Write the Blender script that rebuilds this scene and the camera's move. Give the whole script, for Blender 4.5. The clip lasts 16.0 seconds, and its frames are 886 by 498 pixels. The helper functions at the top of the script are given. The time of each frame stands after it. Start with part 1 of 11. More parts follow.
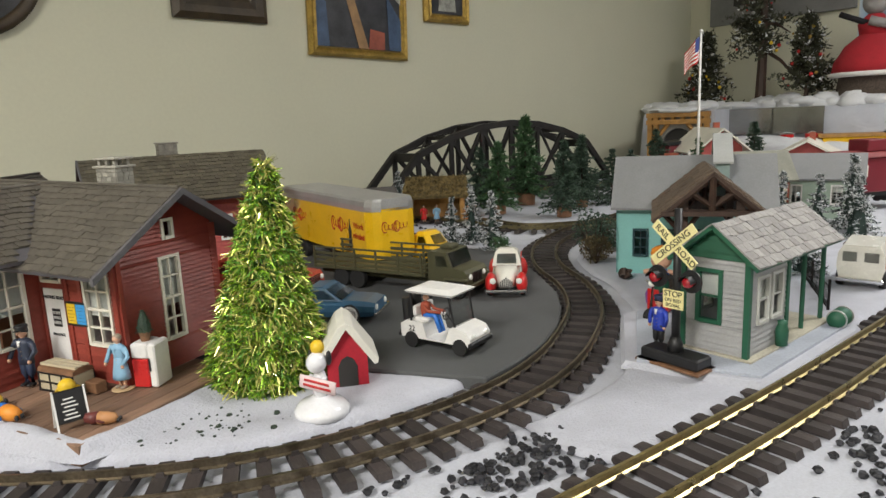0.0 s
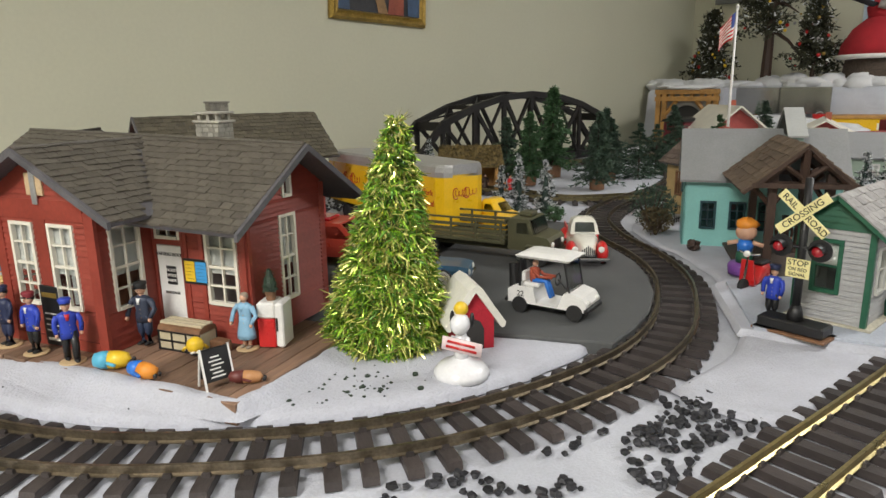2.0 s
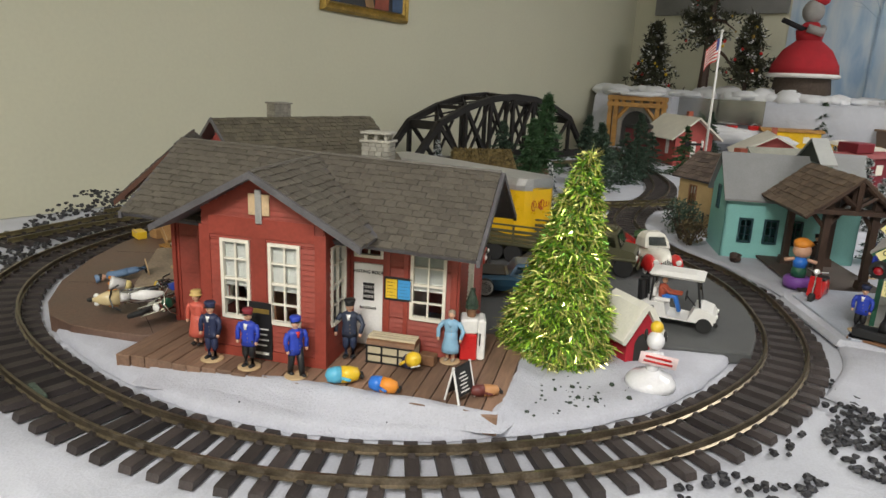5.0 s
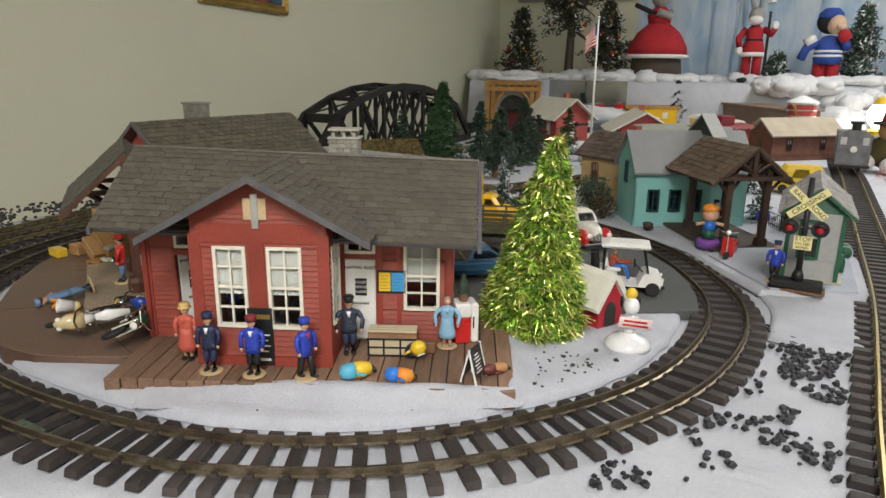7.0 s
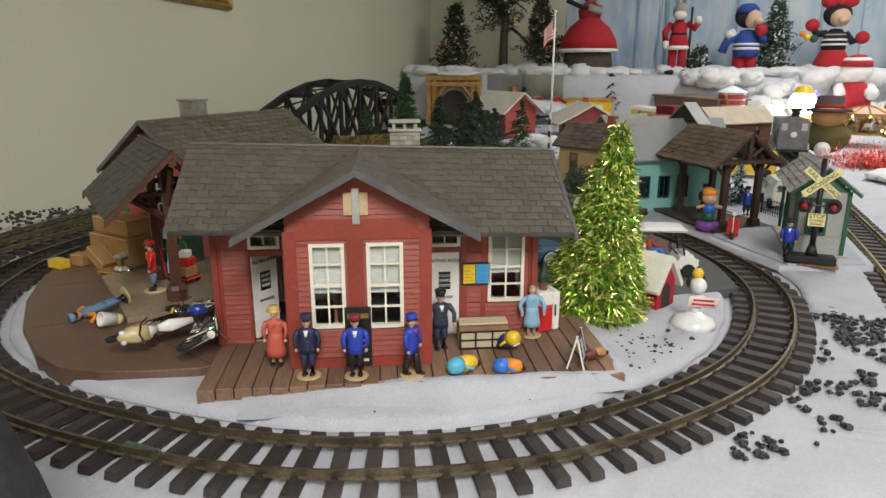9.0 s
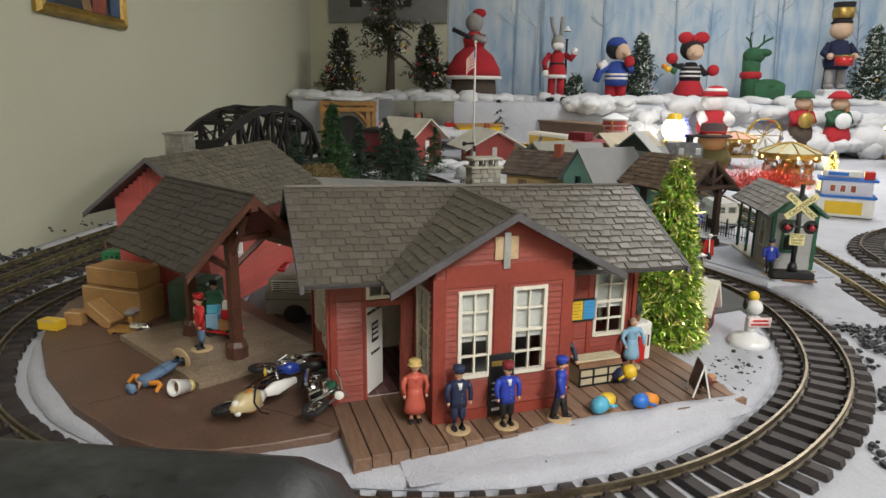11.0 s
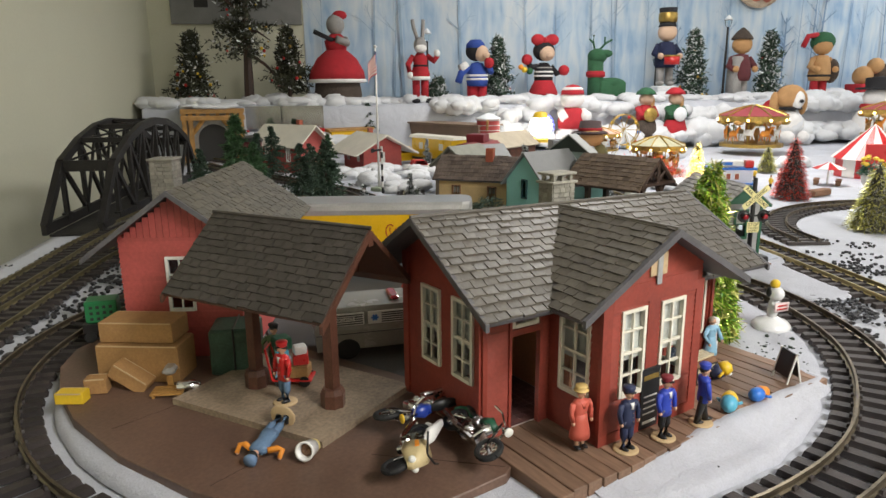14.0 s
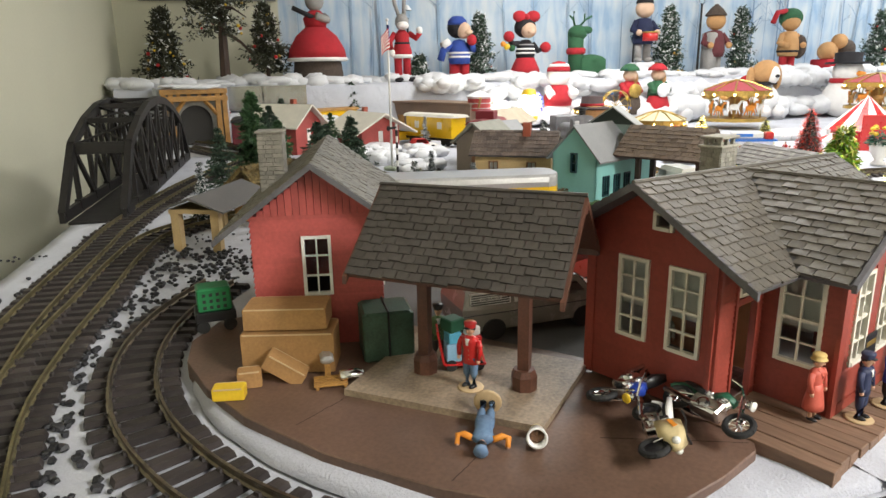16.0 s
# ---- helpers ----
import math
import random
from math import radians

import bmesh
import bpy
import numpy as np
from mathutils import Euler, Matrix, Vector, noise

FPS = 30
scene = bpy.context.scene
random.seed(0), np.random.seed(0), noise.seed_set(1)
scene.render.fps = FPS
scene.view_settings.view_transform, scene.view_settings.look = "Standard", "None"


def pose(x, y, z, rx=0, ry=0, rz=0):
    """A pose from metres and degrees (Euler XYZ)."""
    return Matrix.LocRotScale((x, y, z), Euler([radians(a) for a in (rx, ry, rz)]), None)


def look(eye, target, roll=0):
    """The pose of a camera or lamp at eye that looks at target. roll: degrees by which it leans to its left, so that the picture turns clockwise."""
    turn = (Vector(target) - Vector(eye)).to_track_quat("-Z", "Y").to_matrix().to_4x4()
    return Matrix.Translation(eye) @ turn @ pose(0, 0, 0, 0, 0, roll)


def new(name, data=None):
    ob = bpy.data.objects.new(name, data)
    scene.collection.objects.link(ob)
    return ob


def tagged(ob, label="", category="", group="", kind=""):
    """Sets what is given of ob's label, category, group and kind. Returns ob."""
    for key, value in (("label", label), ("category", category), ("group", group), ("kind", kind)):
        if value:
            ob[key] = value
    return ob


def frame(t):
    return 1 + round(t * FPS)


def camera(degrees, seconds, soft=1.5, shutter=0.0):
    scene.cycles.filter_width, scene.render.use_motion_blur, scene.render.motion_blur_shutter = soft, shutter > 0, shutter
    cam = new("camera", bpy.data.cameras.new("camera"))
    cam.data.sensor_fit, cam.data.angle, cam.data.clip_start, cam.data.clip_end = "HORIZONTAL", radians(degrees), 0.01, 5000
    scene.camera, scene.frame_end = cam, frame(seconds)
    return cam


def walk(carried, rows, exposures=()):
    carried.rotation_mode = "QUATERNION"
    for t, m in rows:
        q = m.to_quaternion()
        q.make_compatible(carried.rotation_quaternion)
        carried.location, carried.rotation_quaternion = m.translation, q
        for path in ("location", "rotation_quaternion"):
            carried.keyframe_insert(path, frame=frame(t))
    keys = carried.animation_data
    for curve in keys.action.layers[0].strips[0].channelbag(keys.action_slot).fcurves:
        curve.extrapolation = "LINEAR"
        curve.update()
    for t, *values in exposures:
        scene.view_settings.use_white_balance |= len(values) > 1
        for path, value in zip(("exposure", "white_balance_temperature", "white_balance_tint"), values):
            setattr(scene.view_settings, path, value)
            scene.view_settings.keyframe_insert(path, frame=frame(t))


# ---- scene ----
cam = camera(67.1, 16.0)
PATH = [
    (0, (0.013, 0.031, 0.281), (-0.005, 1.994, -0.102), -2.6),
    (0.5, (-0.006, 0.034, 0.286), (-0.008, 1.987, -0.147), -2.5),
    (1, (-0.055, 0.036, 0.284), (-0.063, 1.985, -0.164), -2.4),
    (1.5, (-0.127, 0.032, 0.277), (-0.119, 1.975, -0.199), -2.7),
    (2, (-0.149, 0.04, 0.273), (-0.089, 1.985, -0.189), -0.9),
    (2.5, (-0.172, 0.038, 0.269), (-0.119, 1.986, -0.18), 1.5),
    (3, (-0.223, 0.032, 0.277), (-0.184, 1.984, -0.159), 1.6),
    (3.5, (-0.282, 0.017, 0.285), (-0.195, 1.96, -0.18), 0.4),
    (3.7, (-0.312, 0.012, 0.288), (-0.163, 1.952, -0.174), 0.6),
    (5.8, (-0.505, 0.027, 0.336), (0.067, 1.87, -0.191), 1.7),
    (6, (-0.509, 0.028, 0.331), (0.133, 1.857, -0.163), 1.2),
    (6.5, (-0.536, 0.029, 0.339), (0.114, 1.845, -0.192), 1.2),
    (7, (-0.597, 0.034, 0.327), (0.136, 1.819, -0.199), 0.6),
    (7.5, (-0.658, 0.051, 0.324), (0.196, 1.777, -0.215), -0.2),
    (8, (-0.706, 0.069, 0.324), (0.176, 1.78, -0.221), 0.2),
    (8.5, (-0.731, 0.09, 0.316), (0.178, 1.79, -0.216), 0.6),
    (8.7, (-0.742, 0.101, 0.316), (0.182, 1.793, -0.216), 0.4),
    (10.8, (-0.95, 0.288, 0.336), (0.37, 1.712, -0.142), 0.2),
    (11, (-0.975, 0.305, 0.332), (0.359, 1.72, -0.136), 0.7),
    (11.5, (-1.022, 0.332, 0.33), (0.317, 1.745, -0.131), 0.8),
    (12, (-1.037, 0.377, 0.336), (0.355, 1.74, -0.114), 1.0),
    (12.5, (-1.043, 0.43, 0.348), (0.446, 1.691, -0.091), -0.7),
    (13, (-1.067, 0.47, 0.343), (0.473, 1.657, -0.124), -0.8),
    (13.5, (-1.104, 0.506, 0.347), (0.468, 1.648, -0.13), -0.7),
    (14, (-1.14, 0.554, 0.351), (0.515, 1.574, -0.118), -0.5),
    (14.5, (-1.178, 0.603, 0.344), (0.492, 1.597, -0.126), 0.7),
    (15, (-1.203, 0.654, 0.338), (0.496, 1.598, -0.135), 0.9),
    (15.5, (-1.217, 0.711, 0.337), (0.475, 1.649, -0.17), 0.1),
    (16, (-1.22, 0.79, 0.331), (0.502, 1.665, -0.189), -1.0),
]
walk(cam, [(t, look(eye, target, roll)) for t, eye, target, roll in PATH],
     exposures=((0, 0.27), (1.5, 0.26), (3.5, 0.2), (6, 0.12), (8.5, 0.08), (11, 0.03), (11.5, 0.16), (13, 0.34), (15.4, 0.42), (16, 0.82)))
# The room: x runs along the north wall, from the corner.
ROOM = pose(1.54, 4.28, 0, 0, 0, 41.0)

# ---- light ----
sky = bpy.data.worlds.new("room_air")
sky.use_nodes = True
sky.node_tree.nodes["Background"].inputs["Color"].default_value = (0.9, 0.95, 1.0, 1)
sky.node_tree.nodes["Background"].inputs["Strength"].default_value = 0.05
scene.world = sky


def ceiling_lamp(x, y, power, colour, sx=1.2, sy=0.6):
    d = bpy.data.lights.new("tube_lamp", "AREA")
    d.shape, d.size, d.size_y, d.energy, d.color = "RECTANGLE", sx, sy, power, colour
    ob = new("tube_lamp", d)
    ob.matrix_basis = ROOM @ pose(x, y, 1.63)
    return ob


LAMPS = ((-5.6, -2.3, 74.0, (1.0, 0.972, 0.94)), (-1.8, -2.6, 32.0, (1.0, 0.98, 0.95)), (-1.2, -5.2, 18.0, (0.94, 0.97, 1.0)), (-5.0, -4.9, 28.0, (1.0, 0.972, 0.94)))
for x, y, power, colour in LAMPS:
    ceiling_lamp(x, y, power, colour)

# ---- tools ----
UP = Vector((0, 0, 1))


def turned(x, y, z=0.0, deg=0.0):
    return pose(x, y, z, 0, 0, deg)


def sized(x, y, z, deg, k):
    """A pose on the ground with a scale."""
    return turned(x, y, z, deg) @ Matrix.Diagonal((k, k, k, 1))


def face(bm, vs, mi=0):
    try:
        f = bm.faces.new(vs)
        f.material_index = mi
        return f
    except ValueError:
        return None


def box(bm, x0, x1, y0, y1, z0, z1, m=None, mi=0, taper=1.0):
    """A box; taper scales its top about the middle."""
    cx, cy = (x0 + x1) / 2, (y0 + y1) / 2
    vs = []
    for z, k in ((z0, 1.0), (z1, taper)):
        for x, y in ((x0, y0), (x1, y0), (x1, y1), (x0, y1)):
            p = Vector((cx + (x - cx) * k, cy + (y - cy) * k, z))
            vs.append(bm.verts.new(m @ p if m else p))
    for q in ((3, 2, 1, 0), (4, 5, 6, 7), (0, 1, 5, 4), (1, 2, 6, 5), (2, 3, 7, 6), (3, 0, 4, 7)):
        face(bm, [vs[i] for i in q], mi)


def rbox(bm, x0, x1, y0, y1, z0, z1, r, m=None, mi=0):
    """A box with chamfered edges all round."""
    r = min(r, (x1 - x0) / 2.05, (y1 - y0) / 2.05, (z1 - z0) / 2.05)
    rings = []
    for z, k in ((z0, r), (z0 + r, 0), (z1 - r, 0), (z1, r)):
        a0, a1, b0, b1 = x0 + k, x1 - k, y0 + k, y1 - k
        c = r * 0.7
        ring = [(a0 + c, b0), (a1 - c, b0), (a1, b0 + c), (a1, b1 - c), (a1 - c, b1), (a0 + c, b1), (a0, b1 - c), (a0, b0 + c)]
        rings.append([bm.verts.new((m @ Vector((x, y, z))) if m else (x, y, z)) for x, y in ring])
    skin(bm, rings, True, True, mi)


def skin(bm, rings, closed=True, caps=True, mi=0):
    for a, b in zip(rings, rings[1:]):
        n = len(a)
        for i in range(n if closed else n - 1):
            face(bm, (a[i], a[(i + 1) % n], b[(i + 1) % n], b[i]), mi)
    if caps:
        face(bm, rings[0][::-1], mi)
        face(bm, rings[-1], mi)


def slab(bm, pts, z0, z1, m=None, mi=0):
    """A flat outline, extruded."""
    low = [bm.verts.new((m @ Vector((x, y, z0))) if m else (x, y, z0)) for x, y in pts]
    high = [bm.verts.new((m @ Vector((x, y, z1))) if m else (x, y, z1)) for x, y in pts]
    skin(bm, [low, high], True, True, mi)


def prof(bm, pts, x0, x1, m=None, mi=0):
    """An outline in y and z, extruded along x."""
    a = [bm.verts.new((m @ Vector((x0, y, z))) if m else (x0, y, z)) for y, z in pts]
    b = [bm.verts.new((m @ Vector((x1, y, z))) if m else (x1, y, z)) for y, z in pts]
    skin(bm, [a, b], True, True, mi)


def side(bm, pts, y0, y1, m=None, mi=0):
    """An outline in x and z, extruded along y."""
    a = [bm.verts.new((m @ Vector((x, y0, z))) if m else (x, y0, z)) for x, z in pts]
    b = [bm.verts.new((m @ Vector((x, y1, z))) if m else (x, y1, z)) for x, z in pts]
    skin(bm, [a, b], True, True, mi)


def loft(bm, sections, m=None, mi=0):
    """Skin through rings of points."""
    skin(bm, [[bm.verts.new((m @ Vector(p)) if m else p) for p in s] for s in sections], True, True, mi)


def cyl(bm, p0, p1, r0, r1=None, n=10, mi=0, m=None):
    p0, p1 = Vector(p0), Vector(p1)
    r1 = r0 if r1 is None else r1
    d = (p1 - p0).normalized()
    q = d.to_track_quat("Z", "Y").to_matrix()
    rings = []
    for p, r in ((p0, r0), (p1, max(r1, 1e-5))):
        ring = []
        for i in range(n):
            v = p + q @ Vector((r * math.cos(2 * math.pi * i / n), r * math.sin(2 * math.pi * i / n), 0))
            ring.append(bm.verts.new(m @ v if m else v))
        rings.append(ring)
    skin(bm, rings, True, True, mi)


def lathe(bm, outline, n=14, m=None, mi=0):
    """Turn an outline of (radius, height) about z."""
    rings = []
    for r, z in outline:
        ring = [Vector((max(r, 1e-5) * math.cos(2 * math.pi * i / n), max(r, 1e-5) * math.sin(2 * math.pi * i / n), z)) for i in range(n)]
        rings.append([bm.verts.new(m @ v if m else v) for v in ring])
    skin(bm, rings, True, True, mi)


def ball(bm, c, rx, ry=None, rz=None, n=12, k=7, mi=0, m=None, rough=0.0):
    ry, rz = ry or rx, rz or rx
    rings = []
    for j in range(k + 1):
        th = math.pi * (j + 0.02) / (k + 0.04)
        ring = []
        for i in range(n):
            ph = 2 * math.pi * i / n
            w = 1 + (random.uniform(-rough, rough) if rough else 0)
            v = Vector((c[0] + rx * w * math.sin(th) * math.cos(ph), c[1] + ry * w * math.sin(th) * math.sin(ph), c[2] - rz * w * math.cos(th)))
            ring.append(bm.verts.new(m @ v if m else v))
        rings.append(ring)
    skin(bm, rings, True, True, mi)


def tube(bm, pts, r, n=6, mi=0, m=None):
    pts = [Vector(p) for p in pts]
    rings = []
    for i, p in enumerate(pts):
        d = (pts[min(i + 1, len(pts) - 1)] - pts[max(i - 1, 0)]).normalized()
        q = d.to_track_quat("Z", "Y").to_matrix()
        rr = r[i] if isinstance(r, (list, tuple)) else r
        ring = [p + q @ Vector((rr * math.cos(2 * math.pi * j / n), rr * math.sin(2 * math.pi * j / n), 0)) for j in range(n)]
        rings.append([bm.verts.new(m @ v if m else v) for v in ring])
    skin(bm, rings, True, True, mi)


def spline(pts, step):
    """Points at even steps along a smooth line through pts, with the way at each."""
    P = [Vector((*p, 0.0)) if len(p) == 2 else Vector(p) for p in pts]
    dense = []
    for i in range(len(P) - 1):
        a, b, c, d = P[max(i - 1, 0)], P[i], P[i + 1], P[min(i + 2, len(P) - 1)]
        for k in range(24):
            t = k / 24
            dense.append(0.5 * ((2 * b) + (c - a) * t + (2 * a - 5 * b + 4 * c - d) * t * t + (3 * b - a - 3 * c + d) * t ** 3))
    dense.append(P[-1])
    out, left = [], 0.0
    for a, b in zip(dense, dense[1:]):
        seg = b - a
        length = seg.length
        while left < length:
            out.append((a + seg * (left / length), seg.normalized()))
            left += step
        left -= length
    return out


def mesh_of(name, bm, material, smooth=False):
    bmesh.ops.recalc_face_normals(bm, faces=bm.faces)
    me = bpy.data.meshes.new(name)
    bm.to_mesh(me)
    bm.free()
    for one in material if isinstance(material, (list, tuple)) else [material]:
        me.materials.append(one)
    if smooth:
        for p in me.polygons:
            p.use_smooth = True
    return me


def part(name, bm, material, parent=None, label="", smooth=False, m=None):
    """One mesh object under a thing or a part."""
    ob = new(name, mesh_of(name, bm, material, smooth))
    if parent:
        ob.parent = parent
    if m is not None:
        ob.matrix_basis = m
    if label:
        ob["label"] = label
    return ob


def thing(name, label, category, m=None, group="", kind=""):
    ob = new(name)
    ob.empty_display_size = 0.01
    if m is not None:
        ob.matrix_basis = m
    return tagged(ob, label, category, group, kind)


def solid(name, bm, material, label, category, m=None, group="", kind="", smooth=False):
    """A thing that is one mesh."""
    ob = part(name, bm, material, None, "", smooth, m)
    return tagged(ob, label, category, group, kind)


def word(text, size, m, material, parent, name="lettering", depth=0.0003, align="CENTER", squeeze=1.0):
    """Letters as a mesh, in the plane of m's x and y."""
    cu = bpy.data.curves.new(name, "FONT")
    cu.body, cu.size, cu.extrude, cu.align_x, cu.align_y = text, size, depth, align, "CENTER"
    tmp = bpy.data.objects.new(name, cu)
    scene.collection.objects.link(tmp)
    me = bpy.data.meshes.new_from_object(tmp.evaluated_get(bpy.context.evaluated_depsgraph_get()))
    bpy.data.objects.remove(tmp)
    me.materials.clear()
    me.materials.append(material)
    ob = new(name, me)
    ob.parent = parent
    ob.matrix_basis = m @ Matrix.Diagonal((squeeze, 1, 1, 1))
    return ob


# ---- materials ----
def mat(name, col, rough=0.6, metal=0.0, var=0.15, scale=35.0, bump=0.15, fine=350.0, spec=0.5, col2=None, piece=0.0, mix=0.5, glow=0.0, stretch=(1, 1, 1), coat=0.0, depth=0.0008, trans=0.0, world=False):
    """A surface with colour drift at two scales, uneven gloss and fine relief; piece: how far each piece or island differs."""
    m = bpy.data.materials.new(name)
    m.use_nodes = True
    nt = m.node_tree
    N, L = nt.nodes, nt.links
    b = N["Principled BSDF"]
    tc = N.new("ShaderNodeTexCoord")
    mp = N.new("ShaderNodeMapping")
    mp.inputs["Scale"].default_value = stretch
    L.new(tc.outputs["Object"], mp.inputs["Vector"])
    src = mp.outputs["Vector"]
    if world:
        geo = N.new("ShaderNodeNewGeometry")
        L.new(geo.outputs["Position"], mp.inputs["Vector"])
    big = N.new("ShaderNodeTexNoise")
    big.inputs["Scale"].default_value, big.inputs["Detail"].default_value, big.inputs["Roughness"].default_value = scale, 5, 0.6
    small = N.new("ShaderNodeTexNoise")
    small.inputs["Scale"].default_value, small.inputs["Detail"].default_value = fine, 4
    L.new(src, big.inputs["Vector"])
    L.new(src, small.inputs["Vector"])
    ramp = N.new("ShaderNodeValToRGB")
    c = Vector(col)
    c2 = Vector(col2) if col2 else c * (1 + var)
    c1 = c if col2 else c * (1 - var)
    ramp.color_ramp.elements[0].position, ramp.color_ramp.elements[0].color = mix - 0.18, (*c1, 1)
    ramp.color_ramp.elements[1].position, ramp.color_ramp.elements[1].color = mix + 0.18, (*[min(v, 1) for v in c2], 1)
    L.new(big.outputs["Fac"], ramp.inputs["Fac"])
    mul = N.new("ShaderNodeMix")
    mul.data_type, mul.blend_type = "RGBA", "MULTIPLY"
    mul.inputs["Factor"].default_value = 1.0
    map1 = N.new("ShaderNodeMapRange")
    map1.inputs["From Min"].default_value, map1.inputs["From Max"].default_value = 0.3, 0.7
    map1.inputs["To Min"].default_value, map1.inputs["To Max"].default_value = 1 - var * 0.8, 1 + var * 0.5
    L.new(small.outputs["Fac"], map1.inputs["Value"])
    L.new(ramp.outputs["Color"], mul.inputs["A"])
    L.new(map1.outputs["Result"], mul.inputs["B"])
    out = mul.outputs["Result"]
    if piece:
        info, geo2 = N.new("ShaderNodeObjectInfo"), N.new("ShaderNodeNewGeometry")
        add = N.new("ShaderNodeMath")
        add.operation = "ADD"
        L.new(info.outputs["Random"], add.inputs[0])
        L.new(geo2.outputs["Random Per Island"], add.inputs[1])
        fr = N.new("ShaderNodeMath")
        fr.operation = "FRACT"
        L.new(add.outputs[0], fr.inputs[0])
        mr = N.new("ShaderNodeMapRange")
        mr.inputs["To Min"].default_value, mr.inputs["To Max"].default_value = 1 - piece, 1 + piece
        L.new(fr.outputs[0], mr.inputs["Value"])
        mul2 = N.new("ShaderNodeMix")
        mul2.data_type, mul2.blend_type = "RGBA", "MULTIPLY"
        mul2.inputs["Factor"].default_value = 1.0
        L.new(out, mul2.inputs["A"])
        L.new(mr.outputs["Result"], mul2.inputs["B"])
        out = mul2.outputs["Result"]
    L.new(out, b.inputs["Base Color"])
    rr = N.new("ShaderNodeMapRange")
    rr.inputs["To Min"].default_value, rr.inputs["To Max"].default_value = max(rough - 0.12, 0.02), min(rough + 0.12, 1)
    L.new(big.outputs["Fac"], rr.inputs["Value"])
    L.new(rr.outputs["Result"], b.inputs["Roughness"])
    b.inputs["Metallic"].default_value = metal
    b.inputs["Specular IOR Level"].default_value = spec
    b.inputs["Coat Weight"].default_value = coat
    b.inputs["Transmission Weight"].default_value = trans
    if bump:
        bp = N.new("ShaderNodeBump")
        bp.inputs["Strength"].default_value, bp.inputs["Distance"].default_value = bump, depth
        L.new(small.outputs["Fac"], bp.inputs["Height"])
        L.new(bp.outputs["Normal"], b.inputs["Normal"])
    if glow:
        L.new(out, b.inputs["Emission Color"])
        b.inputs["Emission Strength"].default_value = glow
    return m


def paint(name, col, rough=0.4, var=0.06, **k):
    return mat(name, col, rough, var=var, bump=k.pop("bump", 0.05), **k)


def clear(name, tint=(0.9, 0.95, 0.95), rough=0.03):
    m = bpy.data.materials.new(name)
    m.use_nodes = True
    b = m.node_tree.nodes["Principled BSDF"]
    b.inputs["Base Color"].default_value = (*tint, 1)
    b.inputs["Roughness"].default_value = rough
    b.inputs["Transmission Weight"].default_value = 1.0
    b.inputs["IOR"].default_value = 1.2
    return m


M_WALL = mat("cream_wall_paint", (0.62, 0.61, 0.475), 0.75, var=0.03, scale=1.2, bump=0.12, fine=90, depth=0.001)
M_CEIL = mat("ceiling_paint", (0.75, 0.74, 0.7), 0.85, var=0.03, scale=2)
M_FLOOR = mat("floor_vinyl", (0.22, 0.2, 0.17), 0.5, var=0.2, scale=3)
M_SHEET = mat("white_sheet", (0.50, 0.515, 0.565), 0.9, var=0.09, scale=7, bump=0.7, fine=420, depth=0.0009)


def wrinkle(m, scale, depth):
    """Adds broad folds to a cloth's relief."""
    N, L = m.node_tree.nodes, m.node_tree.links
    b = N["Principled BSDF"]
    geo, no, bu = N.new("ShaderNodeNewGeometry"), N.new("ShaderNodeTexNoise"), N.new("ShaderNodeBump")
    no.inputs["Scale"].default_value, no.inputs["Detail"].default_value, no.inputs["Distortion"].default_value = scale, 3, 0.7
    L.new(geo.outputs["Position"], no.inputs["Vector"])
    L.new(no.outputs["Fac"], bu.inputs["Height"])
    bu.inputs["Strength"].default_value, bu.inputs["Distance"].default_value = 0.8, depth
    if b.inputs["Normal"].is_linked:
        L.new(b.inputs["Normal"].links[0].from_socket, bu.inputs["Normal"])
    L.new(bu.outputs["Normal"], b.inputs["Normal"])


wrinkle(M_SHEET, 9.0, 0.013)
M_BATT = mat("snow_batting", (0.485, 0.495, 0.55), 0.95, var=0.08, scale=18, bump=0.9, fine=420, depth=0.0016)
wrinkle(M_BATT, 24.0, 0.0028)
M_COTTON = mat("cotton_wool", (0.68, 0.69, 0.71), 0.95, var=0.04, scale=12, bump=0.8, fine=150, depth=0.003)
M_TIE = mat("brown_tie", (0.040, 0.032, 0.030), 0.62, var=0.25, scale=60, bump=0.6, fine=500, piece=0.3, stretch=(1, 0.2, 1))
M_RAIL = mat("aged_rail", (0.22, 0.18, 0.125), 0.35, metal=0.85, var=0.3, scale=30, bump=0.1)
M_BRASS = mat("bright_brass_rail", (0.52, 0.42, 0.2), 0.3, metal=0.9, var=0.2, scale=25, bump=0.1)
M_OLDBRASS = mat("tarnished_brass_rail", (0.24, 0.205, 0.11), 0.42, metal=0.8, var=0.3, scale=25, bump=0.1)
M_COAL = mat("coal_chunks", (0.022, 0.022, 0.026), 0.55, var=0.4, scale=120, bump=0.8, fine=600, piece=0.5)
M_BOARD = mat("brown_board", (0.135, 0.080, 0.056), 0.46, var=0.24, scale=9, bump=0.25, fine=250, spec=0.6)
M_PLANK = mat("deck_plank", (0.215, 0.13, 0.085), 0.62, var=0.25, scale=30, bump=0.5, fine=260, piece=0.25, stretch=(1, 0.15, 1))
M_ROAD = mat("grey_road_felt", (0.085, 0.088, 0.088), 0.85, var=0.14, scale=14, bump=0.7, fine=800)
M_BRICKRED = mat("red_siding", (0.27, 0.046, 0.030), 0.5, var=0.14, scale=16, bump=0.25, fine=220, piece=0.06)
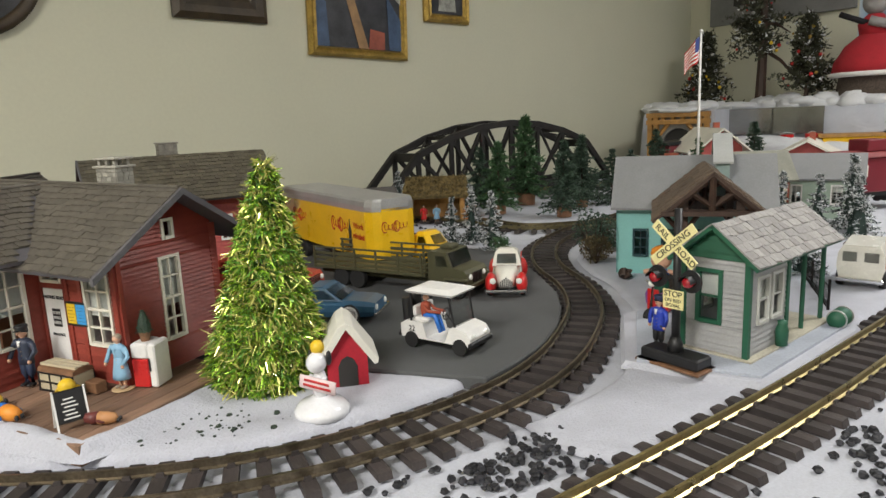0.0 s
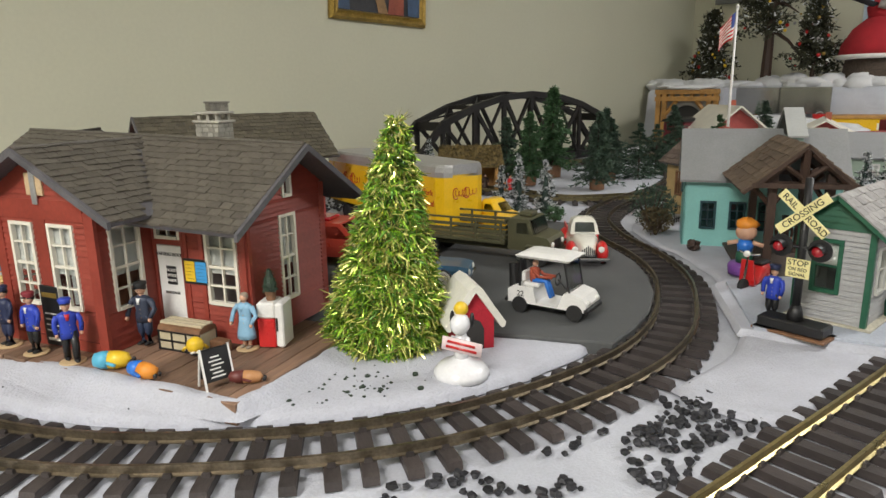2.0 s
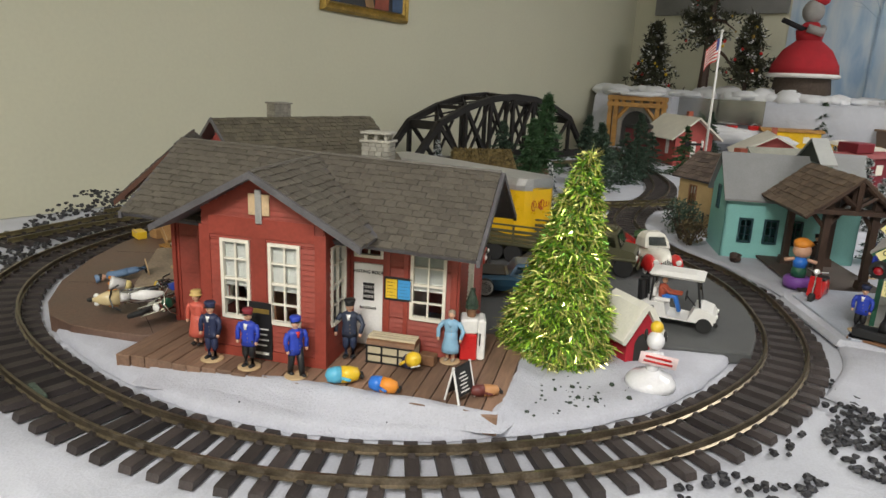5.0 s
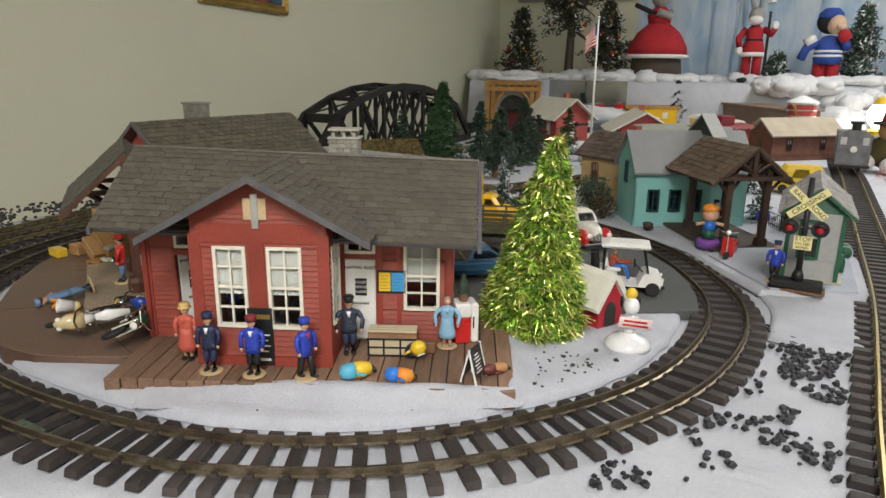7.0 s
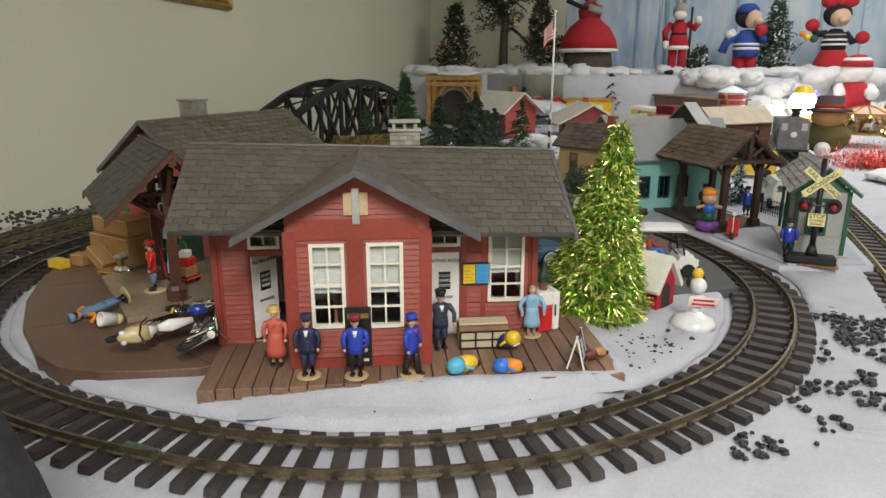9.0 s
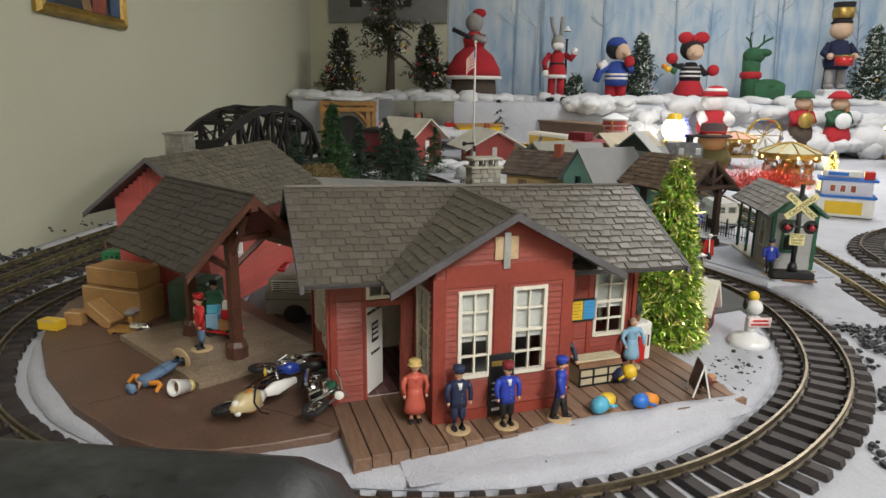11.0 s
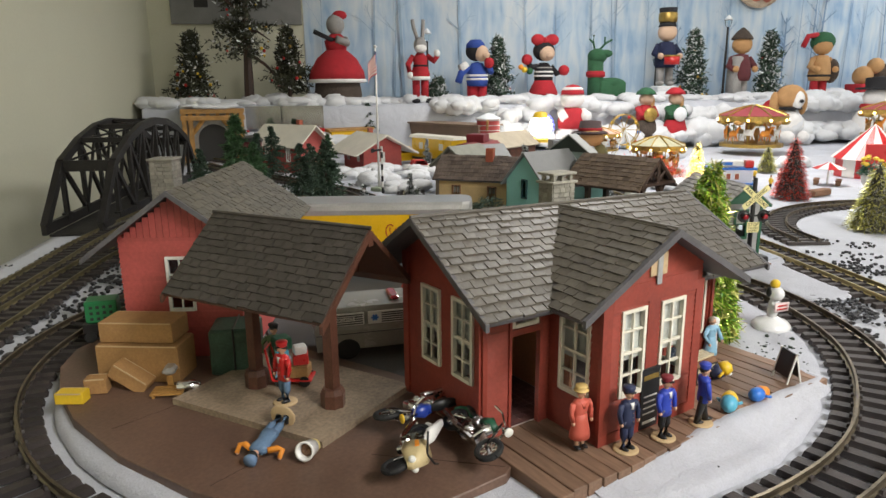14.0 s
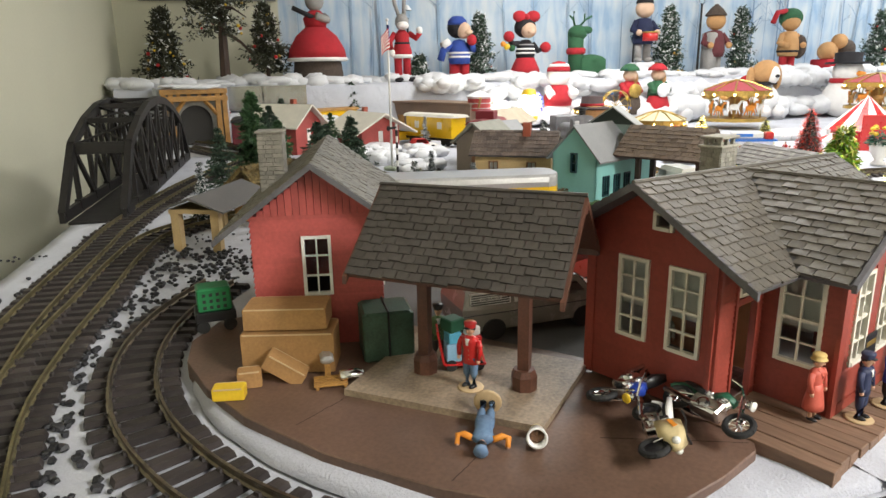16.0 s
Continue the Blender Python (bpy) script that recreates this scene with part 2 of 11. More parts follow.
M_REDBARN = mat("barn_red_siding", (0.40, 0.075, 0.066), 0.55, var=0.16, scale=14, bump=0.3, fine=220, piece=0.07)
M_SHINGLE = mat("grey_brown_shingle", (0.112, 0.099, 0.080), 0.46, var=0.25, scale=22, bump=0.5, fine=300, piece=0.16, spec=0.6)
M_SHEDROOF = mat("dark_shed_shingle", (0.060, 0.052, 0.045), 0.48, var=0.3, scale=26, bump=0.5, fine=300, piece=0.2)
M_REDDISH = mat("reddish_brown_plastic", (0.105, 0.043, 0.027), 0.42, var=0.25, scale=40, bump=0.3)
M_DARKSTONE = mat("dull_grey_stone", (0.21, 0.195, 0.165), 0.75, var=0.2, scale=60, bump=0.5, piece=0.15)
M_SHINGLE_B = mat("weathered_shingle", (0.108, 0.095, 0.068), 0.5, var=0.25, scale=22, bump=0.6, fine=260, piece=0.25)
M_TRIM = mat("slate_trim", (0.098, 0.094, 0.102), 0.55, var=0.2, scale=30)
M_WINDOW = paint("cream_window_plastic", (0.74, 0.70, 0.60), 0.45)
M_WHITE = paint("white_plastic", (0.78, 0.77, 0.74), 0.38)
# Near-black for print and painted parts, and for the shade inside openings.
M_DARK = paint("shade_and_print_black", (0.03, 0.028, 0.026), 0.7)
M_BLACK = paint("black_plastic", (0.014, 0.014, 0.015), 0.42)
M_RUBBER = mat("black_rubber", (0.015, 0.015, 0.015), 0.75, var=0.2, bump=0.3)
M_CHROME = mat("chrome", (0.75, 0.75, 0.76), 0.14, metal=1.0, var=0.05, bump=0.02)
M_GLASS = clear("window_glass")
M_TINT = clear("smoked_glass", (0.35, 0.37, 0.38))
M_BLIND = paint("roller_blind", (0.64, 0.62, 0.57), 0.9, trans=0.45)
M_YELLOW = paint("truck_yellow", (0.78, 0.47, 0.012), 0.3, coat=0.4)
M_SILVER = mat("silver_roof", (0.5, 0.5, 0.5), 0.35, metal=0.6, var=0.12, scale=18)
M_OLIVE = paint("army_olive", (0.075, 0.072, 0.036), 0.5, var=0.12)
M_RED = paint("bright_red", (0.55, 0.02, 0.02), 0.3, coat=0.3)
M_CREAMCAR = paint("cream_car_paint", (0.72, 0.70, 0.62), 0.25, coat=0.5)
M_BLUECAR = paint("steel_blue_car", (0.03, 0.095, 0.17), 0.34, coat=0.25)
M_VAN = paint("taupe_van", (0.25, 0.235, 0.205), 0.25, coat=0.5)
M_SKIN = paint("doll_skin", (0.62, 0.36, 0.24), 0.5)
M_NAVY = paint("navy_cloth", (0.02, 0.028, 0.075), 0.55)
M_ROYAL = paint("royal_blue_cloth", (0.025, 0.055, 0.42), 0.5)
M_CORAL = paint("coral_dress", (0.55, 0.11, 0.075), 0.55)
M_SKY = paint("pale_blue_dress", (0.25, 0.45, 0.62), 0.55)
M_DENIM = paint("denim_blue", (0.12, 0.2, 0.32), 0.65, var=0.15)
M_ORANGE = paint("orange_shirt", (0.75, 0.27, 0.03), 0.55)
M_TOYYEL = paint("toy_yellow", (0.75, 0.50, 0.03), 0.4)
M_TOYBLUE = paint("toy_blue", (0.03, 0.17, 0.6), 0.35)
M_AQUA = paint("toy_aqua", (0.10, 0.42, 0.60), 0.4)
M_PURPLE = paint("toy_purple", (0.20, 0.07, 0.33), 0.45)
M_BROWN = mat("dark_stained_wood", (0.055, 0.03, 0.02), 0.6, var=0.3, scale=40, bump=0.5, stretch=(1, 1, 0.2))
M_MIDBROWN = mat("mid_brown", (0.2, 0.1, 0.05), 0.6, var=0.25, scale=40, bump=0.4)
M_CARD = mat("cardboard", (0.38, 0.21, 0.08), 0.75, var=0.15, scale=30, bump=0.3)
M_TARP = mat("green_tarp", (0.035, 0.075, 0.05), 0.5, var=0.35, scale=40, bump=0.5)
M_SLAB = mat("tan_platform", (0.28, 0.215, 0.15), 0.5, var=0.34, scale=17, bump=0.5, fine=260)
M_GREEN = paint("forest_green_paint", (0.018, 0.10, 0.055), 0.5)
M_GREYSIDE = mat("grey_siding", (0.36, 0.36, 0.36), 0.6, var=0.1, scale=18, bump=0.2)
M_TEAL = mat("teal_wall_paint", (0.24, 0.53, 0.50), 0.55, var=0.07, scale=14, bump=0.2)
M_GREYROOF = mat("plain_grey_roof", (0.22, 0.225, 0.23), 0.6, var=0.1, scale=14, bump=0.2)
M_TANWALL = mat("tan_wall", (0.46, 0.33, 0.16), 0.65, var=0.12, scale=18)
M_TAUPE = mat("taupe_wall", (0.2, 0.165, 0.13), 0.65, var=0.12, scale=18)
M_SIGN = paint("sign_cream_yellow", (0.82, 0.74, 0.36), 0.5)
M_LAMPRED = paint("red_lens", (0.35, 0.012, 0.02), 0.12, coat=0.7)
M_IRON = mat("black_iron", (0.022, 0.020, 0.019), 0.55, metal=0.3, var=0.3, scale=30, bump=0.3)
M_STONE = mat("grey_stone", (0.33, 0.315, 0.27), 0.75, var=0.2, scale=60, bump=0.5, piece=0.18)
M_TIMBER = mat("golden_timber", (0.42, 0.22, 0.06), 0.55, var=0.25, scale=30, bump=0.4)
M_NEEDLE = mat("pine_needles", (0.048, 0.085, 0.055), 0.6, var=0.35, scale=40, bump=0.2, piece=0.35)
M_NEEDLE2 = mat("bright_needles", (0.05, 0.115, 0.045), 0.6, var=0.3, scale=40, bump=0.2, piece=0.35)
M_FROST = mat("frosted_bristle", (0.02, 0.04, 0.032), 0.7, var=0.3, bump=0.2, piece=0.3)
M_FLOCK = mat("snow_flock", (0.78, 0.8, 0.82), 0.9, var=0.06)
M_TINSEL = mat("green_tinsel", (0.34, 0.55, 0.06), 0.26, metal=0.5, var=0.3, scale=60, bump=0.0, piece=0.6)
M_TINSELG = mat("gold_tinsel", (0.85, 0.78, 0.25), 0.25, metal=0.6, var=0.3, scale=60, bump=0.0, piece=0.5)
M_TINSELR = mat("red_tinsel", (0.7, 0.07, 0.04), 0.3, metal=0.5, var=0.3, bump=0.0, piece=0.5)
M_GOLD = mat("gilt_frame", (0.42, 0.28, 0.07), 0.4, metal=0.6, var=0.3, scale=25, bump=0.5, fine=160)
M_DKFRAME = mat("dark_gilt_frame", (0.05, 0.035, 0.02), 0.45, var=0.4, scale=20, bump=0.6)
M_PLUSH = mat("red_plush", (0.42, 0.02, 0.03), 0.95, var=0.12, scale=20, bump=1.0, fine=240, depth=0.003)
M_PLUSHW = mat("white_plush", (0.8, 0.78, 0.76), 0.95, var=0.06, scale=20, bump=1.0, fine=240, depth=0.003)
M_PLUSHT = mat("tan_plush", (0.5, 0.28, 0.12), 0.95, var=0.1, scale=20, bump=1.0, fine=240, depth=0.003)
M_PLUSHB = mat("blue_plush", (0.03, 0.07, 0.32), 0.95, var=0.1, scale=20, bump=1.0, fine=240, depth=0.003)
M_PLUSHG = mat("green_plush", (0.03, 0.11, 0.05), 0.95, var=0.15, scale=20, bump=1.0, fine=240, depth=0.003)
M_PLUSHK = mat("black_plush", (0.016, 0.015, 0.018), 0.9, var=0.15, scale=20, bump=1.0, fine=240, depth=0.003)
M_PLUSHGR = mat("grey_plush", (0.32, 0.31, 0.3), 0.95, var=0.1, scale=20, bump=1.0, fine=240, depth=0.003)
M_TWEED = mat("brown_tweed", (0.075, 0.055, 0.042), 0.95, var=0.5, scale=160, bump=0.8)
M_THATCH = mat("moss_thatch", (0.16, 0.115, 0.04), 0.9, var=0.6, scale=110, bump=1.0, fine=500, depth=0.003)
M_LEATHER = mat("dark_grey_leather", (0.026, 0.028, 0.029), 0.42, var=0.45, scale=26, bump=0.55, fine=190)
M_MIRROR = mat("dull_mirror_sheet", (0.42, 0.42, 0.40), 0.22, metal=0.85, var=0.15, scale=12, bump=0.05)

# ---- the room ----
def wall(name, x0, x1, y0, y1, z0, z1, material, label):
    bm = bmesh.new()
    box(bm, x0, x1, y0, y1, z0, z1)
    return solid(name, bm, material, label, "wall", ROOM, kind="structure")


RX, RY, RZ0, RZ1 = -6.6, -7.2, -0.82, 1.7
wall("wall_north", RX, 0.0, 0.0, 0.12, RZ0, RZ1, M_WALL, "plain cream painted wall with framed pictures")
wall("wall_east", 0.0, 0.12, RY, 0.12, RZ0, RZ1, M_WALL, "cream wall behind the winter backdrop")
wall("wall_south", RX, 0.0, RY - 0.12, RY, RZ0, RZ1, M_WALL, "plain cream wall closing the room")
wall("wall_west", RX - 0.12, RX, RY, 0.12, RZ0, RZ1, M_WALL, "plain cream wall behind the viewer")
bm = bmesh.new()
box(bm, RX, 0, RY, 0, RZ1 + 0.003, RZ1 + 0.1)
solid("ceiling", bm, M_CEIL, "plain off-white ceiling over the display", "ceiling", ROOM, kind="structure")
bm = bmesh.new()
box(bm, RX, 0, RY, 0, RZ0 - 0.1, RZ0 - 0.003)
solid("floor", bm, M_FLOOR, "dull brown vinyl floor under the table", "floor", ROOM, kind="structure")

M_TUBE = mat("lit_tube_cover", (1.0, 0.97, 0.92), 0.5, var=0.0, bump=0, glow=1.0)
for x, y, power, colour in LAMPS:
    lamp = thing("ceiling_light", "long white ceiling light with a lit cover", "ceiling light", ROOM @ pose(x, y, 1.64), "ceiling lights")
    bm = bmesh.new()
    prof(bm, [(-0.19, 0.06), (-0.16, 0.01), (0.16, 0.01), (0.19, 0.06)], -0.62, 0.62)
    part("housing", bm, M_WHITE, lamp)
    bm = bmesh.new()
    rbox(bm, -0.6, 0.6, -0.15, 0.15, 0.0, 0.01, 0.003)
    part("cover", bm, M_TUBE, lamp, "glowing white cover")

# The table, its top under a white sheet that hangs over the edges.
TX0, TX1, TY0, TY1 = -4.16, -0.03, -6.4, -0.36
table = thing("display_table", "long plywood display table draped with a white sheet", "table", ROOM)
bm = bmesh.new()
box(bm, TX0 + 0.01, TX1, TY0 + 0.01, TY1 - 0.01, -0.05, -0.022)
part("tabletop", bm, M_MIDBROWN, table)
for x in (TX0 + 0.1, TX0 + 1.9, TX1 - 0.15):
    for y in (TY0 + 0.1, -3.4, TY1 - 0.1):
        bm = bmesh.new()
        box(bm, x - 0.03, x + 0.03, y - 0.03, y + 0.03, RZ0, -0.05)
        part("leg", bm, M_MIDBROWN, table)

bm = bmesh.new()
NX, NY = 190, 250
grid = []
for j in range(NY + 1):
    row = []
    for i in range(NX + 1):
        x, y = TX0 + (TX1 - TX0) * i / NX, TY0 + (TY1 - TY0) * j / NY
        w = ROOM @ Vector((x, y, 0))
        fold = 0.0025 * noise.noise(Vector((w.x * 3, w.y * 3, 1))) + 0.0018 * abs(noise.noise(Vector((w.x * 11 + w.y * 6, w.y * 9, 4)))) + 0.0008 * noise.noise(Vector((w.x * 40, w.y * 40, 2)))
        row.append(bm.verts.new((x, y, -0.002 + fold)))
    grid.append(row)
for j in range(NY):
    for i in range(NX):
        face(bm, (grid[j][i], grid[j][i + 1], grid[j + 1][i + 1], grid[j + 1][i]))
edge = [grid[0][i] for i in range(NX + 1)] + [grid[j][NX] for j in range(1, NY + 1)] + [grid[NY][i] for i in range(NX - 1, -1, -1)] + [grid[j][0] for j in range(NY - 1, 0, -1)]
low = []
for k, v in enumerate(edge):
    c = v.co
    out = 0.012 * math.sin(k * 0.9)
    sx = -1 if c.x < TX0 + 1e-4 else 0
    sy = -1 if c.y < TY0 + 1e-4 else (1 if c.y > TY1 - 1e-4 else 0)
    low.append(bm.verts.new((c.x + sx * (0.015 + out), c.y + sy * (0.012 + (out if sy < 0 else 0)), -0.35)))
for k in range(len(edge)):
    face(bm, (edge[k], low[k], low[(k + 1) % len(edge)], edge[(k + 1) % len(edge)]))
solid("ground", bm, M_SHEET, "white cloth snow sheet spread over the table", "snow sheet", ROOM, kind="structure", smooth=True)

# ---- tracks ----
LOOP = [(-0.48, 1.565), (-0.62, 1.515), (-0.74, 1.435), (-0.83, 1.325), (-0.885, 1.19), (-0.90, 1.06), (-0.875, 0.92), (-0.81, 0.79), (-0.715, 0.672), (-0.62, 0.588), (-0.52, 0.535), (-0.43, 0.507), (-0.34, 0.498), (-0.23, 0.504),
        (-0.13, 0.529), (-0.03, 0.58), (0.06, 0.65), (0.125, 0.735), (0.172, 0.84), (0.203, 0.95), (0.208, 1.07), (0.192, 1.21), (0.208, 1.37), (0.262, 1.50), (0.36, 1.64), (0.50, 1.80), (0.64, 2.05), (0.74, 2.4), (0.83, 2.8), (0.98, 3.2)]
GAUGE = 0.0465


def rail(bm, line, off, z):
    """A rail of flat-bottomed section along a line of points."""
    shape = [(-0.0031, 0.0), (0.0031, 0.0), (0.0031, 0.0009), (0.0011, 0.002), (0.0011, 0.0058), (0.0014, 0.0066), (0.0014, 0.0083), (-0.0014, 0.0083), (-0.0014, 0.0066), (-0.0011, 0.0058), (-0.0011, 0.002), (-0.0031, 0.0009)]
    rings = []
    for p, d in line:
        n = Vector((-d.y, d.x, 0))
        rings.append([bm.verts.new(p + n * (off + a) + UP * (z + h)) for a, h in shape])
    skin(bm, rings)


def tie_mesh(name, length, width):
    bm = bmesh.new()
    h, w = length / 2, width / 2
    prof(bm, [(-h, 0.0), (h, 0.0), (h - 0.002, 0.0066), (h - 0.006, 0.0072), (-h + 0.006, 0.0072), (-h + 0.002, 0.0066)], -w, w)
    for s in (-1, 1):
        for k in (-0.0058, 0.0026):
            box(bm, -0.0036, 0.0036, s * GAUGE / 2 + k, s * GAUGE / 2 + k + 0.0032, 0.0072, 0.0105, taper=0.75)
    return mesh_of(name, bm, M_TIE)


TIE = tie_mesh("tie", 0.096, 0.0125)


def track(line, label, metal, z=0.001, step=0.0278, group="model railway tracks"):
    bed = thing("railway_track", label, "railway track", None, group)
    for off in (-GAUGE / 2, GAUGE / 2):
        bm = bmesh.new()
        rail(bm, spline(line, 0.02), off, z + 0.0073)
        part("rail", bm, metal, bed)
    for k, (p, d) in enumerate(spline(line, step)):
        ob = new("tie", TIE)
        ob.parent = bed
        ob.matrix_basis = turned(p.x + random.uniform(-0.0008, 0.0008), p.y, z, math.degrees(math.atan2(d.y, d.x)) + random.uniform(-1.6, 1.6))
    return bed


track(LOOP, "curved model railway track with dulled brown rails on dark ties", M_RAIL)
BRIDGEWAY = [(-0.90, 1.50), (-0.755, 1.652), (-0.60, 1.79), (-0.42, 1.94), (-0.27, 2.065), (0.0, 2.25), (0.35, 2.45), (0.70, 2.60), (1.0, 2.85), (1.14, 3.2), (1.2, 3.55)]
track(BRIDGEWAY, "old brass track running onto the truss bridge", M_OLDBRASS, z=0.002)
SIDING = [(-1.02, 1.28), (-0.90, 1.44), (-0.76, 1.572), (-0.60, 1.70), (-0.44, 1.83), (-0.28, 1.93), (-0.1, 1.93), (0.08, 1.80), (0.20, 1.66), (0.36, 1.665), (0.55, 1.72), (0.9, 1.95)]
track(SIDING, "old brass siding track beside the bridge track", M_OLDBRASS, z=0.0)
MAIN = [(-0.12, 0.28), (0.0, 0.372), (0.12, 0.46), (0.34, 0.625), (0.60, 0.84), (0.95, 1.13), (1.35, 1.46), (1.75, 1.80), (2.1, 2.05)]
track(MAIN, "straight brass model railway track on dark ties", M_BRASS, z=0.0)
RIGHTLOOP = [(0.54, 0.622), (0.66, 0.69), (0.82, 0.712), (0.97, 0.68), (1.10, 0.60), (1.20, 0.49), (1.26, 0.36), (1.28, 0.2), (1.22, 0.02), (1.08, -0.12)]
track(RIGHTLOOP, "tightly curved dark railway track in the carnival", M_RAIL, z=0.0)

# ---- inside the loop ----
ring = [p for p, d in spline(LOOP[:23] + [(0.10, 1.50), (-0.05, 1.60), (-0.25, 1.62), LOOP[0]], 0.03)]
mid = Vector((-0.35, 1.03, 0))
bm = bmesh.new()
rings = []
for shrink, z in ((0.058, 0.0005), (0.060, 0.007), (0.066, 0.0105), (0.085, 0.0115), (0.12, 0.0105), (0.2, 0.010)):
    r = []
    for k, p in enumerate(ring):
        d = (mid - p)
        e = d.normalized() * (shrink + 0.006 * noise.noise(Vector((p.x * 25, p.y * 25, 0))))
        lift = 0.002 * noise.noise(Vector((p.x * 18, p.y * 18, shrink * 30))) if shrink > 0.06 else 0
        r.append(bm.verts.new((p.x + e.x, p.y + e.y, z + lift)))
    rings.append(r)
skin(bm, rings, True, False)
face(bm, rings[-1])
solid("snow_blanket", bm, M_BATT, "thick white cotton snow batting inside the track loop", "snow", kind="structure", smooth=True)


def plate(name, outline, z0, z1, material, label, category, step=0.02, bevel=0.002):
    """A board or sheet with a smooth outline and softened upper edge."""
    pts = outline
    cx, cy = sum(p[0] for p in pts) / len(pts), sum(p[1] for p in pts) / len(pts)
    bm = bmesh.new()
    rs = []
    for k, z in ((0, z0), (0, z1 - bevel), (bevel, z1)):
        r = []
        for x, y in pts:
            d = Vector((cx - x, cy - y, 0)).normalized() * k
            r.append(bm.verts.new((x + d.x, y + d.y, z)))
        rs.append(r)
    skin(bm, rs)
    return solid(name, bm, material, label, category, kind="structure")


ROADLINE = [(-0.22, 0.752), (-0.10, 0.733), (0.046, 0.688), (0.085, 0.735), (0.12, 0.79), (0.15, 0.86), (0.168, 0.94), (0.175, 1.02), (0.165, 1.12), (0.153, 1.22), (0.14, 1.33), (0.02, 1.42), (-0.2, 1.45), (-0.42, 1.36), (-0.545, 1.19), (-0.552, 0.98), (-0.5, 0.86), (-0.3, 0.79)]
plate("road", ROADLINE, 0.0, 0.0145, M_ROAD, "dark grey felt parking lot with dust", "road")
BOARD = [(-0.69, 1.40), (-0.735, 1.36), (-0.775, 1.29), (-0.803, 1.215), (-0.822, 1.11), (-0.824, 1.0), (-0.81, 0.91), (-0.79, 0.86), (-0.755, 0.825), (-0.715, 0.803), (-0.665, 0.783), (-0.56, 0.80), (-0.54, 1.0), (-0.535, 1.22), (-0.56, 1.36), (-0.62, 1.42)]
plate("brown_ground_board", BOARD, 0.0, 0.0205, M_BOARD, "brown painted board under the freight yard", "board", bevel=0.001)

# ---- station deck ----
ST = turned(-0.449, 0.816, 0, -24.8)
deck = thing("station_deck", "weathered brown plank deck in front of the station", "deck", ST)
PW = 0.0172
for k in range(24):
    u = -0.172 + k * PW
    f = -0.1735 - 0.004 * k / 23 - random.uniform(0, 0.0035)
    bm = bmesh.new()
    rbox(bm, u + 0.0005, u + PW - 0.0006, f, 0.02, 0.004, 0.0232 + random.uniform(-0.0004, 0.0004), 0.0006)
    part("plank", bm, M_PLANK, deck)
bm = bmesh.new()
slab(bm, [(-0.169, -0.1675), (0.222, -0.171), (0.222, 0.018), (-0.169, 0.018)], 0.003, 0.0195)
part("underlay", bm, M_DARK, deck)

# snow banked up against the deck's edge
bm = bmesh.new()
front = lambda u: -0.1745 - 0.004 * (u + 0.172) / 0.4
line = [(-0.13 + 0.355 * k / 40, front(-0.13 + 0.355 * k / 40), min(1.0, 0.35 + k / 26), (0, -1)) for k in range(41)]
line += [(0.2395, -0.1765, 1.0, (0.7, -0.7))] + [(0.2425, -0.168 + 0.145 * k / 14, 1.0 - 0.3 * k / 14, (1, 0)) for k in range(15)]
rows = []
for u, v, h, (nx, ny) in line:
    w = 0.004 * noise.noise(Vector((u * 60, v * 60, 3)))
    over = max(0.0, h - 0.8) * 0.045
    r = []
    near = 1.0 - 0.75 * min(1.0, max(0.0, (u - 0.10) / 0.12)) if nx < 0.9 else 0.25 + 0.75 * min(1.0, max(0.0, (v + 0.17) / 0.06))
    for out, z in ((-0.002 - over, 0.0226), (-0.001 - over * 0.6, 0.0243 + 0.0), (0.003, 0.0232), (0.010, 0.0185), (0.019, 0.0142), (0.034, 0.0095)):
        out, z = (out * near if out > 0 else out), 0.0085 + (z - 0.0085) * h + 0.0007 * noise.noise(Vector((u * 90, v * 90, out * 80)))
        r.append(bm.verts.new(ST @ Vector((u + nx * (out + w), v + ny * (out + w), z))))
    rows.append(r)
skin(bm, rows, False, False)
solid("snow_bank", bm, M_BATT, "white cotton snow banked against the station deck", "snow", kind="structure", smooth=True)

# cracks in the brown board, and a joiner on the outer rail
M_CRACK = paint("board_crack", (0.05, 0.03, 0.022), 0.8)
for (x0, y0), (x1, y1) in (((-0.795, 1.159), (-0.722, 1.146)), ((-0.812, 0.993), (-0.774, 0.99)), ((-0.70, 0.905), (-0.655, 0.79))):
    bm = bmesh.new()
    ln = math.hypot(x1 - x0, y1 - y0)
    for k in range(9):
        a, b = ln * k / 9, ln * (k + 1) / 9
        o = 0.0012 * noise.noise(Vector((x0 * 50, k * 0.9, 0)))
        box(bm, a, b + 0.0004, o - 0.0004, o + 0.0004, 0.0203, 0.02065, turned(x0, y0, 0, math.degrees(math.atan2(y1 - y0, x1 - x0))))
    solid("board_seam", bm, M_CRACK, "thin dark crack across the brown board", "crack", kind="structure")
bm = bmesh.new()
rbox(bm, -0.018, 0.018, -0.0034, 0.0034, 0.0072, 0.0150, 0.001, turned(-0.7335, 0.6665, 0, -52.8))
solid("rail_joiner", bm, mat("green_patina", (0.07, 0.10, 0.075), 0.6, var=0.5, scale=160, bump=0.5), "tarnished green joiner clamped on the outer rail", "rail joiner")

# ---- building kit ----
def frame_of(m, s_axis, out_axis, origin):
    """A pose whose x runs along a wall, y points out of it and z up."""
    s, o = Vector(s_axis), Vector(out_axis)
    r = Matrix((s, o, UP)).transposed().to_4x4()
    return m @ Matrix.Translation(origin) @ r


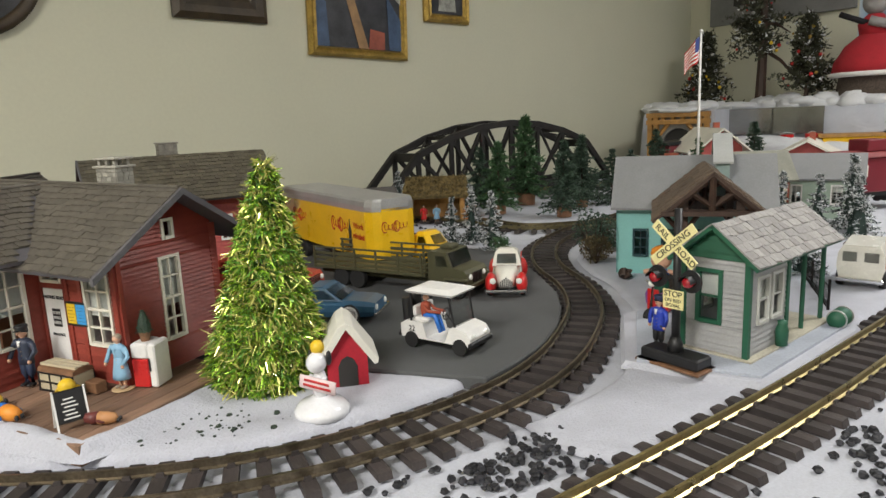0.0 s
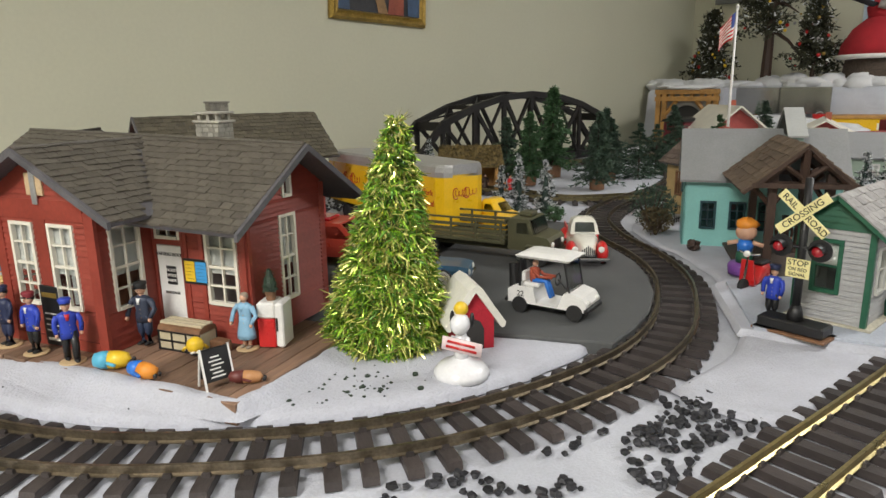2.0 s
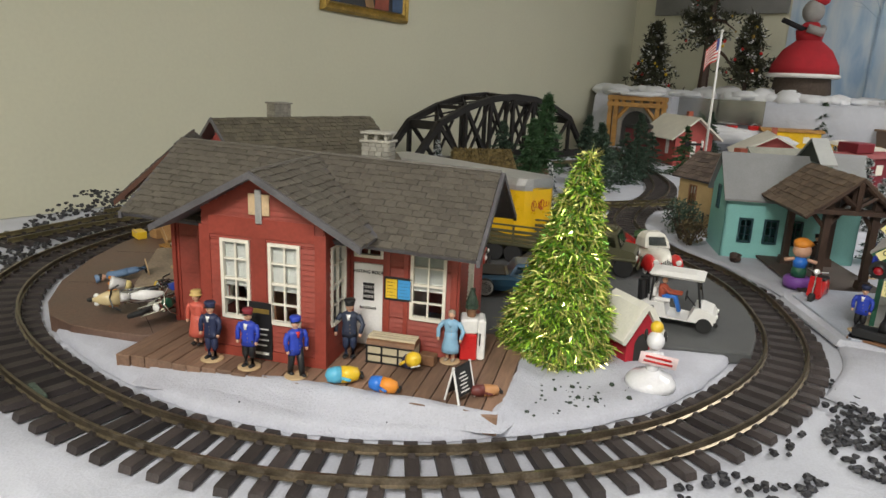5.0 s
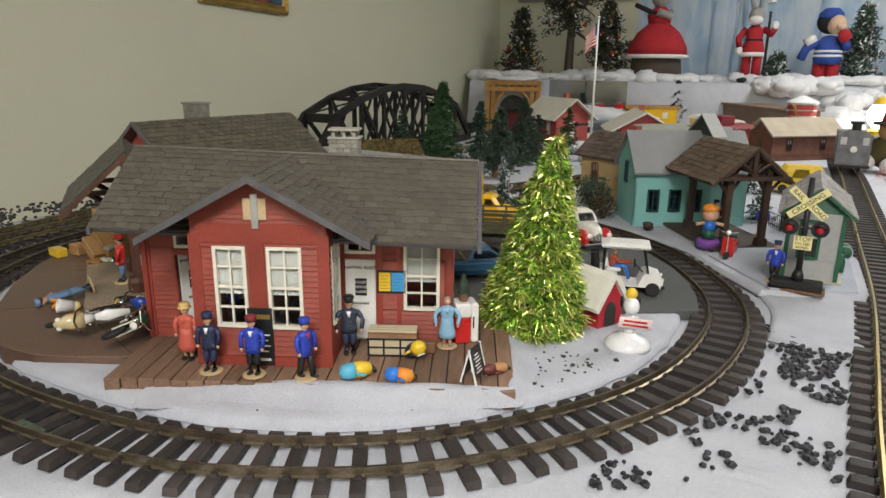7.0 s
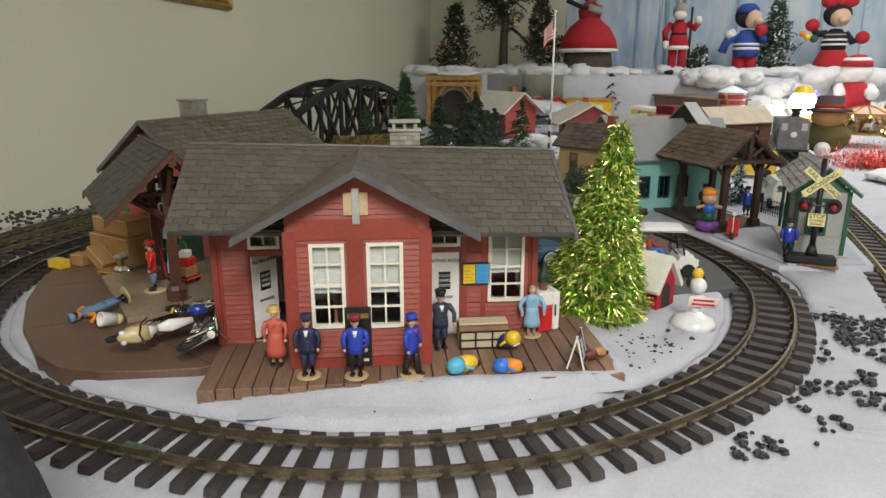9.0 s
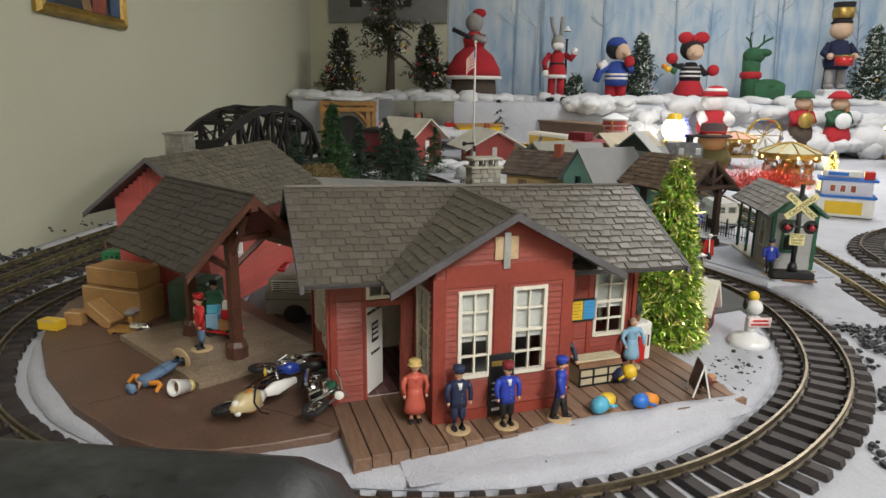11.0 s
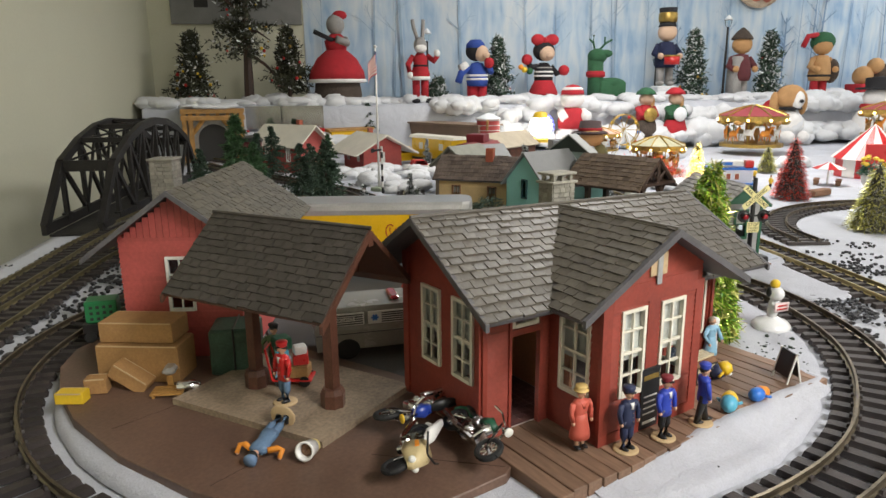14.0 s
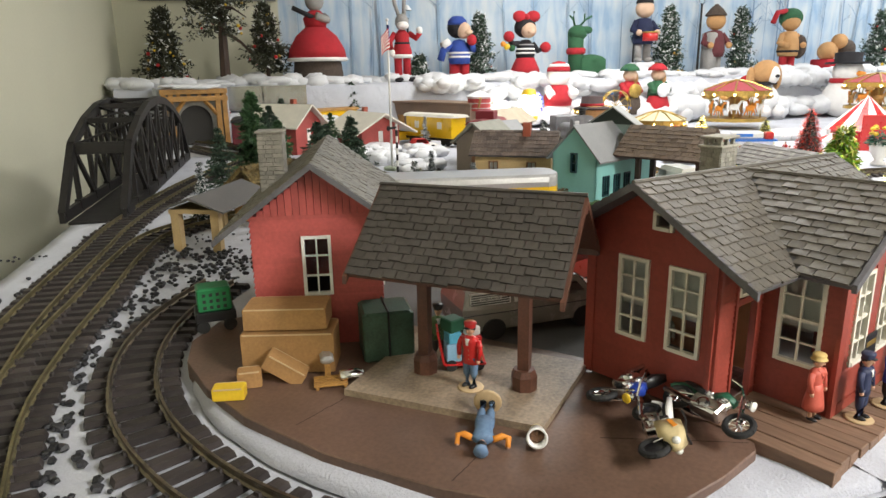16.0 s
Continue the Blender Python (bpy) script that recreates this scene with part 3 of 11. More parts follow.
def courses(s0, s1, z0, z1, holes, row, limit):
    """Lapped boards from s0 to s1, cut round the holes (s0, s1, z0, z1); limit gives the half width about the middle at a height."""
    levels = sorted({z0, z1, *[h[2] for h in holes], *[h[3] for h in holes]})
    z = z0
    while z < z1 - 1e-6:
        a, b = z, min([v for v in levels if v > z + 1e-6] + [z + row, z1])
        z = b
        mid = (a + b) / 2
        spans = [(s0, s1)]
        if limit:
            c, hw = limit(mid)
            spans = [(max(s0, c - hw), min(s1, c + hw))]
        for h in holes:
            if h[2] < mid < h[3]:
                spans = [q for lo, hi in spans for q in ((lo, min(hi, h[0])), (max(lo, h[1]), hi))]
        for lo, hi in spans:
            if hi - lo > 0.0005:
                yield a, b, lo, hi


def siding(bm, m, s0, s1, z0, z1, holes=(), row=0.0075, limit=None, thick=0.004, lap=0.0017):
    """A boarded wall in one mesh."""
    for a, b, lo, hi in courses(s0, s1, z0, z1, holes, row, limit):
        prof(bm, [(-thick, a), (lap, a), (0.0, b), (-thick, b)], lo, hi, m)


def boarded(parent, material, m, s0, s1, z0, z1, holes=(), row=0.0075, limit=None, thick=0.004, lap=0.0017):
    """A boarded wall with each board a part."""
    rr = random.Random(int(s1 * 1e4))
    for a, b, lo, hi in courses(s0, s1, z0, z1, holes, row, limit):
        out = lap + rr.uniform(-0.0002, 0.0002)
        bm = bmesh.new()
        prof(bm, [(-thick, a), (out, a), (0.0, b), (-thick, b)], lo, hi, m)
        part("board", bm, material, parent)


def window(parent, m, s0, s1, z0, z1, cols=2, rows=4, blind=0.6, material=None, frame_w=0.0035, label="cream window with a grid of panes", deep=0.006, name="window"):
    material = material or M_WINDOW
    bm = bmesh.new()
    o0, o1 = -0.002, 0.003
    box(bm, s0, s0 + frame_w, o0, o1, z0, z1, m)
    box(bm, s1 - frame_w, s1, o0, o1, z0, z1, m)
    box(bm, s0 + frame_w, s1 - frame_w, o0, o1, z1 - frame_w, z1, m)
    box(bm, s0 + frame_w, s1 - frame_w, o0, o1 + 0.001, z0, z0 + frame_w, m)
    top = part(name, bm, material, parent, label)
    bar = frame_w * 0.5
    for c in range(1, cols):
        x = s0 + (s1 - s0) * c / cols
        bm = bmesh.new()
        box(bm, x - bar / 2, x + bar / 2, -0.001, 0.002, z0 + frame_w, z1 - frame_w, m)
        part("glazing_bar", bm, material, top)
    for r in range(1, rows):
        z = z0 + (z1 - z0) * r / rows
        w = bar * (1.6 if rows == 4 and r == 2 else 1)
        bm = bmesh.new()
        box(bm, s0 + frame_w, s1 - frame_w, -0.0012, 0.0017, z - w / 2, z + w / 2, m)
        part("glazing_bar", bm, material, top)
    bm = bmesh.new()
    box(bm, s0 + frame_w, s1 - frame_w, -0.0016, -0.0013, z0 + frame_w, z1 - frame_w, m)
    g = part("pane", bm, M_GLASS, top, "clear glossy pane")
    g.visible_shadow = False
    if blind:
        bm = bmesh.new()
        box(bm, s0 + frame_w * 0.5, s1 - frame_w * 0.5, -deep * 0.6, -deep * 0.5, z1 - (z1 - z0) * blind, z1 - frame_w, m)
        part("blind", bm, M_BLIND, top, "pale roller blind half drawn")
    return top


def shingle_mesh(w, h, t, material):
    bm = bmesh.new()
    a = random.uniform(0, 0.08) * h
    lo = [(-w / 2, 0, 0), (w / 2, 0, 0), (w / 2, h, -t * 0.6), (-w / 2, h, -t * 0.6)]
    hi = [(-w / 2, a, t), (w / 2, 0.04 * h, t * 0.85), (w / 2, h, 0), (-w / 2, h, 0)]
    loft(bm, [lo, hi])
    return mesh_of("shingle", bm, material)


def shingles(parent, m, width, length, w=0.0138, h=0.0098, t=0.0018, material=None, loose=True, keep=None, seed=1):
    """Shingle courses on a slope: m has x along the eave, y up the slope, z out of it. loose: each its own piece; else one joined part."""
    rnd = random.Random(seed)
    material = material or M_SHINGLE
    kinds = [shingle_mesh(w * 0.95, h * 1.15, t * k, material) for k in (0.8, 1.0, 1.25)] if loose else None
    bm = None if loose else bmesh.new()
    y, row = 0.0, 0
    while y < length - h * 0.4:
        x = -w * 0.5 if row % 2 else 0.0
        while x < width - 1e-6:
            x0, x1 = max(x, 0.0), min(x + w, width)
            cx = (x0 + x1) / 2
            if x1 - x0 > w * 0.2 and (keep is None or keep(cx, y)):
                dy, rz = rnd.uniform(-0.1, 0.1) * h, rnd.uniform(-2.5, 2.5)
                if loose:
                    ob = new("shingle", rnd.choice(kinds))
                    ob.parent = parent
                    ob.matrix_basis = m @ pose(cx, y + dy, 0.0, rnd.uniform(1.0, 5.0), rnd.uniform(-1.2, 1.2), rz) @ Matrix.Diagonal(((x1 - x0) / w, min(1.0, (length - y) / (h * 1.15)), 1, 1))
                else:
                    q = m @ pose(cx, y + dy, 0.0, 2.5, 0, rz)
                    ww, hh, tt = (x1 - x0) * 0.95, min(h * 1.15, length - y), t * rnd.uniform(0.8, 1.25)
                    loft(bm, [[(-ww / 2, 0, -0.0004), (ww / 2, 0, -0.0004), (ww / 2, hh, -tt), (-ww / 2, hh, -tt)], [(-ww / 2, 0, tt), (ww / 2, 0, tt), (ww / 2, hh, 0), (-ww / 2, hh, 0)]], q)
            x += w
        y += h
        row += 1
    if not loose:
        tagged(part("shingles", bm, material, parent), kind="stuff")


def slope_pose(m, p, along, up):
    """x along the eave from p, y up the slope."""
    a, u = Vector(along).normalized(), Vector(up).normalized()
    return m @ Matrix.Translation(p) @ Matrix((a, u, a.cross(u))).transposed().to_4x4()


def slope(parent, p, along, up, width, length, thick=0.004, material=None, trim=None, **k):
    """One roof slope: a board with shingles on it."""
    q = slope_pose(Matrix(), p, along, up)
    bm = bmesh.new()
    box(bm, 0, width, 0, length, -thick, 0, q)
    roof = part("roof", bm, trim or M_TRIM, parent)
    shingles(roof, q @ Matrix.Translation((0, 0, 0.0006)), width, length, material=material, **k)
    return roof


# ---- the red station ----
station = thing("railway_station", "red clapboard model railway station with grey shingled roof", "model building", ST)
Z0 = 0.0235
FR = frame_of(Matrix(), (1, 0, 0), (0, -1, 0), (0, -0.067, 0))
BK = frame_of(Matrix(), (-1, 0, 0), (0, 1, 0), (0, 0.067, 0))
EA = frame_of(Matrix(), (0, 1, 0), (1, 0, 0), (0.17, 0, 0))
WE = frame_of(Matrix(), (0, -1, 0), (-1, 0, 0), (-0.17, 0, 0))
BF = frame_of(Matrix(), (1, 0, 0), (0, -1, 0), (0, -0.137, 0))
BL = frame_of(Matrix(), (0, -1, 0), (-1, 0, 0), (-0.086, 0, 0))
BR = frame_of(Matrix(), (0, 1, 0), (1, 0, 0), (0.05, 0, 0))
TOP = 0.189
DOOR_R, DOOR_L = (0.053, 0.090, Z0, 0.122), (-0.137, -0.1, Z0, 0.124)
TRAN_R, TRAN_L = (0.055, 0.089, 0.128, 0.144), (-0.136, -0.103, 0.130, 0.147)
WIN_R = (0.120, 0.160, 0.0635, 0.1425)
boarded(station, M_BRICKRED, FR, -0.17, -0.086, Z0, TOP, (DOOR_L, TRAN_L), row=0.0056)
boarded(station, M_BRICKRED, FR, 0.05, 0.17, Z0, 0.176, (DOOR_R, TRAN_R, WIN_R), row=0.0056)
bm = bmesh.new()
box(bm, -0.17, 0.17, -0.004, 0.0, Z0, 0.176, BK)
part("back_wall", bm, M_BRICKRED, station)
gable = lambda z: (0.0, 0.067 if z < TOP else max(0.0005, (0.229 - z) / 0.609))
WEST_W = ((-0.034, 0.0, 0.076, 0.157), (0.021, 0.0555, 0.076, 0.157), (0.001, 0.022, 0.187, 0.204))
EAST_W = ((-0.015, 0.014, 0.055, 0.149), (-0.006, 0.011, 0.166, 0.189))
boarded(station, M_BRICKRED, EA, -0.067, 0.067, Z0, 0.2155, EAST_W, limit=lambda z: (0.0, 0.067 if z < 0.1775 else max(0.0005, (0.218 - z) / 0.609)), row=0.0048, lap=0.0027)
bm = bmesh.new()
siding(bm, WE, -0.067, 0.067, Z0, 0.226, WEST_W, limit=gable, lap=0.0003)
part("west_wall", bm, M_BRICKRED, station)
bgable = lambda z: (-0.018, 0.068 if z < 0.184 else max(0.0005, (0.222 - z) / 0.57))
BAY_W = ((-0.065, -0.0315, 0.0665, 0.1525), (-0.0105, 0.025, 0.0655, 0.1525))
boarded(station, M_BRICKRED, BF, -0.086, 0.05, Z0, 0.220, BAY_W, limit=bgable, row=0.0056)
BLW, BRW = (0.083, 0.123, 0.064, 0.150), (-0.123, -0.085, 0.064, 0.150)
bm = bmesh.new()
siding(bm, BL, 0.067, 0.137, Z0, 0.186, (BLW,))
part("bay_side", bm, M_BRICKRED, station)
bm = bmesh.new()
siding(bm, BR, -0.137, -0.067, Z0, 0.186, (BRW,))
part("bay_side", bm, M_BRICKRED, station)
for q, w in ((FR, WIN_R), (BF, BAY_W[0]), (BF, BAY_W[1]), (EA, EAST_W[0]), (WE, WEST_W[0]), (WE, WEST_W[1]), (BL, BLW), (BR, BRW)):
    window(station, q, *w)
for q, w in ((EA, EAST_W[1]), (WE, WEST_W[2])):
    window(station, q, *w, cols=1, rows=1, blind=0, label="small cream attic window")
for w in (TRAN_R, TRAN_L):
    window(station, FR, *w, cols=2, rows=1, blind=0, label="cream transom window over the door")
# corner boards and panels
def trim_board(name, q, s0, s1, z0, z1, proud):
    bm = bmesh.new()
    box(bm, s0, s1, -0.002, proud, z0, z1, q)
    part(name, bm, M_BRICKRED, station)


for q, s in ((FR, -0.17), (FR, 0.17), (EA, -0.067), (EA, 0.067), (WE, -0.067), (WE, 0.067)):
    trim_board("corner_board", q, s - 0.005, s + 0.005, Z0, 0.174 if q is EA or s == 0.17 else TOP - 0.004, 0.0022)
for s, h in ((-0.083, 0.006), (0.047, 0.006), (-0.021, 0.008)):
    trim_board("pilaster", BF, s - h, s + h, Z0, 0.165, 0.0021)
trim_board("frieze_board", BF, -0.077, 0.041, 0.156, 0.176, 0.0024)
trim_board("skirting_board", BF, -0.077, 0.041, Z0, 0.034, 0.0024)
for s in (0.094, 0.115):
    trim_board("batten", FR, s - 0.0025, s + 0.0025, Z0, 0.18, 0.0024)
bm = bmesh.new()
box(bm, -0.166, 0.166, -0.063, 0.063, Z0 - 0.0005, Z0 + 0.0008)
box(bm, -0.082, 0.046, -0.133, -0.063, Z0 - 0.0005, Z0 + 0.0007)
part("floor_plate", bm, mat("grout", (0.42, 0.38, 0.36), 0.7), station, "floor of dark red tiles with pale joints")
M_TILE = mat("dark_red_tile", (0.10, 0.045, 0.042), 0.4, var=0.2, scale=60, piece=0.2)
for i in range(11):
    for j in range(14):
        bm = bmesh.new()
        x, y = -0.1635 + i * 0.0102, -0.0625 + j * 0.009
        box(bm, x, x + 0.0095, y, y + 0.0083, Z0, Z0 + 0.0013)
        part("floor_tile", bm, M_TILE, station)
bm = bmesh.new()
box(bm, -0.05, -0.046, -0.06, 0.06, Z0, 0.17)
part("partition", bm, paint("orange_plaster", (0.55, 0.24, 0.12), 0.7), station)
bm = bmesh.new()
box(bm, 0.1, 0.104, -0.06, 0.06, Z0, 0.17)
part("partition", bm, paint("pink_plaster", (0.62, 0.5, 0.46), 0.7), station)
bm = bmesh.new()
box(bm, -0.16, -0.052, 0.0585, 0.0605, Z0 + 0.002, 0.175)
part("inner_wall", bm, paint("white_plaster", (0.72, 0.68, 0.64), 0.7), station)
# doors
bm = bmesh.new()
rbox(bm, 0.0545, 0.0885, -0.002, 0.001, Z0 + 0.003, 0.121, 0.0006, FR)
door = part("door", bm, M_WHITE, station, "closed off-white door with black lettering")
bm = bmesh.new()
box(bm, 0.0655, 0.0785, 0.001, 0.0014, 0.079, 0.099, FR)
part("notice", bm, M_BLACK, door, "black ticket notice")


def on_wall(q, s, z, o):
    """Letters on a wall: their x along it, their y up, facing out."""
    return q @ Matrix(((1, 0, 0, s), (0, 0, 1, o), (0, 1, 0, z), (0, 0, 0, 1)))


for text, z, size in (("WAITING ROOM", 0.1115, 0.0052),):
    word(text, size, on_wall(FR, 0.0715, z, 0.0015), M_BLACK, door)
for text, z in (("TICKET", 0.0945), ("OFFICE", 0.089), ("INSIDE", 0.0835)):
    word(text, 0.0042, on_wall(FR, 0.072, z, 0.0018), M_WHITE, door)
word("BAGGAGE", 0.0042, on_wall(FR, 0.0715, 0.07, 0.0015), M_BLACK, door)
bm = bmesh.new()
LEAF = FR @ Matrix.Translation((-0.1355, -0.004, 0)) @ pose(0, 0, 0, 0, 0, -50)
rbox(bm, 0.0, 0.034, -0.001, 0.0015, Z0 + 0.003, 0.121, 0.0006, LEAF)
leaf = part("open_door", bm, M_WHITE, station, "white door standing open inwards")
bm = bmesh.new()
box(bm, 0.010, 0.024, 0.0015, 0.0019, 0.079, 0.1, LEAF)
part("notice", bm, M_BLACK, leaf, "black ticket notice")
word("WAITING ROOM", 0.0052, on_wall(LEAF, 0.017, 0.1125, 0.0021), M_BLACK, leaf, squeeze=0.85)
for text, z in (("TICKET", 0.0955), ("OFFICE", 0.090), ("INSIDE", 0.0845)):
    word(text, 0.0044, on_wall(LEAF, 0.017, z, 0.0022), M_WHITE, leaf, squeeze=0.85)
word("BAGGAGE", 0.0042, on_wall(LEAF, 0.017, 0.068, 0.0021), M_BLACK, leaf)
for q, s in ((FR, 0.0715), (FR, -0.1185)):
    bm = bmesh.new()
    h = 0.0215
    for a, b in ((s - h + 0.0008, s - h + 0.004), (s + h - 0.004, s + h - 0.0008)):
        box(bm, a, b, -0.003, 0.0028, Z0, 0.15, q)
    box(bm, s - h + 0.004, s + h - 0.004, -0.003, 0.0028, 0.122, 0.128, q)
    part("door_frame", bm, M_BRICKRED, station)
# advertisement panel, gable board and the bracket on it
bm = bmesh.new()
box(bm, 0.0905, 0.1225, 0.0005, 0.003, 0.083, 0.1095, FR)
sign = part("timetable_board", bm, M_BLACK, station, "black board with a yellow and a blue sheet")
bm = bmesh.new()
box(bm, 0.0925, 0.1055, 0.003, 0.0034, 0.0855, 0.107, FR)
part("yellow_sheet", bm, M_TOYYEL, sign)
bm = bmesh.new()
box(bm, 0.1065, 0.1205, 0.003, 0.0034, 0.0855, 0.107, FR)
part("blue_sheet", bm, paint("sheet_blue", (0.05, 0.3, 0.62), 0.5), sign)
bm = bmesh.new()
for i in range(5):
    box(bm, 0.0935, 0.1045 - (i % 2) * 0.003, 0.0034, 0.0036, 0.0885 + i * 0.0037, 0.0888 + i * 0.0037, FR)
    box(bm, 0.1075, 0.1195 - (i % 3) * 0.002, 0.0034, 0.0036, 0.0885 + i * 0.0037, 0.0887 + i * 0.0037, FR)
part("print", bm, M_DARK, sign)
bm = bmesh.new()
box(bm, -0.0305, -0.0075, 0.001, 0.003, 0.180, 0.2015, BF)
board = part("gable_board", bm, paint("bare_ply", (0.55, 0.40, 0.24), 0.6, var=0.15), station)
bm = bmesh.new()
rbox(bm, -0.0225, -0.0155, 0.003, 0.0045, 0.171, 0.206, 0.0006, BF)
part("metal_bracket", bm, M_SILVER, board)
bm = bmesh.new()
q = BF @ pose(0, 0, 0, -6, 0, 0)
rbox(bm, -0.0335, -0.0075, 0.0015, 0.0035, Z0 + 0.001, 0.088, 0.0005, BF)
poster = part("poster_board", bm, M_BLACK, station, "black poster with white lettering and a band of gold")
bm = bmesh.new()
for i, (a, b) in enumerate(((0.03, 0.033), (0.040, 0.0415), (0.046, 0.0475), (0.052, 0.0535), (0.058, 0.0595))):
    box(bm, -0.030, -0.011 - 0.002 * (i % 2), 0.0035, 0.0038, a, b, BF)
part("lettering", bm, M_WHITE, poster)
bm = bmesh.new()
box(bm, -0.031, -0.010, 0.0035, 0.0038, 0.076, 0.081, BF)
part("gold_band", bm, M_GOLD, poster)
# roofs
SL = math.hypot(0.116, 0.0706)
SAG = 0.0112  # the main roof sits askew, its east end lower
slope(station, (-0.204, -0.116, 0.1615), (1, 0, -SAG / 0.404), (0, 0.116, 0.0706), 0.404, SL, seed=3)
slope(station, (0.20, 0.116, 0.1615 - SAG), (-1, 0, SAG / 0.404), (0, -0.116, 0.0706), 0.404, SL, loose=False, seed=4)
BSL = math.hypot(0.114, 0.066)
slope(station, (-0.132, -0.002, 0.1615), (0, -1, 0), (0.114, 0, 0.064), 0.154, BSL, seed=5, keep=lambda x, y: (-0.002 - x) < -0.116 + (y / BSL) * 0.114 + 0.006)
slope(station, (0.096, -0.156, 0.1615), (0, 1, 0), (-0.114, 0, 0.064), 0.154, BSL, seed=6, keep=lambda x, y: (-0.156 + x) < -0.116 + (y / BSL) * 0.114 + 0.006)
bm = bmesh.new()
tube(bm, [(-0.204, 0, 0.2335), (0.2, 0, 0.2335 - SAG)], 0.0022, 6)
tube(bm, [(-0.018, -0.157, 0.2265), (-0.018, 0.0, 0.2265)], 0.002, 6)
part("ridge_cap", bm, M_SHINGLE, station)
# fascia boards on the gables
for x in (-0.2045, 0.2005):
    for s in (-1, 1):
        bm = bmesh.new()
        d = SAG if x > 0 else 0.0
        loft(bm, [[(x + e, s * 0.118, 0.1555 - d), (x + e, 0, 0.2265 - d), (x + e, 0, 0.2335 - d), (x + e, s * 0.118, 0.1625 - d)] for e in (0.0, 0.004)])
        part("bargeboard", bm, M_TRIM, station)
for s in (-1, 1):
    bm = bmesh.new()
    loft(bm, [[(-0.018 + s * 0.1155, -0.1565, 0.1565), (-0.018, -0.1565, 0.2195), (-0.018, -0.1565, 0.2265), (-0.018 + s * 0.1155, -0.1565, 0.1635)], [(-0.018 + s * 0.1155, -0.1605, 0.1565), (-0.018, -0.1605, 0.2195), (-0.018, -0.1605, 0.2265), (-0.018 + s * 0.1155, -0.1605, 0.1635)]])
    part("bargeboard", bm, M_TRIM, station)


def chimney(parent, x, y, z0, z1, w, d, brick=0.009, cap=0.006, open_top=True, stone=None):
    """A chimney of single stones under a flat cap."""
    stone = stone or M_STONE
    bm = bmesh.new()
    box(bm, x - w / 2 + 0.001, x + w / 2 - 0.001, y - d / 2 + 0.001, y + d / 2 - 0.001, z0, z1 - cap)
    ch = part("chimney", bm, stone, parent, "pale grey stone chimney")
    row, z = 0, z0
    course = 0.0055
    while z < z1 - cap - 0.001:
        for ax in (0, 1):
            span = w if ax == 0 else d
            n = max(2, round(span / brick))
            for sgn in (-1, 1):
                for i in range(n):
                    a = -span / 2 + span * i / n + (0.25 * span / n if row % 2 and 0 < i else 0)
                    b = -span / 2 + span * (i + 1) / n + (0.25 * span / n if row % 2 and i < n - 1 else 0)
                    bm = bmesh.new()
                    if ax == 0:
                        y0 = y + sgn * d / 2
                        box(bm, x + a + 0.0003, x + b - 0.0003, y0 - 0.001, y0 + 0.0008, z + 0.0003, min(z + course, z1 - cap) - 0.0003)
                    else:
                        x0 = x + sgn * w / 2
                        box(bm, x0 - 0.001, x0 + 0.0008, y + a + 0.0003, y + b - 0.0003, z + 0.0003, min(z + course, z1 - cap) - 0.0003)
                    part("stone", bm, stone, ch)
        z += course
        row += 1
    bm = bmesh.new()
    rbox(bm, x - w / 2 - 0.003, x + w / 2 + 0.003, y - d / 2 - 0.003, y + d / 2 + 0.003, z1 - cap, z1 - cap + 0.003, 0.0006)
    if open_top:
        for sx in (-1, 0, 1):
            for sy in (-1, 1):
                box(bm, x + sx * w * 0.38 - 0.002, x + sx * w * 0.38 + 0.002, y + sy * d * 0.36 - 0.002, y + sy * d * 0.36 + 0.002, z1 - cap + 0.003, z1 + 0.004)
        rbox(bm, x - w / 2 - 0.002, x + w / 2 + 0.002, y - d / 2 - 0.002, y + d / 2 + 0.002, z1 + 0.004, z1 + 0.007, 0.0006)
    part("chimney_cap", bm, stone, ch)


chimney(station, 0.035, 0.058, 0.18, 0.246, 0.034, 0.024)

# ---- the red freight house behind ----
FH = turned(-0.505, 1.331, 0, 32.8)
freight = thing("freight_house", "barn red model freight house with dark shingle roof", "model building", FH)
FW = frame_of(Matrix(), (0, -1, 0), (-1, 0, 0), (-0.15, 0, 0))
FE = frame_of(Matrix(), (0, 1, 0), (1, 0, 0), (0.15, 0, 0))
FS = frame_of(Matrix(), (1, 0, 0), (0, -1, 0), (0, -0.072, 0))
FN = frame_of(Matrix(), (-1, 0, 0), (0, 1, 0), (0, 0.072, 0))
fg = lambda z: (0.0, 0.072 if z < 0.176 else max(0.0005, (0.231 - z) / 0.76))
FWIN = (-0.017, 0.016, 0.082, 0.152)
bm = bmesh.new()
siding(bm, FW, -0.072, 0.072, 0.0145, 0.176, (FWIN,), row=0.0065, lap=0.0005)
part("west_wall", bm, M_REDBARN, freight)
for i in range(18):
    s = -0.072 + i * 0.008
    zt = 0.231 - 0.76 * max(abs(s + 0.001), abs(s + 0.007))
    if zt > 0.178:
        bm = bmesh.new()
        box(bm, s, s + 0.0074, -0.004, 0.0008, 0.176, zt, FW)
        part("gable_board", bm, M_REDBARN, freight)
bm = bmesh.new()
siding(bm, FE, -0.072, 0.072, 0.0145, 0.228, (), row=0.0065, limit=fg)
part("east_wall", bm, M_REDBARN, freight)
bm = bmesh.new()
FSW = ((0.05, 0.075, 0.07, 0.12), (-0.09, -0.065, 0.07, 0.12))
siding(bm, FS, -0.15, 0.15, 0.0145, 0.18, FSW, row=0.0065)
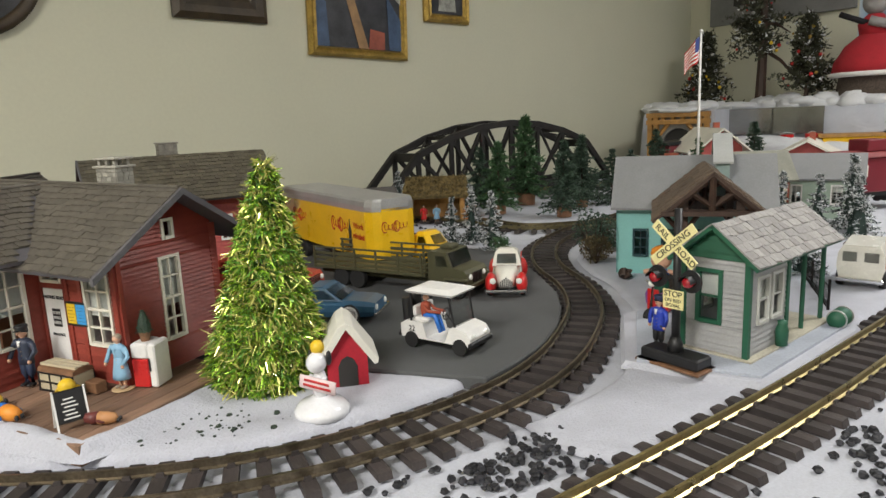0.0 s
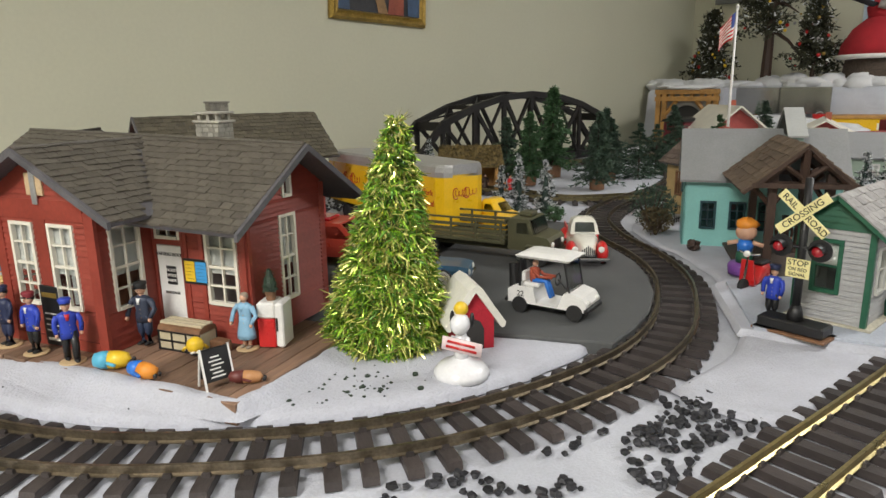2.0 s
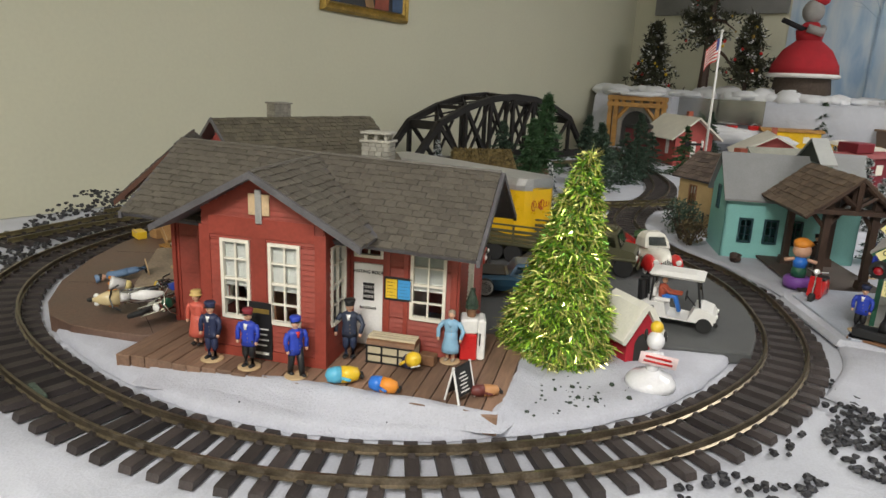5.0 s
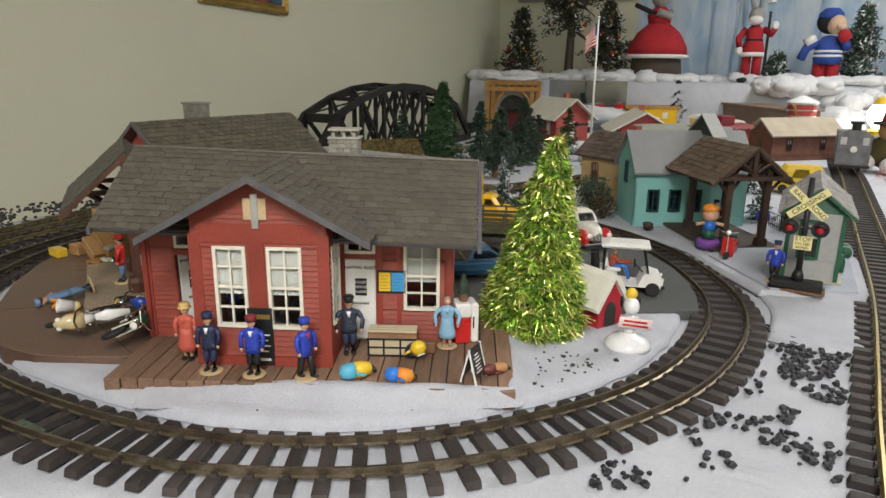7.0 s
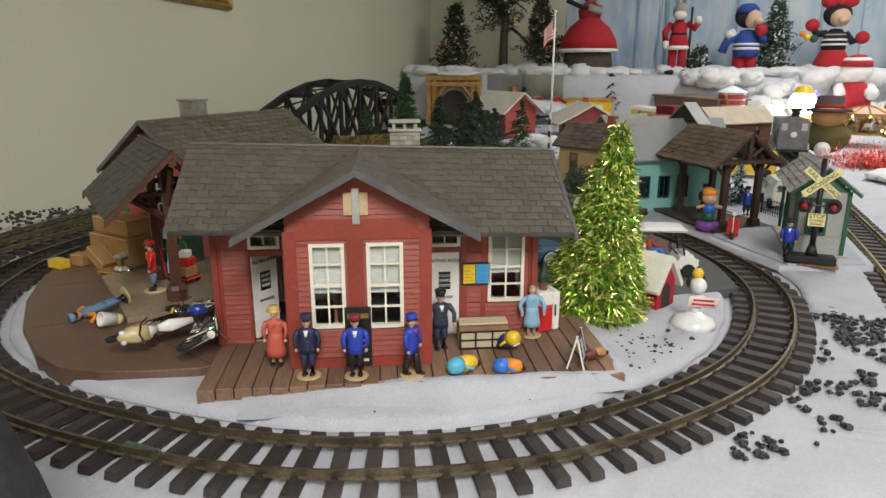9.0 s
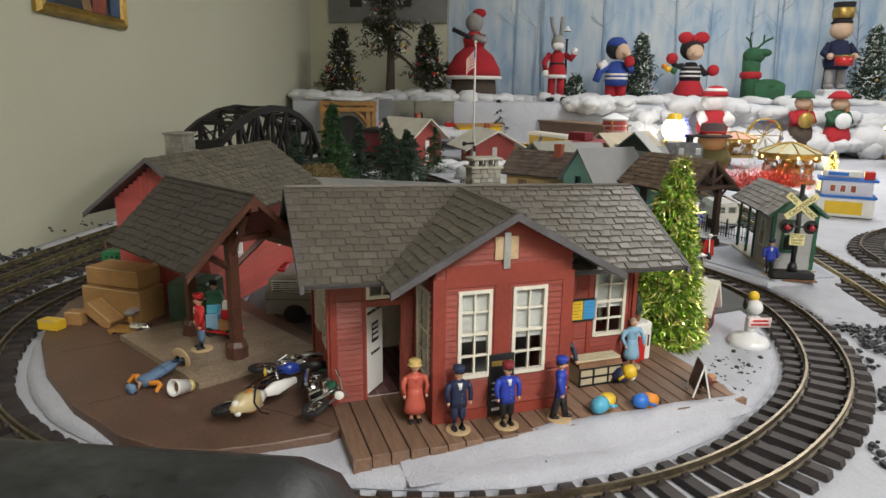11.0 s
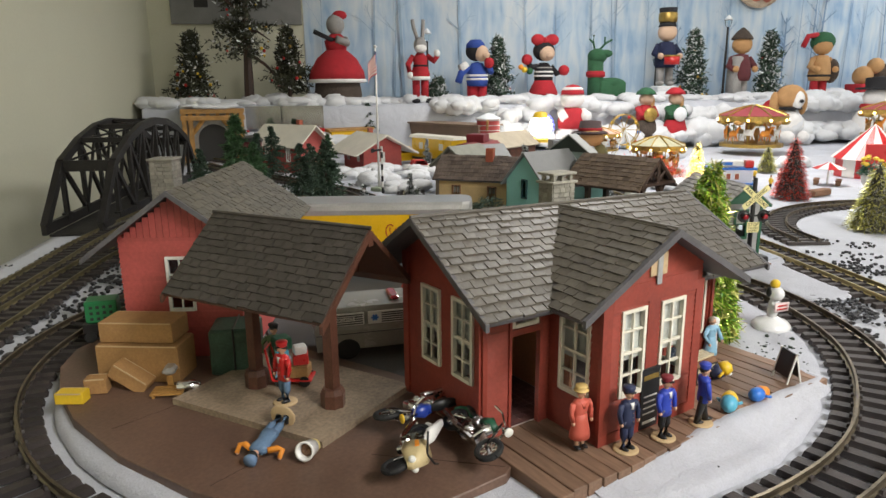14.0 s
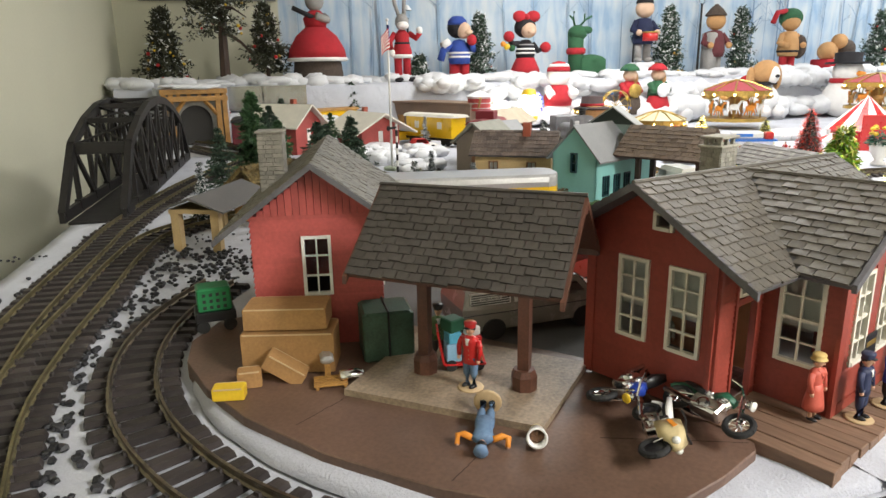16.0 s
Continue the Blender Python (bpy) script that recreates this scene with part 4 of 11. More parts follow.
part("front_wall", bm, M_REDBARN, freight)
bm = bmesh.new()
siding(bm, FN, -0.15, 0.15, 0.0145, 0.18, (), row=0.0065)
part("back_wall", bm, M_REDBARN, freight)
window(freight, FW, *FWIN, cols=2, rows=3, blind=0, material=M_WHITE, label="white window with six panes")
for w in FSW:
    window(freight, FS, *w, cols=2, rows=3, blind=0, material=M_WHITE, label="white window with six panes")
bm = bmesh.new()
box(bm, -0.146, 0.146, -0.068, 0.068, 0.0145, 0.0165)
part("floor_plate", bm, M_DARK, freight)
FSL = math.hypot(0.108, 0.08)
slope(freight, (-0.17, -0.108, 0.155), (1, 0, 0), (0, 0.108, 0.08), 0.34, FSL, w=0.0135, h=0.0105, material=M_SHINGLE_B, loose=True, seed=8)
slope(freight, (0.17, 0.108, 0.155), (-1, 0, 0), (0, -0.108, 0.08), 0.34, FSL, w=0.0135, h=0.0105, material=M_SHINGLE_B, loose=False, seed=9)
for s in (-1, 1):
    bm = bmesh.new()
    loft(bm, [[(-0.173, s * 0.11, 0.148), (-0.173, 0, 0.2295), (-0.173, 0, 0.2365), (-0.173, s * 0.11, 0.155)], [(-0.1695, s * 0.11, 0.148), (-0.1695, 0, 0.2295), (-0.1695, 0, 0.2365), (-0.1695, s * 0.11, 0.155)]])
    part("bargeboard", bm, M_TRIM, freight)
chimney(freight, -0.005, 0.062, 0.165, 0.262, 0.034, 0.03, open_top=False, stone=M_DARKSTONE)

# ---- the open baggage shed ----
SD = turned(-0.6545, 1.037, 0, 93.4)
bm = bmesh.new()
slab(bm, [(-0.7155, 0.951), (-0.568, 0.951), (-0.570, 1.158), (-0.729, 1.152)], 0.0206, 0.0275)
solid("platform_slab", bm, M_SLAB, "tan stained platform slab under the baggage shed", "platform")
shed = thing("baggage_shed", "open shed with dark shingle roof on two brown posts", "shed", SD)
SSL = math.hypot(0.077, 0.070)
slope(shed, (0.104, 0.077, 0.1505), (-1, 0, 0), (0, -0.077, 0.07), 0.202, SSL, w=0.0128, h=0.0088, material=M_SHEDROOF, loose=True, seed=11, trim=M_REDDISH)
slope(shed, (-0.098, -0.077, 0.1505), (1, 0, 0), (0, 0.077, 0.07), 0.202, SSL, w=0.0128, h=0.0088, material=M_SHEDROOF, loose=True, seed=12, trim=M_REDDISH)
for x in (-0.1005, 0.1025):
    for s in (-1, 1):
        bm = bmesh.new()
        loft(bm, [[(x, s * 0.079, 0.1415), (x, 0, 0.2135), (x, 0, 0.2205), (x, s * 0.079, 0.149)], [(x + 0.004, s * 0.079, 0.1415), (x + 0.004, 0, 0.2135), (x + 0.004, 0, 0.2205), (x + 0.004, s * 0.079, 0.149)]])
        part("bargeboard", bm, M_REDDISH, shed)
bm = bmesh.new()
tube(bm, [(-0.1, 0, 0.2225), (0.106, 0, 0.2225)], 0.002, 6)
part("ridge_cap", bm, M_SHEDROOF, shed)
for x in (-0.045, 0.061):
    bm = bmesh.new()
    box(bm, x - 0.0055, x + 0.0055, -0.0055, 0.0055, 0.046, 0.208)
    post = part("post", bm, M_REDDISH, shed)
    bm = bmesh.new()
    lathe(bm, [(0.0128, 0.0276), (0.0132, 0.042), (0.0105, 0.048), (0.0, 0.048)], 8, Matrix.Translation((x, 0, 0)))
    part("pedestal", bm, M_REDDISH, post)
    bm = bmesh.new()
    for s in (-1, 1):
        cyl(bm, (x, s * 0.004, 0.135), (x, s * 0.05, 0.168), 0.004, 0.004, 4)
        cyl(bm, (x + s * 0.004, 0, 0.15), (x + s * 0.04, 0, 0.2), 0.0035, 0.0035, 4)
    box(bm, x - 0.004, x + 0.004, -0.05, 0.05, 0.162, 0.168)
    part("bracket", bm, M_REDDISH, post)
bm = bmesh.new()
for y in (-0.068, 0.068):
    box(bm, -0.1, 0.1, y - 0.003, y + 0.003, 0.150, 0.156)
box(bm, -0.1, 0.1, -0.004, 0.004, 0.205, 0.212)
part("purlin", bm, M_REDDISH, shed)

# ---- vehicles ----
def wheel(parent, m, r, w, hub=None, side_wall=None):
    """A tyre with a rim, its axle along y."""
    bm = bmesh.new()
    q = m @ pose(0, 0, 0, 90, 0, 0)
    lathe(bm, [(r * 0.62, -w / 2), (r * 0.93, -w / 2), (r, -w * 0.3), (r, w * 0.3), (r * 0.93, w / 2), (r * 0.62, w / 2)], 18, q)
    wh = part("wheel", bm, M_RUBBER, parent)
    bm = bmesh.new()
    lathe(bm, [(r * 0.62, -w * 0.42), (r * 0.5, -w * 0.3), (r * 0.2, -w * 0.46), (0, -w * 0.5)], 14, q)
    lathe(bm, [(r * 0.62, w * 0.42), (r * 0.5, w * 0.3), (r * 0.2, w * 0.46), (0, w * 0.5)], 14, q)
    part("rim", bm, hub or M_CHROME, wh)
    if side_wall:
        bm = bmesh.new()
        for s in (-1, 1):
            lathe(bm, [(r * 0.66, s * w * 0.5), (r * 0.7, s * w * 0.53), (r * 0.84, s * w * 0.53), (r * 0.87, s * w * 0.5)], 18, q)
        part("whitewall", bm, side_wall, wh)
    return wh


def four_wheels(parent, xs, half, r, w, **k):
    for x in xs:
        for s in (-1, 1):
            wheel(parent, Matrix.Translation((x, s * half, r)), r, w, **k)


def ring_at(x, half, z0, z1, tuck=0.0, crown=0.25):
    """One cross-section of a car body at x."""
    h = z1 - z0
    return [(x, -half + tuck, z0), (x, -half, z0 + h * 0.35), (x, -half * 0.97, z0 + h * 0.75), (x, -half * (1 - crown), z1), (x, half * (1 - crown), z1), (x, half * 0.97, z0 + h * 0.75), (x, half, z0 + h * 0.35), (x, half - tuck, z0)]


def lamp_disc(parent, x, y, z, r, material, name="headlight"):
    bm = bmesh.new()
    lathe(bm, [(r, -0.001), (r, 0.001), (r * 0.7, 0.002), (0, 0.0025)], 12, pose(x, y, z, 0, 90, 0))
    return part(name, bm, material, parent)


M_LENS = paint("pale_lens", (0.8, 0.8, 0.75), 0.1, coat=0.5)

# yellow tractor and trailer
TRAILER = sized(-0.0757, 1.148, 0.0145, -56.5, 1.04)
trailer = thing("box_trailer", "yellow delivery trailer with silver roof and red script", "trailer", TRAILER)
L0, TW, TZ0, TZ1 = -0.40, 0.045, 0.036, 0.118
bm = bmesh.new()
out = [(L0, -TW), (-0.02, -TW), (-0.006, -TW + 0.007), (0.0, -TW + 0.02), (0.0, TW - 0.02), (-0.006, TW - 0.007), (-0.02, TW), (L0, TW)]
slab(bm, out, TZ0, TZ1)
part("body", bm, M_YELLOW, trailer)
bm = bmesh.new()
loft(bm, [[(x, y, z) for x, y in [(p[0] * k if p[0] > -0.1 else p[0], p[1] * k) for p in out]] for k, z in ((1.01, TZ1 - 0.004), (1.012, TZ1 + 0.004), (0.97, TZ1 + 0.012), (0.9, TZ1 + 0.016))])
part("roof", bm, M_SILVER, trailer, "silver rounded roof")
bm = bmesh.new()
box(bm, L0, -0.03, -TW * 0.7, TW * 0.7, 0.024, TZ0)
part("chassis", bm, M_BLACK, trailer)
for x in (-0.34, -0.30):
    for s in (-1, 1):
        wheel(trailer, Matrix.Translation((x, s * 0.036, 0.016)), 0.016, 0.012, hub=M_YELLOW)
bm = bmesh.new()
for s in (-1, 1):
    cyl(bm, (-0.1, s * 0.025, 0.0), (-0.1, s * 0.025, 0.03), 0.003)
part("landing_leg", bm, M_BLACK, trailer)
SCRIPT = paint("script_red", (0.42, 0.03, 0.015), 0.45)


def flourish(parent, q, size, seed):
    """A wordless flowing script drawn as plain strokes."""
    rnd = random.Random(seed)
    bm = bmesh.new()
    pts = []
    for i in range(46):
        t = i / 45
        pts.append((size * (t - 0.5) + 0.05 * size * math.cos(t * 40), 0.0, 0.13 * size * math.sin(t * 40) * (1 - 0.3 * math.sin(t * 9))))
    tube(bm, pts, [0.006 * size + 0.008 * size * abs(math.sin(i * 0.9)) for i in range(46)], 5, 0, q)
    for cx in (-0.45, 0.05):
        tube(bm, [(size * (cx + 0.13 * math.cos(a)), 0.0, size * 0.2 * math.sin(a)) for a in [0.9 + k * 0.45 for k in range(11)]], 0.018 * size, 5, 0, q)
    part("script", bm, SCRIPT, parent)


SIDE = frame_of(Matrix(), (1, 0, 0), (0, -1, 0), (0, -TW, 0))
flourish(trailer, SIDE @ Matrix.Translation((-0.115, 0.0006, 0.085)), 0.060, 1)
flourish(trailer, SIDE @ Matrix.Translation((-0.30, 0.0006, 0.085)), 0.060, 2)
NOSE = frame_of(Matrix(), (0, 1, 0), (1, 0, 0), (0, 0, 0))
flourish(trailer, NOSE @ Matrix.Translation((0.0, 0.0006, 0.088)), 0.044, 3)
word("Work", 0.015, on_wall(SIDE, -0.045, 0.088, 0.0006), SCRIPT, trailer)
word("refreshed", 0.015, on_wall(SIDE, -0.045, 0.071, 0.0006), SCRIPT, trailer, squeeze=0.72)
bm = bmesh.new()
lathe(bm, [(0.0001, 0.0), (0.006, 0.001), (0.0065, 0.018), (0.005, 0.024), (0.0065, 0.032), (0.0022, 0.044), (0.002, 0.052), (0.0, 0.053)], 10, Matrix.Translation((-0.078, -TW, 0.045)) @ Matrix.Diagonal((1, 0.15, 1, 1)))
part("painted_bottle", bm, M_DARK, trailer, "dark painted bottle")

TRACTOR = sized(-0.014, 1.188, 0.0145, -40, 0.9)
tractor = thing("yellow_tractor", "yellow rounded vintage tractor cab beside the trailer", "truck", TRACTOR)
bm = bmesh.new()
loft(bm, [ring_at(-0.03, 0.028, 0.016, 0.058), ring_at(0.012, 0.03, 0.016, 0.06), ring_at(0.03, 0.026, 0.016, 0.056), ring_at(0.055, 0.017, 0.016, 0.05), ring_at(0.062, 0.012, 0.018, 0.042)])
part("body", bm, M_YELLOW, tractor, smooth=False)
bm = bmesh.new()
loft(bm, [[(-0.03, -0.027, 0.056), (0.012, -0.028, 0.058), (0.018, -0.018, 0.058), (0.018, 0.018, 0.058), (0.012, 0.028, 0.058), (-0.03, 0.027, 0.056)], [(-0.027, -0.024, 0.076), (-0.002, -0.024, 0.077), (0.004, -0.015, 0.077), (0.004, 0.015, 0.077), (-0.002, 0.024, 0.077), (-0.027, 0.024, 0.076)], [(-0.024, -0.017, 0.082), (-0.008, -0.018, 0.083), (-0.002, -0.01, 0.083), (-0.002, 0.01, 0.083), (-0.008, 0.018, 0.083), (-0.024, 0.017, 0.082)]])
part("cab", bm, M_YELLOW, tractor)
bm = bmesh.new()
loft(bm, [[(0.0175, -0.016, 0.060), (0.0175, 0.016, 0.060), (0.0055, 0.014, 0.0755), (0.0055, -0.014, 0.0755)], [(0.019, -0.016, 0.0605), (0.019, 0.016, 0.0605), (0.007, 0.014, 0.076), (0.007, -0.014, 0.076)]])
part("windscreen", bm, M_TINT, tractor)
for s in (-1, 1):
    bm = bmesh.new()
    loft(bm, [[(-0.018, s * 0.0265, 0.060), (0.006, s * 0.0275, 0.061), (-0.003, s * 0.0245, 0.074), (-0.016, s * 0.0245, 0.074)], [(-0.018, s * 0.028, 0.060), (0.006, s * 0.029, 0.061), (-0.003, s * 0.0258, 0.074), (-0.016, s * 0.0258, 0.074)]])
    part("side_window", bm, M_TINT, tractor)
    bm = bmesh.new()
    ball(bm, (0.042, s * 0.024, 0.026), 0.022, 0.011, 0.015)
    part("fender", bm, M_YELLOW, tractor, smooth=True)
    lamp_disc(tractor, 0.058, s * 0.022, 0.036, 0.005, M_LENS)
bm = bmesh.new()
box(bm, -0.09, -0.03, -0.018, 0.018, 0.016, 0.024)
part("chassis", bm, M_BLACK, tractor)
four_wheels(tractor, (-0.07, 0.042), 0.028, 0.016, 0.011, hub=M_YELLOW)

# army stake truck
ARMY = sized(-0.053, 1.081, 0.0145, -31, 0.87)
army = thing("stake_truck", "olive drab army truck with slatted cargo sides", "truck", ARMY)
bm = bmesh.new()
box(bm, -0.19, 0.10, -0.022, 0.022, 0.022, 0.032)
part("chassis", bm, M_OLIVE, army)
bm = bmesh.new()
rbox(bm, -0.195, 0.062, -0.042, 0.042, 0.034, 0.041, 0.001)
part("bed", bm, M_OLIVE, army)
for s in (-1, 1):
    for i, z in enumerate((0.043, 0.052, 0.061, 0.0735)):
        bm = bmesh.new()
        rbox(bm, -0.194, 0.060, s * 0.041 - 0.0012, s * 0.041 + 0.0012, z, z + (0.0055 if i < 3 else 0.0035), 0.0005)
        part("slat", bm, M_OLIVE, army)
    for i in range(6):
        x = -0.19 + i * 0.049
        bm = bmesh.new()
        box(bm, x - 0.002, x + 0.002, s * 0.0425 - 0.0012, s * 0.0425 + 0.0012, 0.036, 0.077)
        part("stake", bm, M_OLIVE, army)
for z in (0.043, 0.052, 0.061, 0.072):
    bm = bmesh.new()
    box(bm, 0.0605, 0.0628, -0.04, 0.04, z, z + 0.0055)
    part("slat", bm, M_OLIVE, army)
bm = bmesh.new()
side(bm, [(0.066, 0.026), (0.066, 0.078), (0.072, 0.081), (0.104, 0.080), (0.113, 0.054), (0.138, 0.050), (0.143, 0.044), (0.143, 0.024), (0.128, 0.024), (0.12, 0.036), (0.106, 0.036), (0.098, 0.026)], -0.037, 0.037)
part("cab", bm, M_OLIVE, army)
bm = bmesh.new()
side(bm, [(0.1055, 0.0785), (0.107, 0.079), (0.1155, 0.0555), (0.114, 0.055)], -0.032, 0.032)
part("windscreen", bm, M_TINT, army)
for s in (-1, 1):
    bm = bmesh.new()
    side(bm, [(0.083, 0.056), (0.083, 0.074), (0.1, 0.074), (0.106, 0.056)], s * 0.0372 - 0.0006, s * 0.0372 + 0.0006)
    part("side_window", bm, M_TINT, army)
    bm = bmesh.new()
    rbox(bm, 0.100, 0.146, s * 0.036 - 0.007, s * 0.036 + 0.007, 0.032, 0.0375, 0.002)
    part("fender", bm, M_OLIVE, army)
    lamp_disc(army, 0.144, s * 0.024, 0.038, 0.005, M_LENS)
bm = bmesh.new()
rbox(bm, 0.147, 0.151, -0.042, 0.042, 0.02, 0.027, 0.001)
part("bumper", bm, M_OLIVE, army)
bm = bmesh.new()
for i in range(6):
    box(bm, 0.143, 0.1445, -0.015 + i * 0.0055, -0.012 + i * 0.0055, 0.027, 0.045)
part("grille", bm, M_BLACK, army)
bm = bmesh.new()
rbox(bm, 0.076, 0.1, -0.012, 0.016, 0.081, 0.089, 0.002)
part("roof_hatch", bm, M_OLIVE, army)
four_wheels(army, (-0.13, -0.092, 0.122), 0.034, 0.0185, 0.012, hub=M_OLIVE)

# cream and red old pickup
PICK = sized(0.103, 1.058, 0.0145, -97, 0.96)
pickup = thing("vintage_pickup", "cream vintage pickup with red fenders", "truck", PICK)
bm = bmesh.new()
loft(bm, [ring_at(-0.085, 0.024, 0.014, 0.036), ring_at(0.0, 0.024, 0.014, 0.036), ring_at(0.002, 0.022, 0.014, 0.042), ring_at(0.036, 0.019, 0.014, 0.043), ring_at(0.06, 0.012, 0.016, 0.039), ring_at(0.068, 0.007, 0.018, 0.032)])
part("body", bm, M_CREAMCAR, pickup, smooth=True)
bm = bmesh.new()
loft(bm, [[(-0.03, -0.023, 0.036), (0.02, -0.023, 0.041), (0.02, 0.023, 0.041), (-0.03, 0.023, 0.036)], [(-0.027, -0.0215, 0.052), (0.012, -0.0205, 0.054), (0.012, 0.0205, 0.054), (-0.027, 0.0215, 0.052)], [(-0.022, -0.018, 0.061), (0.004, -0.017, 0.062), (0.004, 0.017, 0.062), (-0.022, 0.018, 0.061)], [(-0.016, -0.011, 0.065), (-0.002, -0.011, 0.065), (-0.002, 0.011, 0.065), (-0.016, 0.011, 0.065)]])
part("cab", bm, M_CREAMCAR, pickup)
bm = bmesh.new()
loft(bm, [[(0.0195, -0.016, 0.045), (0.0195, 0.016, 0.045), (0.009, 0.0145, 0.0585), (0.009, -0.0145, 0.0585)], [(0.021, -0.016, 0.0455), (0.021, 0.016, 0.0455), (0.0105, 0.0145, 0.059), (0.0105, -0.0145, 0.059)]])
part("windscreen", bm, M_TINT, pickup)
bm = bmesh.new()
for i in range(7):
    box(bm, 0.066, 0.0695, -0.0095 + i * 0.003, -0.0078 + i * 0.003, 0.016, 0.033 - abs(i - 3) * 0.002)
part("grille", bm, M_CHROME, pickup)
bm = bmesh.new()
rbox(bm, 0.076, 0.080, -0.032, 0.032, 0.011, 0.016, 0.0015)
part("bumper", bm, M_CHROME, pickup)
for s in (-1, 1):
    for x in (0.05, -0.058):
        bm = bmesh.new()
        ball(bm, (x, s * 0.024, 0.020), 0.024, 0.0095, 0.017)
        part("fender", bm, M_RED, pickup, smooth=True)
    bm = bmesh.new()
    rbox(bm, -0.04, 0.035, s * 0.026 - 0.005, s * 0.026 + 0.005, 0.010, 0.013, 0.001)
    part("running_board", bm, M_RED, pickup)
    lamp_disc(pickup, 0.071, s * 0.020, 0.028, 0.0048, M_LENS)
    bm = bmesh.new()
    box(bm, -0.085, -0.034, s * 0.0225 - 0.001, s * 0.0225 + 0.001, 0.034, 0.043)
    part("bed_side", bm, M_RED, pickup)
four_wheels(pickup, (-0.058, 0.05), 0.026, 0.0135, 0.008, side_wall=M_WHITE)
bm = bmesh.new()
ball(bm, (-0.06, 0.0, 0.044), 0.018, 0.016, 0.012, 10, 6, rough=0.25)
part("load", bm, M_NEEDLE2, pickup, "green wreath load in the bed")

# blue pickup car
BLUE = sized(-0.170, 0.938, 0.0145, -12, 0.93)
blue = thing("blue_car", "steel blue car with an open bed and whitewall tyres", "car", BLUE)
bm = bmesh.new()
loft(bm, [ring_at(-0.098, 0.030, 0.012, 0.031, 0.004), ring_at(-0.09, 0.034, 0.009, 0.034, 0.004), ring_at(-0.02, 0.035, 0.009, 0.034, 0.004), ring_at(0.03, 0.035, 0.009, 0.034, 0.004), ring_at(0.08, 0.034, 0.01, 0.032, 0.004), ring_at(0.094, 0.031, 0.012, 0.029, 0.003)])
part("body", bm, M_BLUECAR, blue, smooth=False)
bm = bmesh.new()
loft(bm, [[(-0.022, -0.031, 0.033), (0.045, -0.031, 0.033), (0.045, 0.031, 0.033), (-0.022, 0.031, 0.033)], [(-0.012, -0.025, 0.049), (0.018, -0.025, 0.050), (0.018, 0.025, 0.050), (-0.012, 0.025, 0.049)], [(-0.008, -0.021, 0.0515), (0.013, -0.021, 0.052), (0.013, 0.021, 0.052), (-0.008, 0.021, 0.0515)]])
part("cab", bm, M_BLUECAR, blue)
bm = bmesh.new()
loft(bm, [[(0.0435, -0.027, 0.0345), (0.0435, 0.027, 0.0345), (0.0195, 0.0225, 0.0485), (0.0195, -0.0225, 0.0485)], [(0.045, -0.027, 0.0352), (0.045, 0.027, 0.0352), (0.021, 0.0225, 0.0492), (0.021, -0.0225, 0.0492)]])
part("windscreen", bm, M_TINT, blue)
for s in (-1, 1):
    bm = bmesh.new()
    loft(bm, [[(-0.014, s * 0.0300, 0.0355), (0.036, s * 0.0300, 0.0355), (0.018, s * 0.0258, 0.047), (-0.009, s * 0.0258, 0.047)], [(-0.014, s * 0.0312, 0.036), (0.036, s * 0.0312, 0.036), (0.018, s * 0.0268, 0.0475), (-0.009, s * 0.0268, 0.0475)]])
    part("side_window", bm, M_TINT, blue)
    lamp_disc(blue, 0.0945, s * 0.021, 0.023, 0.0042, M_LENS)
bm = bmesh.new()
box(bm, -0.086, -0.026, -0.028, 0.028, 0.0335, 0.0350)
part("bed_liner", bm, M_DARK, blue, "dark open cargo bed")
for x in (-0.1, 0.096):
    bm = bmesh.new()
    rbox(bm, x - 0.0025, x + 0.0025, -0.033, 0.033, 0.012, 0.017, 0.001)
    part("bumper", bm, M_CHROME, blue)
four_wheels(blue, (-0.058, 0.058), 0.0325, 0.0145, 0.009, side_wall=M_WHITE)

# red utility vehicle
SUV = turned(-0.275, 1.065, 0.0145, -18)
suv = thing("red_suv", "red toy utility car with black bumper", "car", SUV)
bm = bmesh.new()
side(bm, [(-0.08, 0.014), (-0.082, 0.04), (-0.07, 0.062), (-0.062, 0.066), (0.012, 0.066), (0.034, 0.043), (0.074, 0.039), (0.08, 0.03), (0.08, 0.014)], -0.033, 0.033)
part("body", bm, paint("dull_red_car", (0.42, 0.05, 0.03), 0.3, coat=0.4), suv)
bm = bmesh.new()
side(bm, [(0.0145, 0.0645), (0.016, 0.065), (0.0355, 0.0445), (0.034, 0.044)], -0.029, 0.029)
part("windscreen", bm, M_TINT, suv)
for s in (-1, 1):
    bm = bmesh.new()
    side(bm, [(-0.068, 0.043), (-0.062, 0.061), (0.008, 0.061), (0.025, 0.043)], s * 0.0333 - 0.0005, s * 0.0333 + 0.0005)
    part("side_window", bm, M_TINT, suv)
    lamp_disc(suv, 0.081, s * 0.024, 0.03, 0.004, M_LENS)
bm = bmesh.new()
for i in range(5):
    box(bm, 0.0795, 0.0815, -0.018, 0.018, 0.0245 + i * 0.0025, 0.026 + i * 0.0025)
part("grille", bm, M_CHROME, suv)
bm = bmesh.new()
rbox(bm, 0.08, 0.086, -0.034, 0.034, 0.012, 0.021, 0.002)
part("bumper", bm, M_BLACK, suv)
four_wheels(suv, (-0.05, 0.05), 0.029, 0.0155, 0.011)
bm = bmesh.new()
rbox(bm, -0.035, -0.01, -0.02, 0.02, 0.066, 0.072, 0.002)
part("roof_light_bar", bm, M_LAMPRED, suv)

